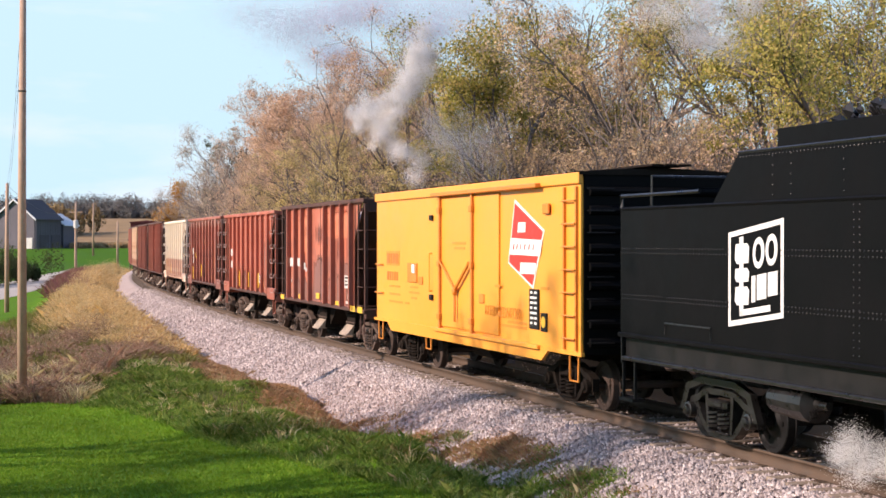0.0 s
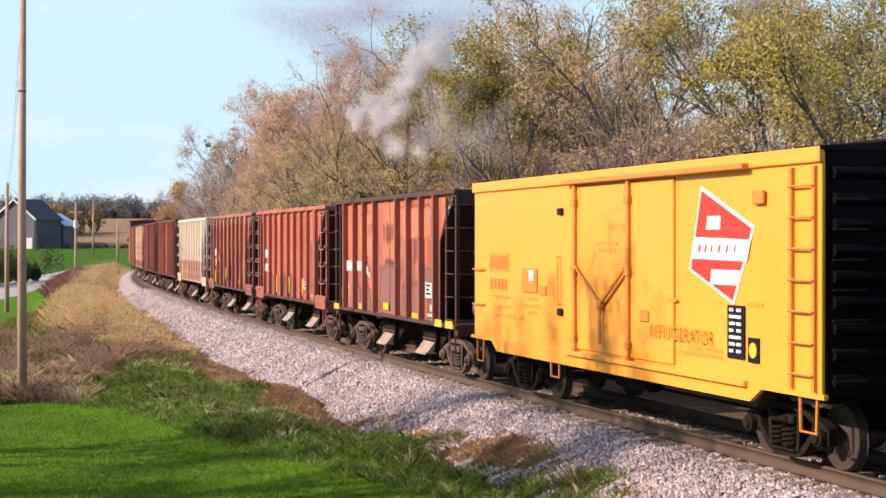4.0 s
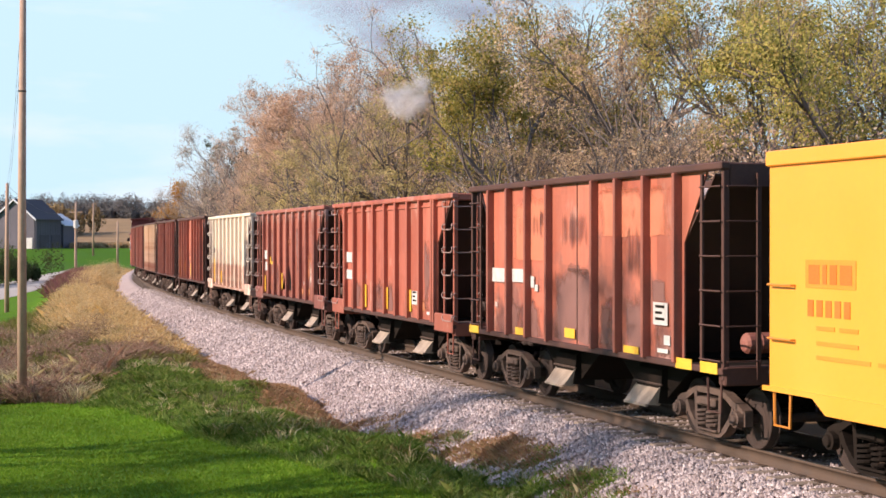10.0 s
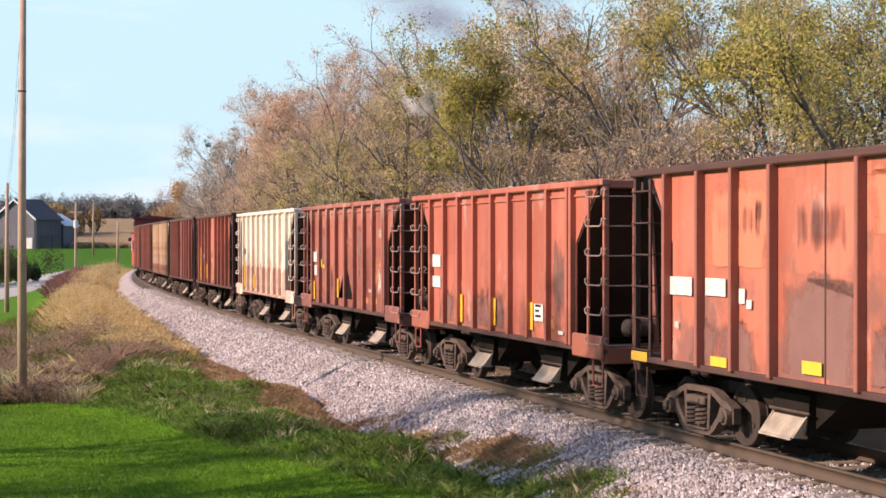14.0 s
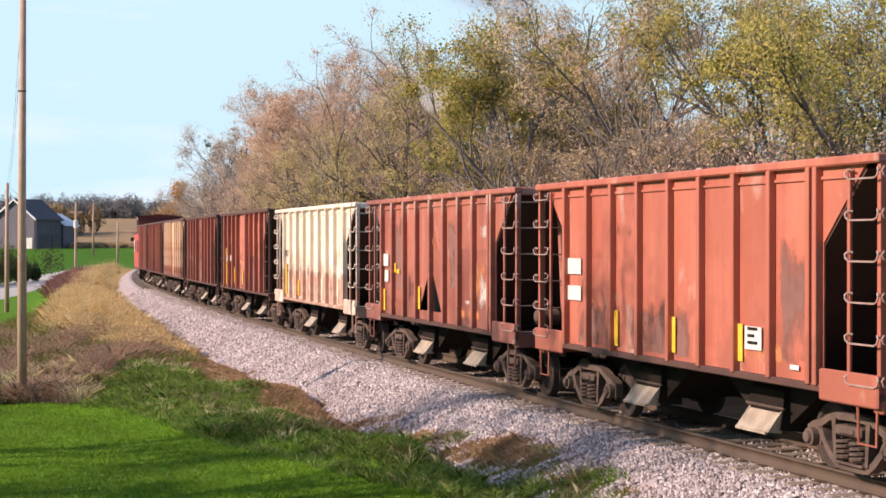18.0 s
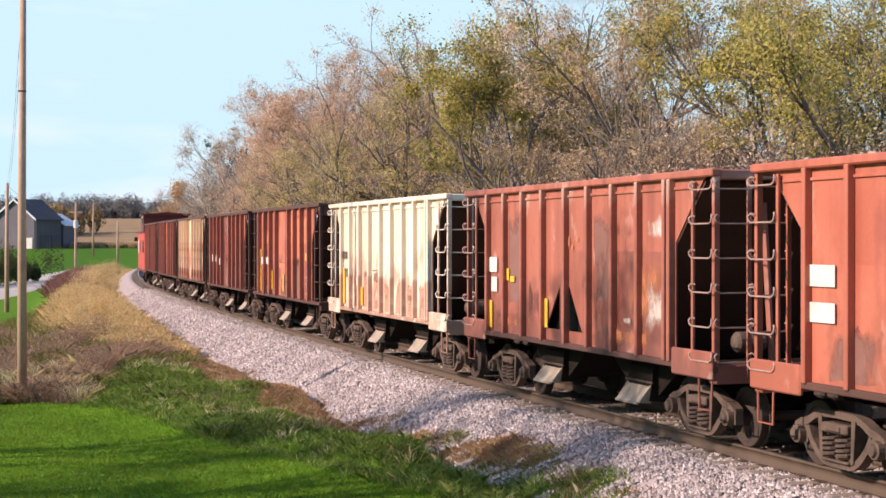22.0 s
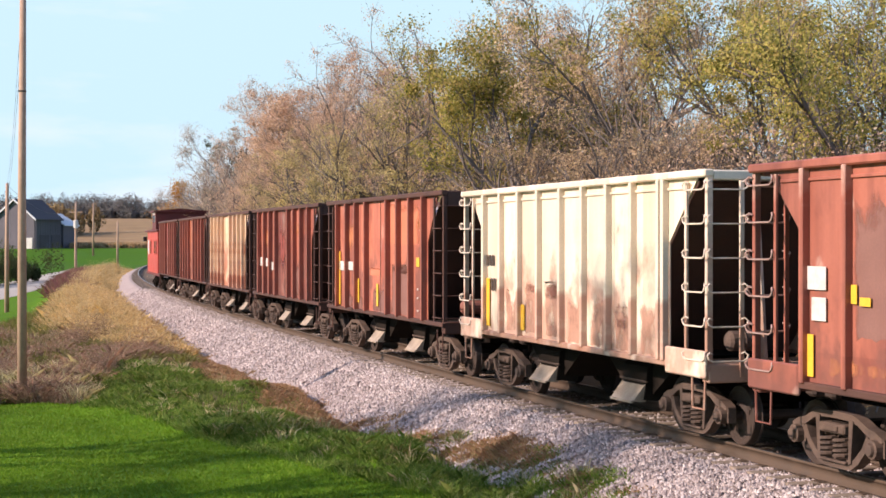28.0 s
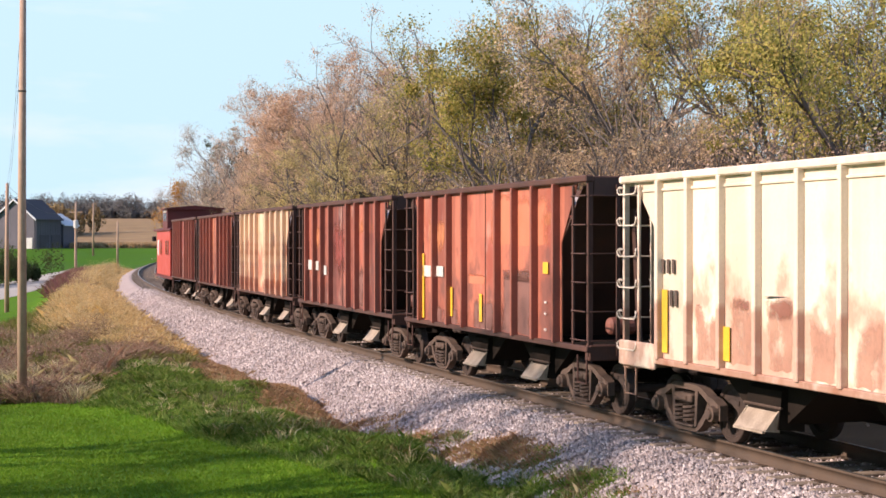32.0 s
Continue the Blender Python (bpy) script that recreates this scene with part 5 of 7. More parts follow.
    for x0, x1, z0 in ((-1.34, -1.24, 2.08), (-1.20, -0.96, 2.10), (-0.92, -0.68, 2.12)):
        plate("emblem_block", lean(rect(x0, x1, z0, 2.42)), M_PLAINWHITE, e, -0.010, 0.003)
    # steps, handrails, cylinder and trucks
    part("plate_frame", Shape().tube([(-3.9, 0, 1.52), (-3.9, 0, 1.68), (-2.48, 0, 1.68), (-2.48, 0, 1.52)], 0.014, 5), M_RIVET, car, "", pose(0, -1.545, 0))
    part("handrail", Shape().tube([(-5.5, -1.5, 3.36), (-5.5, -1.5, 3.55), (-2.9, -1.5, 3.55)], 0.03, 6), M_RIVET, car)
    part("handrail", Shape().tube([(-5.5, -1.0, 3.36), (-5.5, -1.0, 3.86), (-5.5, 1.0, 3.86), (-5.5, 1.0, 3.36)], 0.028, 6), M_RIVET, car)
    part("rear_step", Shape().box(-5.6, -5.1, -1.5, -1.3, 0.42, 0.47).box(-5.58, -5.54, -1.46, -1.42, 0.42, 1.1).box(-5.16, -5.12, -1.46, -1.42, 0.42, 1.1), M_BLACKIRON, car)
    part("ladder_rail", Shape().box(-5.54, -5.50, -1.50, -1.46, 1.0, 3.4), M_BLACKIRON, car)
    part("brake_cylinder", Shape().turned([(-0.55, 0.06), (-0.5, 0.2), (0.1, 0.24), (0.4, 0.24), (0.45, 0.08), (0.7, 0.05)], (-0.75, -1.2, 0.85), (1, 0, 0), 16), M_RIVET, car)
    part("center_sill", Shape().box(-5.4, 5.4, -0.3, 0.3, 0.75, 1.4, 0.02), M_BLACKIRON, car)
    part("coupler", coupler_shape(1), M_WHEEL, car, "", pose(-0.15, 0, 0, 0, 0, 180), "coupler")
    truck(car, -3.1, M_RIVET, 1.9, M_BLACKIRON)
    truck(car, 2.6, M_RIVET, 1.9, M_BLACKIRON)
    for k in range(2):
        part("pedal_arch", Shape().slab([(-1.15, 0.42), (-0.95, 0.80), (-0.5, 0.93), (0.5, 0.93), (0.95, 0.80), (1.15, 0.42), (1.0, 0.42), (0.85, 0.72), (0.45, 0.83), (-0.45, 0.83), (-0.85, 0.72), (-1.0, 0.42)], -0.05, 0.05),
             M_RIVET, car, "", pose((-3.1, 2.6)[k], -1.08, 0))
    CARS.append((car, s0))


tender(-8.7)

# ---------------------------------------------------------------- caboose
M_CAB = surf("caboose_red_paint", (0.46, 0.055, 0.04), (0.52, 0.08, 0.055), 1.0, 0.5, 0, 0.1, 20)
M_CUP = surf("cupola_red_paint", (0.11, 0.017, 0.016), (0.15, 0.025, 0.022), 1.0, 0.55, 0, 0.1, 20)
M_GLASS = surf("dark_window_glass", (0.03, 0.03, 0.035), (0.05, 0.05, 0.055), 1.0, 0.1, 0, 0.0, 20)


def caboose(s0):
    car = thing("caboose", "red caboose with a darker cupola and a marker lamp", "caboose", m=car_pose(s0))
    for sy in (-1, 1):
        part("side", lambda: Shape().box(-4.1, 4.1, -0.03, 0.03, 1.05, 3.45, 0.008), M_CAB, car, "", pose(0, sy * 1.45, 0), "cb_side")
        for x in (-3.0, -1.1, 2.0, 3.2):
            w = part("window", lambda: Shape().box(-0.30, 0.30, -0.03, 0.03, 2.1, 2.95), M_PLAINWHITE if x < -2.5 else M_CAB, car, "", pose(x, sy * 1.475, 0), "cb_win")
            part("pane", lambda: Shape().box(-0.23, 0.23, -0.01, 0.01, 2.17, 2.88), M_PLAINWHITE if x < -2.5 else M_GLASS, w, "", pose(0, sy * 0.03, 0), "cb_pane")
        part("cupola_side", lambda: Shape().box(-1.4, 1.4, -0.03, 0.03, 3.5, 4.55), M_CUP, car, "", pose(0.6, sy * 1.40, 0), "cb_cup")
        for x in (0.1, 1.1):
            part("cupola_window", lambda: Shape().box(-0.3, 0.3, -0.02, 0.02, 3.95, 4.35), M_GLASS, car, "", pose(x, sy * 1.43, 0), "cb_cupwin")
        part("sill", lambda: Shape().box(-5.2, 5.2, -0.06, 0.06, 0.92, 1.08), M_CUP, car, "", pose(0, sy * 1.42, 0), "cb_sill")
        for sx in (-1, 1):
            part("railing", lambda: Shape().tube([(0, 0, 1.05), (0, 0, 2.0)], 0.025, 5).tube([(0, 0, 1.05), (0, 0, 3.4)], 0.022, 5), M_CUP, car, "", pose(sx * 5.05, sy * 1.3, 0), "cb_rail")
    for k in range(6):
        plate("stencil", rect(-0.35 + 0.32 * k, -0.13 + 0.32 * k, 4.38, 4.50), M_WHITE, car, -1.436, 0.004)
    for sx in (-1, 1):
        part("end_wall", lambda: Shape().box(-0.03, 0.03, -1.45, 1.45, 1.05, 3.5), M_CAB, car, "", pose(sx * 4.1, 0, 0), "cb_end")
        part("cupola_end", lambda: Shape().box(-0.03, 0.03, -1.38, 1.38, 3.5, 4.55), M_CUP, car, "", pose(0.6 + sx * 1.38, 0, 0), "cb_cend")
        part("coupler", coupler_shape(1), M_WHEEL, car, "", pose(0, 0, 0, 0, 0, 0 if sx > 0 else 180), "coupler")
        part("platform", lambda: Shape().box(-0.55, 0.55, -1.4, 1.4, 1.0, 1.08), M_CUP, car, "", pose(sx * 4.65, 0, 0), "cb_plat")
        truck(car, sx * 3.4, M_DARK)
    part("roof", lambda: Shape().slab_x([(-1.58, 3.42), (-1.58, 3.50), (-0.7, 3.66), (0, 3.70), (0.7, 3.66), (1.58, 3.50), (1.58, 3.42)], -5.2, 5.2), M_CUP, car, "", None, "cb_roof")
    part("cupola_roof", lambda: Shape().slab_x([(-1.55, 4.53), (-1.55, 4.6), (0, 4.74), (1.55, 4.6), (1.55, 4.53)], -1.0, 2.2), M_CUP, car, "", None, "cb_croof")
    part("marker_lamp", Shape().turned([(-0.14, 0.06), (-0.12, 0.12), (0.12, 0.12), (0.14, 0.06)], (-4.3, -1.62, 3.0), (0, 0, 1), 12), M_BLACKIRON, car)
    part("floor", lambda: Shape().box(-5.1, 5.1, -1.4, 1.4, 0.95, 1.05), M_DARK, car)
    CARS.append((car, s0))


caboose(-138.4)

# ---------------------------------------------------------------- trees
M_BARK = surf("grey_brown_bark", (0.11, 0.09, 0.085), (0.22, 0.185, 0.165), 2.0, 0.9, 0, 0.8, 18)
LEAF_GREEN = leafy("yellow_green_leaves", [(0.19, 0.195, 0.036), (0.50, 0.44, 0.10), (0.70, 0.55, 0.17), (0.10, 0.12, 0.026), (0.38, 0.35, 0.075), (0.66, 0.45, 0.16)], 0.50, (0.8, 1.0))
LEAF_TAN = leafy("tan_oak_leaves", [(0.42, 0.25, 0.165), (0.90, 0.655, 0.50), (0.58, 0.37, 0.25), (0.86, 0.61, 0.41), (0.26, 0.16, 0.11), (0.76, 0.53, 0.31)], 0.50, (0.85, 1.0))
LEAF_YELLOW = leafy("ochre_leaves", [(0.80, 0.575, 0.34), (0.40, 0.28, 0.17), (0.90, 0.67, 0.43), (0.70, 0.48, 0.28), (0.32, 0.23, 0.15), (0.62, 0.48, 0.24)], 0.50, (0.85, 1.0))
LEAF_OLIVE = leafy("olive_ochre_leaves", [(0.58, 0.48, 0.18), (0.82, 0.65, 0.32), (0.34, 0.29, 0.10), (0.74, 0.58, 0.24), (0.24, 0.20, 0.08)], 0.50, (0.85, 1.0))
LEAF_BROWN = leafy("brown_brush_leaves", [(0.68, 0.46, 0.35), (0.84, 0.61, 0.46), (0.34, 0.235, 0.19), (0.74, 0.56, 0.36), (0.44, 0.34, 0.22), (0.26, 0.18, 0.15)], 0.50, (0.85, 1.0))
LEAF_GREY = leafy("grey_brown_leaves", [(0.42, 0.34, 0.28), (0.58, 0.45, 0.36), (0.26, 0.21, 0.18), (0.48, 0.40, 0.28), (0.36, 0.33, 0.22)], 0.45, (0.85, 1.0))
LEAF_ORANGE = leafy("orange_maple_leaves", [(0.55, 0.24, 0.03), (0.62, 0.32, 0.05), (0.45, 0.18, 0.03)])
LEAF_DARK = leafy("dark_green_leaves", [(0.04, 0.07, 0.02), (0.07, 0.09, 0.03), (0.10, 0.09, 0.04)])


def tree_meshes(seed, height, spread, leaves, leaf_size, levels=4, trunk_r=0.16, stems=1, clear=0.18, clump=0.26, per=70):
    """Trunk and limbs as tapered tubes, and leaves round the twigs. Returns the two meshes."""
    rng = random.Random(seed)
    wood = Shape()
    tips = []

    def grow(p, d, length, r, level):
        pts = [p]
        n = 4 if level < 2 else 3
        q = p.copy()
        dd = d.copy()
        for i in range(n):
            dd = (dd + Vector((rng.gauss(0, 0.16), rng.gauss(0, 0.16), rng.gauss(0.05, 0.10)))).normalized()
            q = q + dd * (length / n)
            pts.append(q.copy())
        wood.tube(pts, r, 7 if level == 0 else (5 if level < 3 else 3), r * (0.55 if level < 3 else 0.3))
        if level >= 2:
            tips.extend((x, level) for x in pts[1:])
        if level >= levels:
            return
        kids = rng.randint(3, 4) if level else rng.randint(5, 7)
        for k in range(kids):
            f = rng.uniform(0.35, 1.0) if level else rng.uniform(clear + 0.15, 1.0)
            i = min(int(f * n), n - 1)
            base = pts[i].lerp(pts[i + 1], f * n - i)
            az = rng.uniform(0, 6.283)
            tilt = rng.uniform(0.45, 1.0) if level else rng.uniform(0.5, 1.15)
            side = dd.orthogonal().normalized()
            side.rotate(Matrix.Rotation(az, 3, dd))
            nd = (dd * math.cos(tilt) + side * math.sin(tilt) * spread + Vector((0, 0, 0.18))).normalized()
            grow(base, nd, length * rng.uniform(0.48, 0.68), r * 0.52, level + 1)

    for k in range(stems):
        lean = Vector((rng.gauss(0, 0.12 * stems), rng.gauss(0, 0.12 * stems), 1)).normalized()
        grow(Vector((rng.gauss(0, 0.12 * (stems - 1)), rng.gauss(0, 0.12 * (stems - 1)), -0.3)), lean, height * 0.62, trunk_r, 0)
    trunk = wood.mesh("trunk")
    trunk.materials.append(M_BARK)
    g = np.random.default_rng(seed)
    if leaves == 0 or not tips:
        return trunk, None
    T = np.array([tuple(t[0]) for t in tips])
    # leaves sit in sprays: some twigs full, others bare
    sprays = g.choice(len(T), min(len(T), max(60, leaves // per)), replace=False)
    fill = g.random(len(sprays)) ** 1.2 + 0.12
    pick = g.choice(len(sprays), leaves, p=fill / fill.sum())
    rad = clump * (0.5 + 0.9 * g.random(len(sprays)))
    e = g.normal(0, 1, (leaves, 3)) * np.array([1, 1, 0.62])
    c = T[sprays[pick]] + e * rad[pick][:, None]
    out = T[sprays[pick]] * np.array([1, 1, 0]) / (height * 0.35) + e * 0.55 + np.array([0, 0, 0.5]) + g.normal(0, 0.75, (leaves, 3))
    k = c[:, 2] > 0.2
    return trunk, leaf_mesh("crown", c[k], leaf_size, g, out[k])


def leaf_mesh(name, c, size, g, out=None):
    """Small leaves at the points c, facing along out where given."""
    n = len(c)
    a = g.normal(size=(n, 3))
    a /= np.linalg.norm(a, axis=1)[:, None]
    if out is not None:
        a = np.cross(out, a)
        a /= np.linalg.norm(a, axis=1)[:, None]
    b = np.cross(a, g.normal(size=(n, 3)) if out is None else out)
    b /= np.linalg.norm(b, axis=1)[:, None]
    k = (size * (0.6 + 0.8 * g.random(n)))[:, None]
    V = np.stack([c - a * k, c + b * k * 0.55, c + a * k, c - b * k * 0.55], 1)
    F = np.arange(n * 4).reshape(n, 4)
    return quick_mesh(name, V.reshape(-1, 3), F)


VARIANTS = {}


def plant_tree(kind, x, d, turn, height, name="tree", label="", cat="tree"):
    """x: metres to the right, d: metres ahead, height: of the crown's top over its foot."""
    trunk, crown, mat, tall = VARIANTS[kind]
    z = float(ground_z(x, d)) - 0.05
    k = height / tall
    t = thing(name, label, cat, "trees of the wood" if name == "tree" else "brush under the trees", pose(x, d, z, 0, 0, turn))
    t.scale = (k, k, k)
    part("trunk", trunk, M_BARK, t)
    if crown:
        part("crown", crown, mat, t)
    return t


def variant(key, mat, *args, **kw):
    tr, cr = tree_meshes(*args, **kw)
    if cr:
        cr.materials.append(mat)
    zs = np.empty(len((cr or tr).vertices) * 3)
    (cr or tr).vertices.foreach_get("co", zs)
    VARIANTS[key] = (tr, cr, mat, float(np.percentile(zs[2::3], 99.5)))


variant("green_a", LEAF_GREEN, 21, 13.0, 0.66, 19000, 0.060, levels=5, trunk_r=0.20, clump=0.34, per=90)
variant("green_b", LEAF_GREEN, 22, 12.0, 0.74, 18000, 0.058, levels=4, trunk_r=0.18, stems=2, clump=0.46, per=60)
variant("tan_a", LEAF_TAN, 23, 12.0, 1.0, 44000, 0.042, levels=5, trunk_r=0.17, per=36)
variant("tan_b", LEAF_TAN, 24, 12.5, 0.9, 44000, 0.042, levels=4, trunk_r=0.17, stems=2, per=36)
variant("ochre_a", LEAF_YELLOW, 25, 11.5, 1.0, 15000, 0.040, levels=5, trunk_r=0.15, stems=2, per=35)
variant("ochre_b", LEAF_YELLOW, 26, 11.0, 0.9, 13000, 0.040, levels=5, trunk_r=0.15, per=35)
variant("olive_a", LEAF_OLIVE, 36, 11.0, 0.95, 22000, 0.042, levels=5, trunk_r=0.15, stems=2, per=38)
variant("sparse", LEAF_YELLOW, 38, 12.0, 0.75, 11000, 0.05, levels=5, trunk_r=0.17, per=30)
variant("bare", LEAF_BROWN, 27, 13.0, 0.62, 1800, 0.05, levels=5, trunk_r=0.19)
variant("grey", LEAF_GREY, 35, 12.0, 0.9, 30000, 0.045, levels=5, trunk_r=0.16, stems=2, per=40)
variant("dark", LEAF_DARK, 28, 12.0, 0.8, 20000, 0.085, levels=4, trunk_r=0.16, clump=0.4, per=50)
variant("orange", LEAF_ORANGE, 29, 10.0, 0.8, 16000, 0.14, levels=4, trunk_r=0.16, clump=0.6, per=50)
variant("brush_a", LEAF_BROWN, 31, 5.5, 1.2, 16000, 0.026, levels=4, trunk_r=0.06, stems=5, clear=0.0, clump=0.3, per=60)
variant("brush_b", LEAF_YELLOW, 32, 5.0, 1.2, 15000, 0.026, levels=4, trunk_r=0.06, stems=5, clear=0.0, clump=0.3, per=60)
variant("brush_c", LEAF_TAN, 33, 5.0, 1.3, 15000, 0.026, levels=4, trunk_r=0.06, stems=6, clear=0.0, clump=0.3, per=60)


def at_px(px, d):
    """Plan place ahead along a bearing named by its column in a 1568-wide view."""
    return (px - 784) / 2800 * d, d


LAB = {"green_a": "tall yellow-green broadleaf tree in early autumn", "green_b": "yellow-green two-stemmed tree with thinning leaves", "tan_a": "broad tree with dry tan autumn leaves",
       "tan_b": "two-stemmed tree with pinkish tan autumn leaves", "ochre_a": "sparse ochre-leaved tree with bare upper twigs", "ochre_b": "thin ochre-leaved tree with pale limbs", "olive_a": "olive and ochre leaved two-stemmed tree", "sparse": "tree with few ochre leaves on thin twigs", "bare": "nearly bare grey tree with fine twigs",
       "grey": "grey-brown tree with small dry leaves", "dark": "dark green tree at the end of the wood", "orange": "bright orange maple beyond the fields", "brush_a": "tangled brown brush with dry leaves", "brush_b": "ochre shrub with many thin stems", "brush_c": "tan shrub with many thin stems"}
# trees on the near side of the lawn, whose shadows cross the grass and the ballast
for kind, xx, dd, turn, top in (("ochre_b", -19.0, 24.4, 150, 12.0), ("sparse", -17.0, 20.6, 60, 15.6), ("ochre_a", -15.5, 19.0, 60, 9.8), ("green_a", -41.0, 57.0, 20, 13.0), ("green_b", -43.0, 68.0, 90, 12.5)):
    plant_tree(kind, xx, dd, turn, top, "tree", LAB[kind])
# kind, bearing, distance, turn, level of the top
for kind, px, d, turn, top in (
        ("green_a", 1445, 43, 80, 10.6), ("green_b", 1570, 39, 10, 10.4), ("bare", 1556, 38, 10, 10.4), ("ochre_b", 1590, 55, 10, 13.5), ("green_b", 1390, 52, 200, 8.4), ("green_a", 1500, 50, 20, 12.6), ("green_b", 1440, 56, 130, 11.4),
        ("ochre_b", 1110, 49, 10, 11.6), ("ochre_a", 1060, 58, 30, 12.0), ("ochre_a", 1130, 44, 120, 6.8), ("ochre_b", 1310, 44, 220, 6.4), ("olive_a", 1200, 54, 100, 8.0),
        ("ochre_a", 1000, 46, 300, 6.4), ("tan_a", 1010, 80, 120, 13.6), ("bare", 1010, 60, 60, 12.5),
        ("green_a", 900, 48, 0, 11.2), ("green_b", 860, 56, 90, 10.8), ("grey", 930, 66, 140, 8.2),
        ("bare", 745, 62, 250, 8.6), ("bare", 790, 66, 20, 9.6), ("grey", 820, 74, 200, 8.0), ("tan_b", 712, 70, 50, 12.7), ("tan_a", 735, 84, 0, 12.4), ("olive_a", 655, 62, 200, 8.9), ("olive_a", 610, 70, 20, 7.6), ("olive_a", 690, 64, 120, 7.4),
        ("tan_b", 645, 78, 100, 11.6), ("tan_a", 545, 86, 200, 13.3), ("tan_b", 590, 84, 310, 12.3), ("tan_a", 510, 94, 20, 12.2), ("tan_b", 490, 101, 130, 10.4), ("ochre_b", 545, 92, 10, 8.6),
        ("bare", 505, 112, 0, 14.0), ("bare", 520, 108, 90, 13.6), ("grey", 482, 118, 30, 11.0), ("grey", 464, 124, 200, 10.4), ("grey", 450, 138, 80, 10.0), ("grey", 474, 130, 10, 10.6), ("grey", 446, 152, 60, 9.8), ("dark", 414, 190, 0, 14.6),
        ("tan_a", 650, 107, 310, 12.5), ("grey", 500, 112, 70, 9.6), ("orange", 319, 280, 0, 13.4)):
    xx, dd = at_px(px, d)
    plant_tree(kind, xx, dd, turn, top - float(ground_z(xx, dd)), "tree", LAB[kind])
rng = random.Random(77)
for k in range(52):
    s = -17 - 2.8 * k + rng.uniform(-1, 1)
    o = -rng.uniform(8.0, 13)
    x, y, _ = on_line(s, o)
    if x / y < -0.132:
        continue
    kd = rng.choice(["brush_a", "brush_a", "brush_b", "brush_c"])
    plant_tree(kd, float(x), float(y), rng.uniform(0, 360), rng.uniform(5.0, 8.2), "shrub", LAB[kd], "shrub")

# ---------------------------------------------------------------- poles
M_POLE = surf("weathered_pole_wood", (0.34, 0.21, 0.145), (0.52, 0.36, 0.26), 2.0, 0.85, 0, 0.5, 20)


def utility_pole(px, d, base, top, r, label):
    x = (px - 784) / 2800 * d
    t = thing("utility_pole", label, "utility pole", "poles along the road", pose(x, d, base))
    part("shaft", Shape().tube([(0, 0, -0.6), (0, 0, (top - base) * 0.5), (0.03, 0, top - base)], r, 12, r * 0.62), M_POLE, t, smooth=True)
    return t


main_pole = utility_pole(39, 38.0, -1.0, 8.75, 0.12, "tall weathered wooden utility pole in the weeds")
part("top_pin", Shape().tube([(0.03, 0, 9.7), (0.03, 0, 9.95)], 0.03, 6), M_WHITE, main_pole)
for z in (7.45,):
    part("strap", Shape().turned([(0, 0.098), (0.03, 0.098)], (0.01, 0, z), (0, 0, 1), 12), M_RIVET, main_pole)
utility_pole(12, 88, -1.35, 6.1, 0.14, "wooden utility pole by the road")
tp = utility_pole(134, 200, -1.5, 7.8, 0.19, "wooden utility pole carrying a transformer")
part("transformer", Shape().turned([(0, 0.2), (0.05, 0.3), (1.0, 0.3), (1.05, 0.2)], (0.1, -0.3, 6.0), (0, 0, 1), 12), M_WHITE, tp, "pale transformer can")
part("crossarm", Shape().box(-0.9, 0.9, -0.06, 0.06, 8.0, 8.12), M_POLE, tp)
utility_pole(165, 290, 0.8, 9.8, 0.2, "distant wooden utility pole")
utility_pole(208, 255, -0.7, 6.1, 0.2, "short distant wooden pole")

M_WIRE = surf("dark_wire", (0.05, 0.05, 0.055), (0.08, 0.08, 0.085), 2.0, 0.6, 0.2, 0.0, 20)


def overhead_wire(a, b, sag, r=0.005):
    a, b = Vector(a), Vector(b)
    pts = [a.lerp(b, i / 14) - Vector((0, 0, sag * 4 * (i / 14) * (1 - i / 14))) for i in range(15)]
    w = part("overhead_wire", Shape().tube(pts, r, 5), M_WIRE, None)
    tagged(w, "thin dark overhead wire between the poles", "wire", "wires along the road")


P_MAIN = (-10.1, 38.0, 8.7)
overhead_wire(P_MAIN, (-24.26, 88, 6.0), 0.9)
overhead_wire((-10.1, 38.0, 7.9), (-24.26, 88, 5.4), 0.9)
overhead_wire((-24.26, 88, 6.0), (-46.4, 200, 7.7), 1.5, 0.010)

# ---------------------------------------------------------------- barn
M_BARN = surf("grey_barn_boards", (0.10, 0.095, 0.115), (0.16, 0.145, 0.165), 0.3, 0.9, 0, 0.4, 3)
M_ROOF = surf("dark_shingles", (0.07, 0.06, 0.07), (0.11, 0.095, 0.105), 0.5, 0.9, 0, 0.4, 4)
M_TIN = surf("pale_sheet_roof", (0.6, 0.62, 0.66), (0.7, 0.72, 0.75), 0.5, 0.8, 0.0, 0.2, 4)


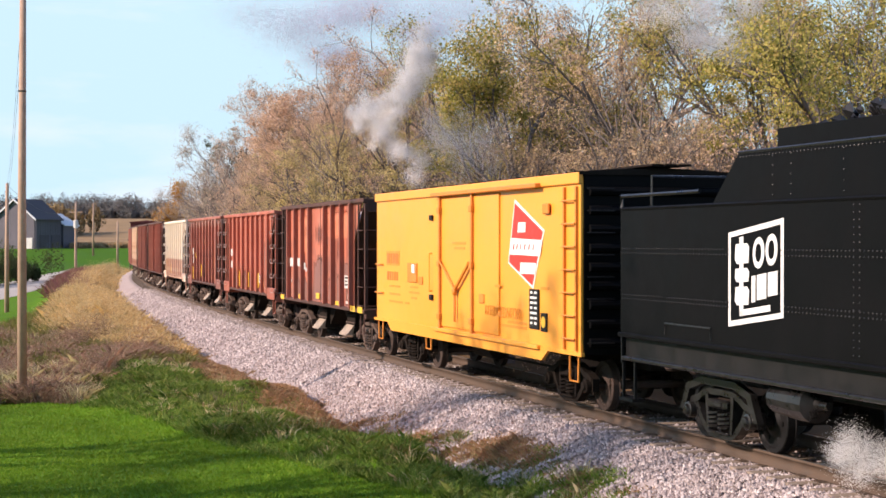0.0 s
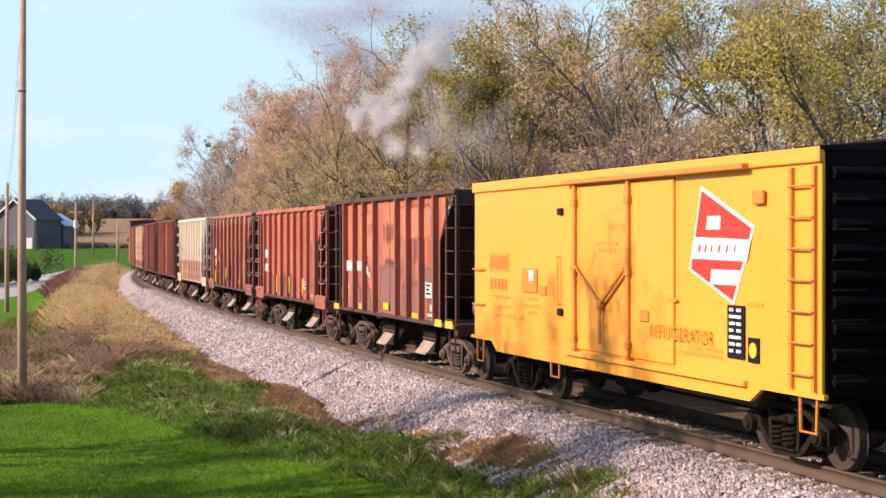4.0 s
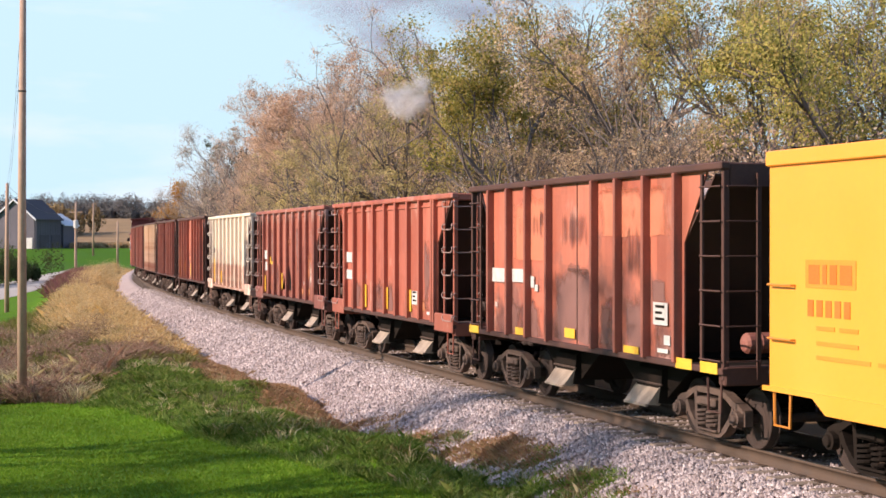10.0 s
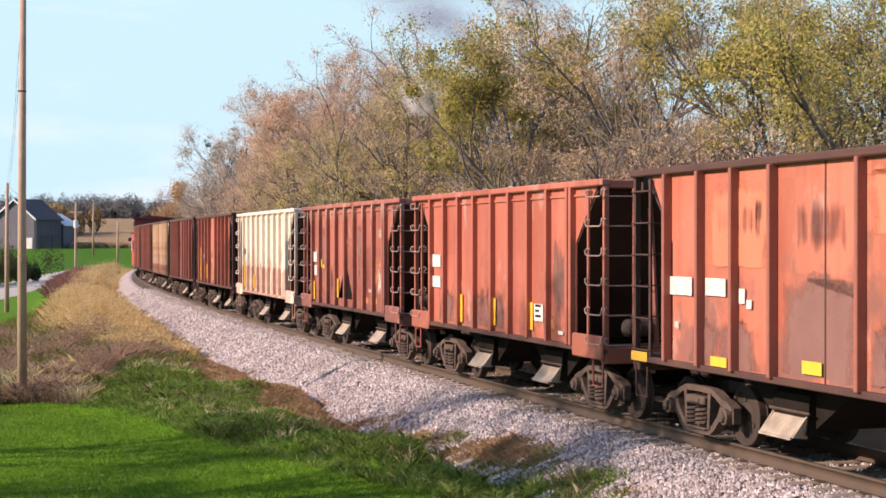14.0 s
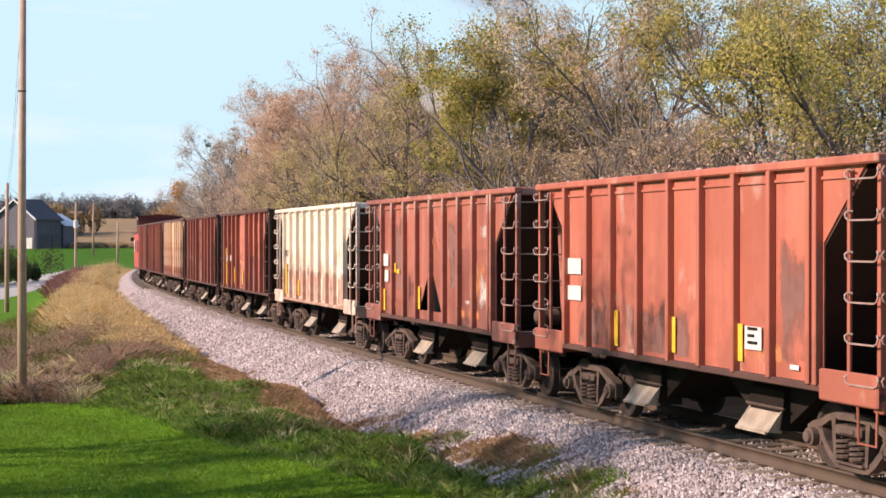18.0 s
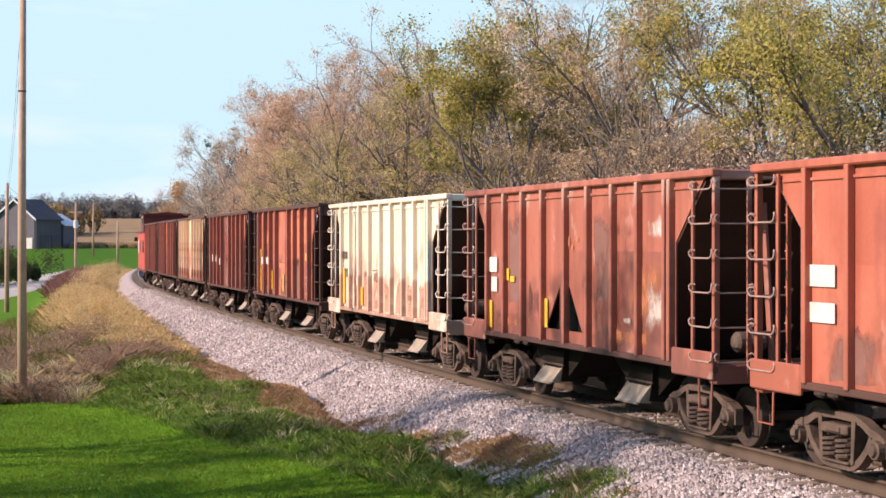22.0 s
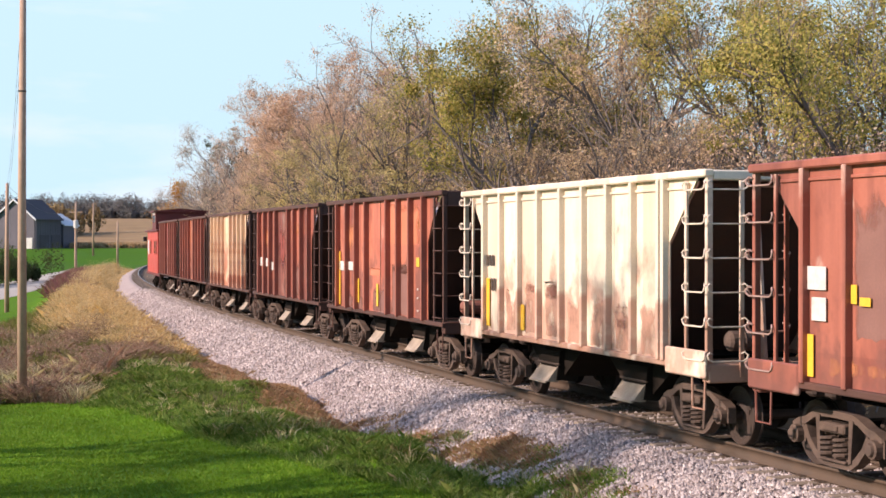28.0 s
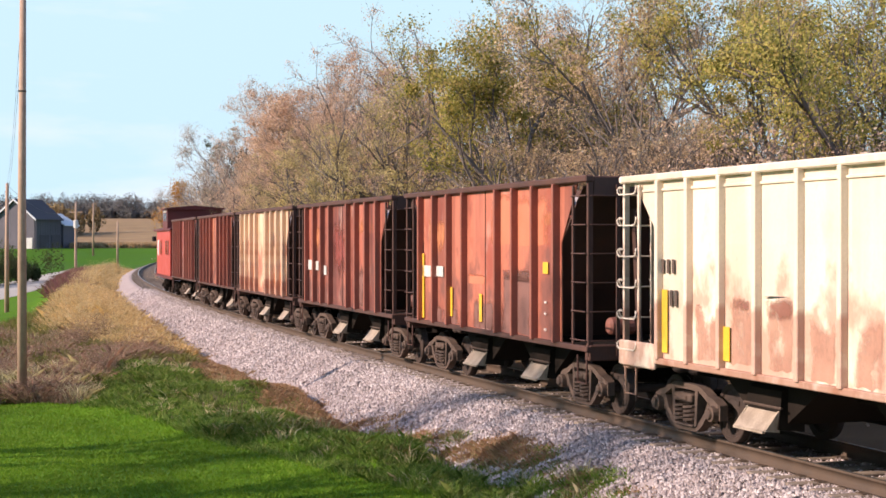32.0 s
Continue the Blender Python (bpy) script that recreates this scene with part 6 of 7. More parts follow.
def barn():
    b = thing("barn", "old grey board barn with a dark gabled roof", "barn", m=pose(-85.0, 330, 1.0, 0, 0, 69))
    part("wall", Shape().box(0, 9, -0.15, 0.15, -0.5, 6.6), M_BARN, b)
    part("wall", Shape().box(0, 9, 9.85, 10.15, -0.5, 6.6), M_BARN, b)
    for x in (0, 9):
        part("gable_wall", Shape().slab_x([(0.15, -0.5), (9.85, -0.5), (9.85, 6.6), (5, 10.4), (0.15, 6.6)], x - 0.15, x + 0.15), M_BARN, b)
    for y0, y1 in ((-0.6, 5), (10.6, 5)):
        part("roof_slope", Shape().slab_x([(y0, 6.25), (y0, 6.5), (y1, 10.8), (y1, 10.55)], -0.6, 9.3), M_ROOF, b)
        part("verge_board", Shape().slab_x([(y0, 6.1), (y0, 6.52), (y1, 10.83), (y1, 10.4)], -0.72, -0.61), M_TIN, b, "pale weathered verge board")
    for k in range(15):
        part("batten", Shape().box(0.3 + 0.6 * k, 0.38 + 0.6 * k, -0.2, -0.151, -0.4, 6.3), M_ROOF, b)
    for x in (1.2, 5.4):
        part("barn_door", Shape().box(x, x + 3.2, -0.30, -0.16, -0.2, 3.2), M_ROOF, b)
    part("sign_board", Shape().box(-0.30, -0.18, 0.6, 3.0, 0.3, 2.6), M_WHITE, b, "pale square board")
    for k in range(3):
        part("fence_post", Shape().box(2 + 4 * k, 2.2 + 4 * k, -1.6, -1.4, -0.5, 1.6), M_BARN, b)
    s = thing("shed", "grey shed with a pale sheet metal roof", "shed", m=pose(-85.0 + 9.4 * 0.358, 330 + 9.4 * 0.934, 1.0, 0, 0, 69))
    part("wall", Shape().slab_x([(-0.3, -0.5), (8, -0.5), (8, 5.4), (4, 7.6), (-0.3, 5.4)], 0.2, 5.3), M_BARN, s)
    for y0, y1 in ((-0.8, 4), (8.8, 4)):
        part("roof_slope", Shape().slab_x([(y0, 5.1), (y0, 5.3), (y1, 7.9), (y1, 7.7)], 0.0, 5.6), M_TIN, s)


barn()

# ---------------------------------------------------------------- grass, weeds and corn
G_LAWN = leafy("lawn_blades", [(0.10, 0.22, 0.008), (0.13, 0.26, 0.012), (0.17, 0.30, 0.02), (0.11, 0.24, 0.01), (0.21, 0.29, 0.035)], 0.3, (0.6, 1.0), 0.5)
G_TALL = leafy("tall_green_grass", [(0.085, 0.18, 0.022), (0.13, 0.255, 0.035), (0.22, 0.33, 0.06), (0.34, 0.40, 0.12)], 0.35, (0.55, 1.0), 0.9)
G_PALE = leafy("pale_dry_stems", [(0.62, 0.52, 0.30), (0.70, 0.60, 0.38), (0.46, 0.44, 0.20), (0.55, 0.42, 0.24)], 0.35, (0.8, 1.0), 0.9)
G_BROWN = leafy("dead_brown_weeds", [(0.36, 0.21, 0.15), (0.48, 0.30, 0.21), (0.24, 0.14, 0.10), (0.54, 0.40, 0.28), (0.24, 0.20, 0.10)], 0.35, (0.5, 1.0), 0.9)
G_GOLD = leafy("golden_dry_grass", [(0.86, 0.58, 0.22), (0.93, 0.70, 0.34), (0.62, 0.38, 0.15), (0.95, 0.80, 0.48), (0.44, 0.27, 0.12), (0.80, 0.58, 0.24)], 0.42, (0.62, 1.0), 1.3)
G_PURPLE = leafy("burgundy_leaves", [(0.24, 0.08, 0.10), (0.32, 0.14, 0.14), (0.20, 0.10, 0.07), (0.30, 0.20, 0.13)], 0.3)
G_CORN = leafy("dry_corn_blades", [(0.50, 0.33, 0.18), (0.60, 0.42, 0.25), (0.40, 0.26, 0.14)], 0.3)


def blades(name, x, y, h, w, mat, label, cat, lean=0.35, seed=1):
    """Slender bent blades that stand on the ground at x, y."""
    g = np.random.default_rng(seed)
    n = len(x)
    z = surface_z(x, y) - 0.02
    a = g.random(n) * 6.283
    tilt = np.abs(g.normal(0, lean, n))
    up = np.stack([np.cos(a) * np.sin(tilt), np.sin(a) * np.sin(tilt), np.cos(tilt)], -1)
    b = g.random(n) * 6.283
    sd = np.stack([np.cos(b), np.sin(b), np.zeros(n)], -1) * (w * (0.6 + 0.8 * g.random(n)))[:, None]
    p = np.stack([x, y, z], -1)
    H = h[:, None]
    mid = p + up * H * 0.5
    tip = p + up * H * np.array([1.15, 1.15, 0.95]) + np.stack([np.cos(a), np.sin(a), np.zeros(n)], -1) * H * 0.12
    V = np.stack([p - sd * 0.6, p + sd * 0.6, mid + sd, tip, mid - sd], 1)
    F = np.arange(n * 5).reshape(n, 5)
    me = quick_mesh(name, V.reshape(-1, 3), F)
    me.materials.append(mat)
    return tagged(new(name, me), label, cat, kind="stuff")


def tufts(name, cx, cy, per, h, spread, w, mat, label, cat="grass", seed=1, droop=0.75):
    """Tufts of arching blades that lean out from the middle of each tuft."""
    g = np.random.default_rng(seed)
    n = len(cx)
    k = np.repeat(np.arange(n), per)
    m = len(k)
    a = g.random(m) * 6.283
    r = np.sqrt(g.random(m)) * spread[k]
    x, y = cx[k] + np.cos(a) * r, cy[k] + np.sin(a) * r
    z = surface_z(x, y) - 0.02
    a = a + g.normal(0, 1.3, m)
    tilt = (0.12 + 0.75 * r / np.maximum(spread[k], 1e-3)) * droop + np.abs(g.normal(0, 0.18, m))
    H = (h[k] * (0.55 + 0.6 * g.random(m)))[:, None]
    flat = np.stack([np.cos(a), np.sin(a), np.zeros(m)], -1)
    up = np.array([0, 0, 1.0])
    ct, st = np.cos(tilt)[:, None], np.sin(tilt)[:, None]
    p = np.stack([x, y, z], -1)
    b = g.random(m) * 6.283
    sd = np.stack([np.cos(b), np.sin(b), np.zeros(m)], -1) * (w * (0.6 + 0.8 * g.random(m)))[:, None]
    mid = p + (up * ct + flat * st * 0.6) * H * 0.55
    tip = mid + (up * ct * 0.45 + flat * (0.35 + st * 0.6)) * H * 0.55
    V = np.stack([p - sd * 0.7, p + sd * 0.7, mid + sd, tip, mid - sd], 1)
    me = quick_mesh(name, V.reshape(-1, 3), np.arange(m * 5).reshape(m, 5))
    me.materials.append(mat)
    return tagged(new(name, me), label, cat, kind="stuff")


def seed_heads(name, x, y, h, per, size, mat, label, seed):
    """Small dry leaves and seed heads round the upper half of tufts of height h."""
    q = np.random.default_rng(seed)
    k = np.repeat(np.arange(len(x)), per)
    c = np.stack([x[k] + q.normal(0, 0.16, len(k)), y[k] + q.normal(0, 0.16, len(k)), np.zeros(len(k))], -1)
    c[:, 2] = surface_z(c[:, 0], c[:, 1]) + h[k] * (0.25 + 0.75 * q.random(len(k)))
    me = leaf_mesh(name, c, size, q)
    me.materials.append(mat)
    return tagged(new(name, me), label, "weeds", kind="stuff")


def toe(s):
    """Where the stones end and the weeds begin."""
    return np.interp(-s, [8, 10.5, 12, 15, 19, 24, 30, 40, 55, 70, 80, 100, 150], [2.9, 2.45, 2.15, 2.2, 2.45, 2.85, 3.2, 3.35, 3.35, 3.15, 3.0, 2.7, 2.5])


def clumped(n, x0, x1, y0, y1, clumps, sigma, g):
    """Points in uneven clumps over a stretch of the plan."""
    cx, cy = x0 + (x1 - x0) * g.random(clumps), y0 + (y1 - y0) * g.random(clumps)
    k = g.integers(0, clumps, n)
    return cx[k] + g.normal(0, sigma, n), cy[k] + g.normal(0, sigma, n)


G_RUST = leafy("rusty_weed_stalks", [(0.47, 0.27, 0.15), (0.55, 0.34, 0.19), (0.37, 0.20, 0.12), (0.48, 0.33, 0.20), (0.36, 0.30, 0.13)], 0.3)
G_OLIVE = leafy("olive_weed_leaves", [(0.14, 0.17, 0.03), (0.22, 0.22, 0.06), (0.28, 0.22, 0.10)], 0.3)


def build_grass():
    g = np.random.default_rng(3)
    # mown lawn
    n = 190000
    y = 21 + 17.5 * g.random(n)
    x = y * (-0.30 + 0.45 * g.random(n))
    s, off = line_coords(x, y)
    k = (off > 3.6) & (y < mown_edge(x) + 0.5)
    x, y = x[k], y[k]
    blades("lawn_grass", x, y, 0.03 + 0.05 * g.random(len(x)), np.full(len(x), 0.008), G_LAWN, "short bright green mown grass", "grass", 0.5, 5)
    # unmown green grass between the lawn and the ballast: low carpet and arching tufts, lowest towards the stones
    def hump(x, y):
        return 0.5 + 0.5 * np.sin(x * 1.15 + 0.6 * y + 1.2 * np.sin(0.5 * y)) * np.cos(0.75 * y - 0.5 * x)

    def mound(n, seed, low):
        q = np.random.default_rng(seed)
        y = 19 + 26 * q.random(n)
        x = y * (-0.24 + 0.36 * q.random(n))
        s, off = line_coords(x, y)
        edge = toe(s) + np.interp(-s, [10, 20, 26, 45], [-0.12, 0.12, 0.9, 1.0]) + 0.2 * np.sin(1.7 * s)
        k = (off > edge) & (y > mown_edge(x) - low) & (x > -8.9 - 0.10 * (y - 38)) & (off < 8.5)
        return x[k], y[k], (off - edge)[k]

    x, y, e = mound(190000, 71, 0.3)
    blades("tall_grass", x, y, (0.05 + 0.10 * g.random(len(x))) * (0.6 + 0.6 * smooth01(e, 0, 2.0) + 0.5 * smooth01(x, -1.0, 1.2)), np.full(len(x), 0.008), G_TALL, "long unmown green grass", "grass", 0.9, 6)
    x, y, e = mound(3600, 72, -0.1)
    h = (0.10 + 0.24 * hump(x, y) * (0.5 + g.random(len(x)))) * (0.55 + 0.55 * smooth01(e, 0.1, 1.8) + 0.45 * smooth01(x, -1.0, 1.2))
    tufts("grass_tufts", x, y, 70, h, 0.10 + 0.5 * h, 0.005, G_TALL, "arching tufts of unmown green grass", "grass", 73, 0.95)
    x, y, e = mound(420, 74, -0.3)
    h = 0.16 + 0.26 * g.random(len(x))
    tufts("pale_grass_tufts", x, y, 26, h, 0.5 * h, 0.006, G_PALE, "dry pale stems among the green grass", "grass", 75, 0.8)
    x, y, e = mound(700, 76, -0.4)
    k = hump(x, y) > 0.55
    weed = np.random.default_rng(77)
    tufts("leafy_weeds", x[k], y[k], 60, 0.14 + 0.16 * weed.random(k.sum()), 0.2 + 0.2 * weed.random(k.sum()), 0.016, G_OLIVE, "low dull green weeds in the long grass", "weeds", 78, 1.1)
    # rusty dead grass along the foot of the ballast
    n = 9000
    s = -66 + 57 * g.random(n) ** 0.8
    band = np.interp(-s, [9, 14, 20, 26, 34, 45, 66], [0.4, 0.42, 0.55, 1.15, 1.15, 0.9, 0.6])
    off = toe(s) + 0.02 + band * (1.15 * g.random(n) ** 0.8) + 0.16 * np.sin(s * 0.9) + 0.1 * np.sin(s * 2.3)
    x, y, _ = on_line(s, off)
    h = (0.05 + 0.13 * g.random(n)) * (0.8 + 0.5 * np.sin(s * 0.31 + 0.6) ** 4) * np.interp(-s, [9, 18, 26], [0.8, 1.15, 1.0])
    tufts("rusty_grass", x, y, 42, h, 0.10 + 0.8 * h, 0.006, G_RUST, "rusty brown dead grass along the ballast", "grass", 79, 0.85)
    # dull brown thicket round the pole, with olive and green weeds in it
    def thicket(n, seed, x0, x1, y0, y1):
        q = np.random.default_rng(seed)
        x, y = x0 + (x1 - x0) * q.random(n), y0 + (y1 - y0) * q.random(n)
        s, off = line_coords(x, y)
        k = (off > toe(s) + 1.1) & (y > mown_edge(x) + 0.5) & ((y > 46.5) | (x < -8.6 - 0.10 * (y - 38)))
        return x[k], y[k], 0.5 + 0.5 * np.sin(1.1 * x[k] + 0.5 * y[k]) * np.cos(0.45 * y[k] - 0.8 * x[k] + 1), q
    x, y, f, q = thicket(4200, 81, -17, -6.2, 37, 63)
    h = 0.16 + 0.72 * f ** 1.5 * (0.5 + 0.6 * q.random(len(x)))
    tufts("dead_thicket", x, y, 60, h * 0.85, 0.10 + 0.30 * h, 0.0035, G_BROWN, "dull brown thicket of dead stalks", "weeds", 82, 0.6)
    seed_heads("thicket_leaves", x, y, h, 34, 0.022, G_BROWN, "shrivelled brown leaves in the thicket", 94)
    x, y, f, q = thicket(420, 83, -17, -6.2, 37, 56)
    k = f > 0.5
    h = 0.35 + 0.45 * q.random(k.sum())
    tufts("thicket_bushes", x[k], y[k], 240, h, 0.45 * h + 0.2, 0.012, G_BROWN, "bushy dead brown weeds", "weeds", 84, 1.0)
    x, y, f, q = thicket(1500, 85, -17, -6.0, 37, 60)
    k = f < 0.6
    h = 0.22 + 0.35 * q.random(k.sum())
    tufts("olive_weeds", x[k], y[k], 90, h, 0.6 * h + 0.1, 0.014, G_OLIVE, "dull olive weeds among the dead stalks", "weeds", 86, 1.0)
    x, y, f, q = thicket(90, 87, -14, -6.5, 37, 46)
    h = 0.4 + 0.4 * q.random(len(x))
    tufts("straw_tufts", x, y, 70, h, 0.4 * h, 0.008, G_PALE, "pale straw tufts by the pole", "grass", 88, 0.8)
    # golden grass on the bank
    q = np.random.default_rng(90)
    n = 5200
    s = -190 + 143 * q.random(n) ** 0.55
    wide = np.interp(-s, [47, 55, 65, 80, 100, 125, 190], [2.6, 4.2, 4.5, 3.9, 2.7, 2.3, 2.6])
    off = toe(s) + 0.15 + wide * q.random(n) ** 0.9 + 0.3 * np.sin(s * 0.5)
    # the tufts gather in mounds, tallest in their middle
    m = 330
    ms = -190 + 145 * q.random(m) ** 0.55
    mo = toe(ms) + 0.4 + np.interp(-ms, [47, 55, 65, 80, 100, 125, 190], [2.4, 4.0, 4.3, 3.7, 2.8, 2.6, 2.8]) * q.random(m)
    pick = q.integers(0, m, n)
    ds, do = q.normal(0, 0.38, n), q.normal(0, 0.32, n)
    loose = q.random(n) < 0.3
    s, off = np.where(loose, s, ms[pick] + ds * 1.3), np.where(loose, off, np.maximum(mo[pick] + do, toe(ms[pick]) + 0.1))
    crest = np.where(loose, 0.45, np.exp(-(ds ** 2 + do ** 2) * 2.2) * (0.6 + 0.6 * (pick % 7) / 6))
    x, y, _ = on_line(s, off)
    h = (0.18 + 0.62 * crest) * (0.8 + 0.3 * q.random(n)) * (0.75 + 0.25 * smooth01(-s, 42, 60) + 0.3 * smooth01(-s, 85, 130)) * (0.5 + 0.5 * smooth01(off - toe(s), 0.1, 0.9))
    tufts("golden_grass", x, y, 80, h * 1.1, 0.16 + 0.4 * h, 0.004, G_GOLD, "tall golden dry grass on the railway bank", "grass", 91, 0.85)
    seed_heads("grass_heads", x, y, h * 1.15, 44, 0.024, G_GOLD, "pale seed heads of the golden grass", 93)
    k = q.random(n) < 0.13
    tufts("bank_weeds", x[k], y[k], 60, h[k] * 0.8, 0.2 + 0.5 * h[k], 0.012, G_BROWN, "brown weeds among the golden grass", "weeds", 92, 0.9)
    k = (q.random(n) < 0.16) & (off > toe(s) + 0.62 * wide)
    tufts("bank_greens", x[k], y[k], 80, h[k] * 0.7 + 0.15, 0.25 + 0.4 * h[k], 0.012, G_OLIVE, "olive weeds at the back of the bank", "weeds", 95, 0.9)
    # far weeds along the road and burgundy brush
    n = 15000
    s = -150 + 56 * g.random(n)
    off = 5.3 + 2.0 * g.random(n) + 0.4 * np.sin(s)
    x, y, _ = on_line(s, off)
    k = np.sin(s * 1.3) + np.sin(off * 2.1 + s * 0.4) > -0.9
    blades("burgundy_brush", x[k], y[k], 0.25 + 0.8 * g.random(k.sum()), np.full(k.sum(), 0.035), G_PURPLE, "burgundy leaved brush at the roadside", "brush", 0.55, 11)
    # weeds on the bank; the shade over them is put into their darker colour
    x, y = clumped(46000, -30, -12, 46, 82, 300, 0.9, g)
    s, off = line_coords(x, y)
    k = (off > 7.6) & (x > np.interp(y, [46, 60, 82], [-18, -18.5, -21.0]))
    x, y = x[k], y[k]
    blades("shade_toned_weeds", x, y, 0.15 + 0.45 * g.random(len(x)), np.full(len(x), 0.016), G_OLIVE, "weeds on the bank in a dark olive that stands in for shade", "weeds", 0.6, 12)
    # corn stubble
    n = 26000
    y = 338 + 26 * g.random(n) ** 1.3
    x = y * (-0.236 + 0.11 * g.random(n))
    blades("corn_field", x, y, 0.7 + 0.8 * g.random(n), np.full(n, 0.10), G_CORN, "field of ripe brown corn", "corn", 0.3, 13)


build_grass()

# ---------------------------------------------------------------- woods on the skyline
# distance haze is painted into these leaf tones, greyed and lightened
LEAF_FAR = leafy("hazed_far_leaves", [(0.16, 0.16, 0.16), (0.21, 0.185, 0.17), (0.13, 0.15, 0.15), (0.25, 0.19, 0.15)], 0.2)
LEAF_FARGOLD = leafy("far_golden_leaves", [(0.28, 0.19, 0.09), (0.22, 0.15, 0.08), (0.34, 0.23, 0.08)], 0.2)


def far_wood(name, mat, x0, x1, y0, y1, count, h0, h1, size, label, seed):
    g = np.random.default_rng(seed)
    pts = []
    for k in range(count):
        x, y = x0 + (x1 - x0) * g.random(), y0 + (y1 - y0) * g.random()
        h = h0 + (h1 - h0) * g.random()
        n = 1000
        c = g.normal(0, 1, (n, 3))
        c = c / np.linalg.norm(c, axis=1)[:, None] * (g.random(n) ** 0.4)[:, None]
        c = c * np.array([h * 0.42, h * 0.42, h * 0.48]) * (1 + 0.25 * np.sin(c[:, :1] * 5 + k))
        pts.append(c + np.array([x, y, float(ground_z(x, y)) + h * 0.5]))
    me = leaf_mesh(name, np.concatenate(pts), size, g)
    me.materials.append(mat)
    return tagged(new(name, me), label, "woods", kind="stuff")


far_wood("far_woods", LEAF_FAR, -215, -80, 690, 780, 190, 5, 13, 0.30, "skyline woods with distance haze put into their grey-brown colour", 51)
far_wood("barn_trees", LEAF_FARGOLD, -115, -102, 440, 465, 13, 4, 9.5, 0.34, "golden brown trees behind the barn", 52)
far_wood("hedgerow", LEAF_FAR, -136, -112, 632, 650, 26, 2.0, 4.5, 0.3, "dark hedgerow beyond the corn", 53)
far_wood("roadside_shrubs", LEAF_DARK, -46, -41.5, 142, 168, 22, 1.8, 4.6, 0.10, "dark shrubs beside the road", 54)

# ---------------------------------------------------------------- steam and smoke, as drifting droplets
M_STEAM = leafy("steam_droplets", [(0.90, 0.89, 0.88), (0.93, 0.92, 0.91), (0.85, 0.84, 0.84)], 0.55)
M_SMOKE = leafy("smoke_specks", [(0.68, 0.65, 0.78), (0.74, 0.71, 0.82), (0.62, 0.60, 0.72)], 0.5)
PUFFS = []


def puff(name, mat, centre, size, count, fleck, drift, seed, label, start=0.0):
    """A loose cloud of droplets; drift: metres it has moved by 4, 10 and 32 s."""
    g = np.random.default_rng(seed)
    lobes = g.normal(0, 0.55, (7, 3))
    c = (lobes[g.integers(0, 7, count)] + g.normal(0, 0.42, (count, 3))) * np.array(size)
    me = leaf_mesh(name, c, fleck, g)
    me.materials.append(mat)
    ob = tagged(new(name, me), label, "steam" if mat == M_STEAM else "smoke", "puffs of steam" if mat == M_STEAM else "drifting smoke")
    ob.matrix_basis = pose(*centre)
    PUFFS.append((ob, Vector(centre), [Vector(v) for v in drift]))
    return ob


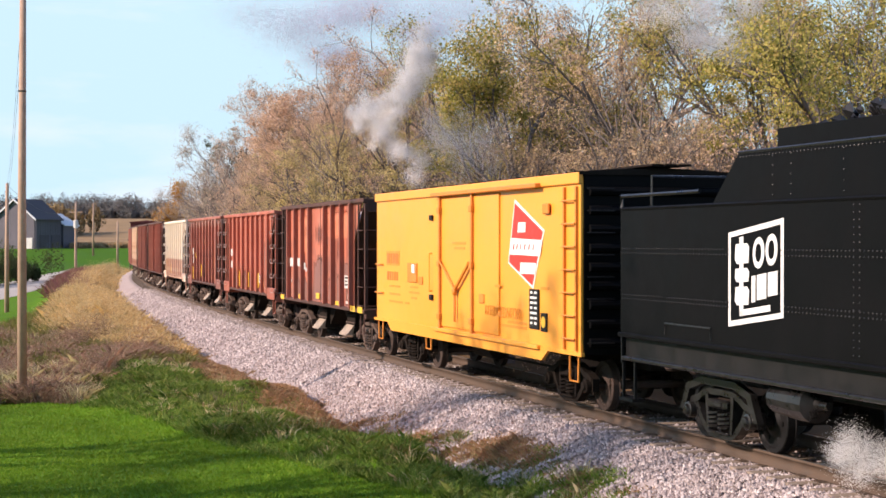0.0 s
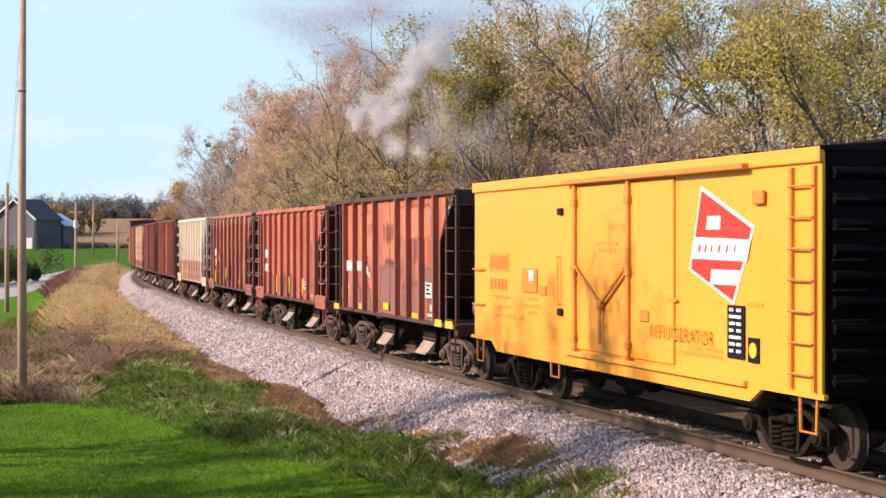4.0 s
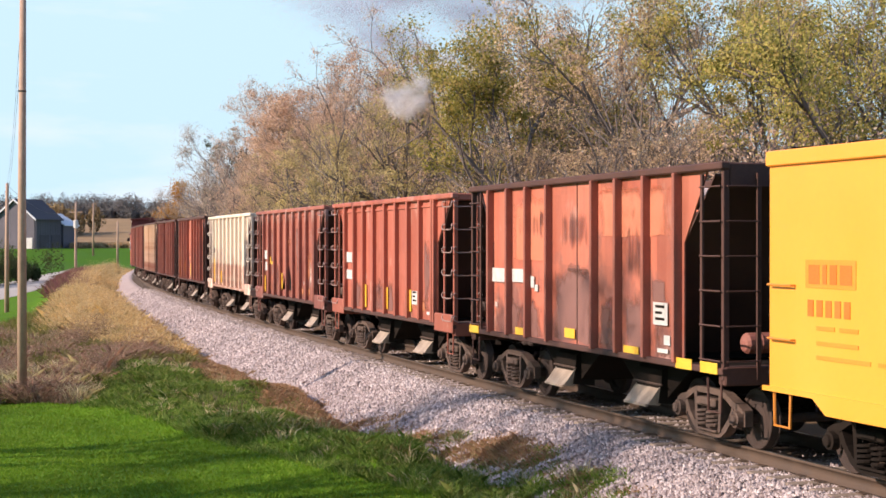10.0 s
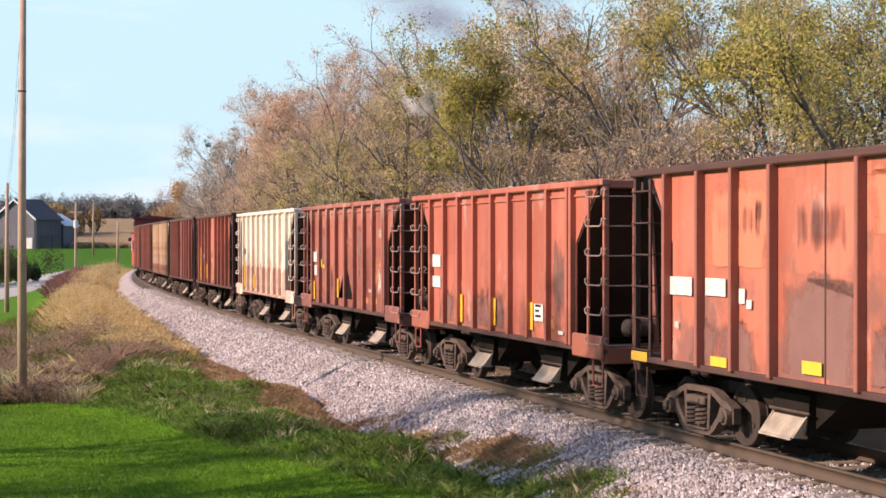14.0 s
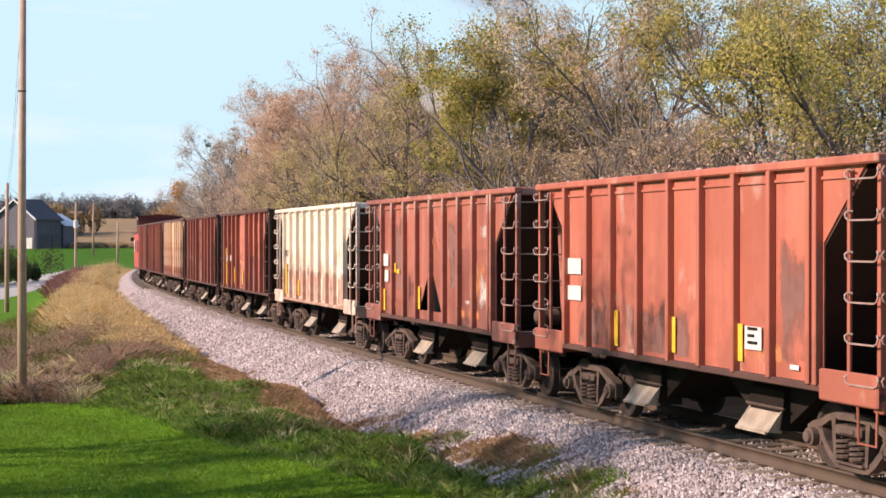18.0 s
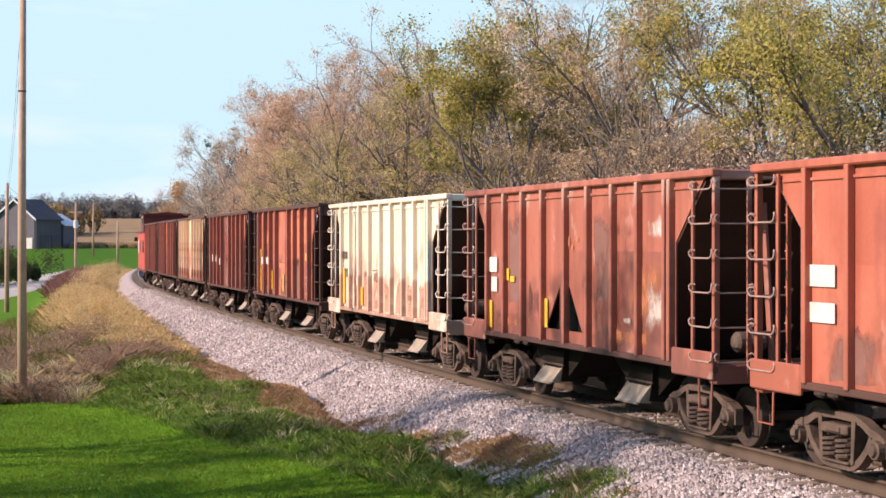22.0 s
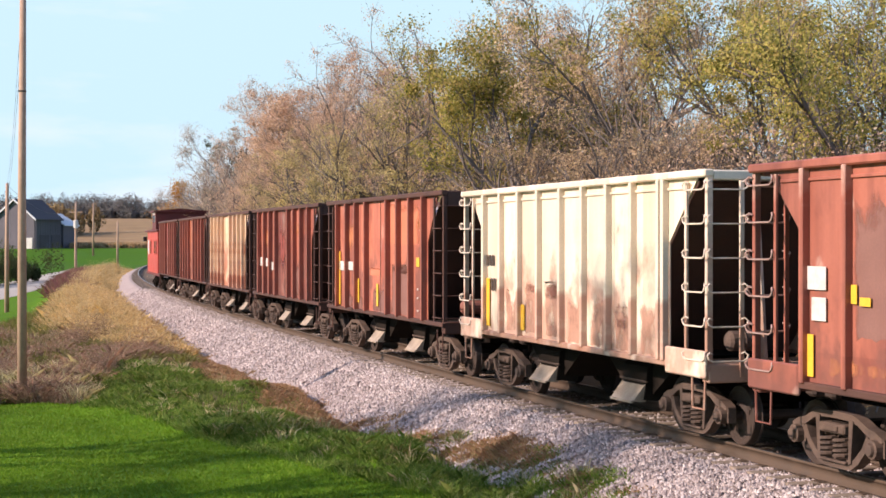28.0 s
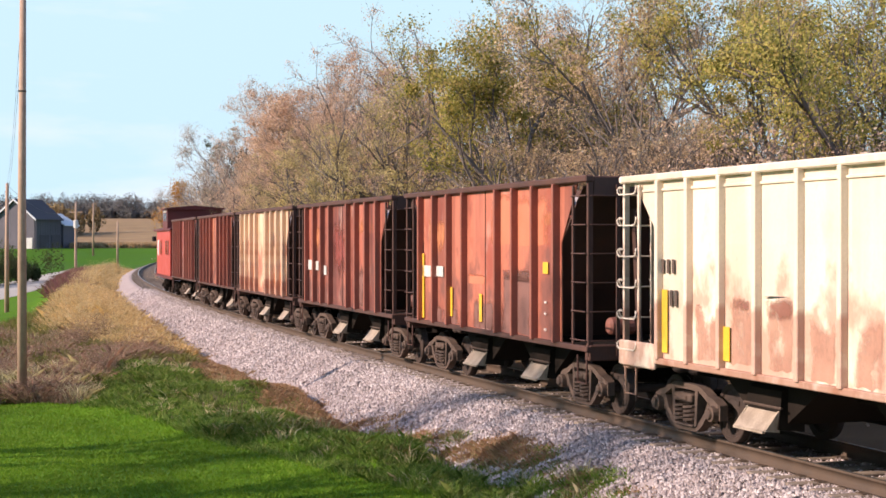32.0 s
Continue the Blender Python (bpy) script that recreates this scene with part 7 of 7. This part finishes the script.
def build_steam():
    g = random.Random(15)
    lab = "soft white steam puff drifting before the trees"
    # the plume over the hoppers, bright at first and soon scattered
    path = ((640, 205, 0.26), (662, 196, 0.30), (735, 110, 0.36), (690, 188, 0.32), (742, 84, 0.36), (715, 165, 0.32), (728, 138, 0.34), (672, 235, 0.28), (700, 262, 0.30), (740, 288, 0.36), (800, 262, 0.55), (855, 250, 0.6), (770, 225, 0.5))
    for k, (px, py, sz) in enumerate(path):
        d = 45.0 + g.uniform(-0.6, 0.6)
        c = ((px - 784) / 2800 * d, d, 2.86 - (py - 427) / 2800 * d)
        stay = k in (1, 3)
        away = [(0.1, 0.3, 0.1), (0.6, 2.5, 0.5), (3.0, 16.0, 2.0)] if stay else [(g.uniform(-0.2, 0.5), g.uniform(1, 3), g.uniform(0.1, 0.8)), (g.uniform(0.5, 2.5), g.uniform(14, 26), g.uniform(1.0, 3.2)), (6.0, 60.0, 9.0)]
        puff("steam_puff", M_STEAM, c, (sz, sz * 0.7, sz), 22000 if k < 7 else 11000, 0.0085, away, 200 + k, lab)
    # steam high before the wood
    for k, (px, py) in enumerate(((1185, 20), (1235, 55), (1285, 85), (1300, 30), (1240, 5))):
        d = 38.0
        c = ((px - 784) / 2800 * d, d, 2.86 - (py - 427) / 2800 * d)
        puff("steam_puff", M_STEAM, c, (0.50, 0.4, 0.42), 14000, 0.0085, [(0.6, 1.5, 1.6), (3, 8, 7), (10, 30, 22)], 230 + k, "thin white steam drifting before the wood")
    # smoke across the sky
    for k, (px, py, w) in enumerate(((560, 40, 6.5), (650, 25, 6.5), (740, 60, 6.0), (830, 10, 8.0), (600, 90, 5.0))):
        d = 190.0
        c = ((px - 784) / 2800 * d, d, 2.86 - (py - 427) / 2800 * d)
        puff("smoke_drift", M_SMOKE, c, (w, 3.0, 2.6), 95000, 0.026, [(1.6, 0, 0.4), (6.0, 0, 2.4), (38.0, 0, 16.0)], 250 + k, "thin grey engine smoke drifting in the sky")


build_steam()


def tender_steam():
    """Steam from under the tender, which trails behind it."""
    for k, (x, y, z) in enumerate(((0.35, -1.2, 0.30), (0.75, -1.2, 0.42), (1.2, -1.2, 0.28), (1.6, -1.1, 0.30))):
        ob = puff("steam_puff", M_STEAM, (0, 0, 0), (0.26, 0.2, 0.20), 9000, 0.006, [(0, 0, 0)] * 3, 270 + k, "white steam blowing out under the tender")
        PUFFS.pop()
        TRAIL.append((ob, -8.7 + x, y, z))


TRAIL = []
tender_steam()

# ---------------------------------------------------------------- movement
RUN_T = [0.0, 0.5, 1.0, 9.0, 20.0, 25.0, 32.0]
RUN_S = [0.0, 0.72, 1.62, 16.99, 38.08, 47.72, 61.28]


def run(t):
    return float(np.interp(t, RUN_T, RUN_S))


def motions():
    for car, s0 in CARS:
        walk(car, [(k * 0.5, car_pose(s0 + run(k * 0.5))) for k in range(65)])
    for w, x in WHEELS:
        walk(w, [(k * 0.25, Matrix.Translation((x, 0, WHEEL_R)) @ Matrix.Rotation(run(k * 0.25) / WHEEL_R, 4, "Y")) for k in range(129)])

    for ob, c, (a, b, e) in PUFFS:
        walk(ob, [(0.0, Matrix.Translation(c)), (4.0, Matrix.Translation(c + a)), (10.0, Matrix.Translation(c + b)), (20.0, Matrix.Translation(c + b.lerp(e, 0.5))), (32.0, Matrix.Translation(c + e))])
    for ob, s0, y, z in TRAIL:
        walk(ob, [(k * 1.0, car_pose(s0 + 0.55 * run(k * 1.0)) @ Matrix.Translation((0, y, z))) for k in range(33)])


motions()
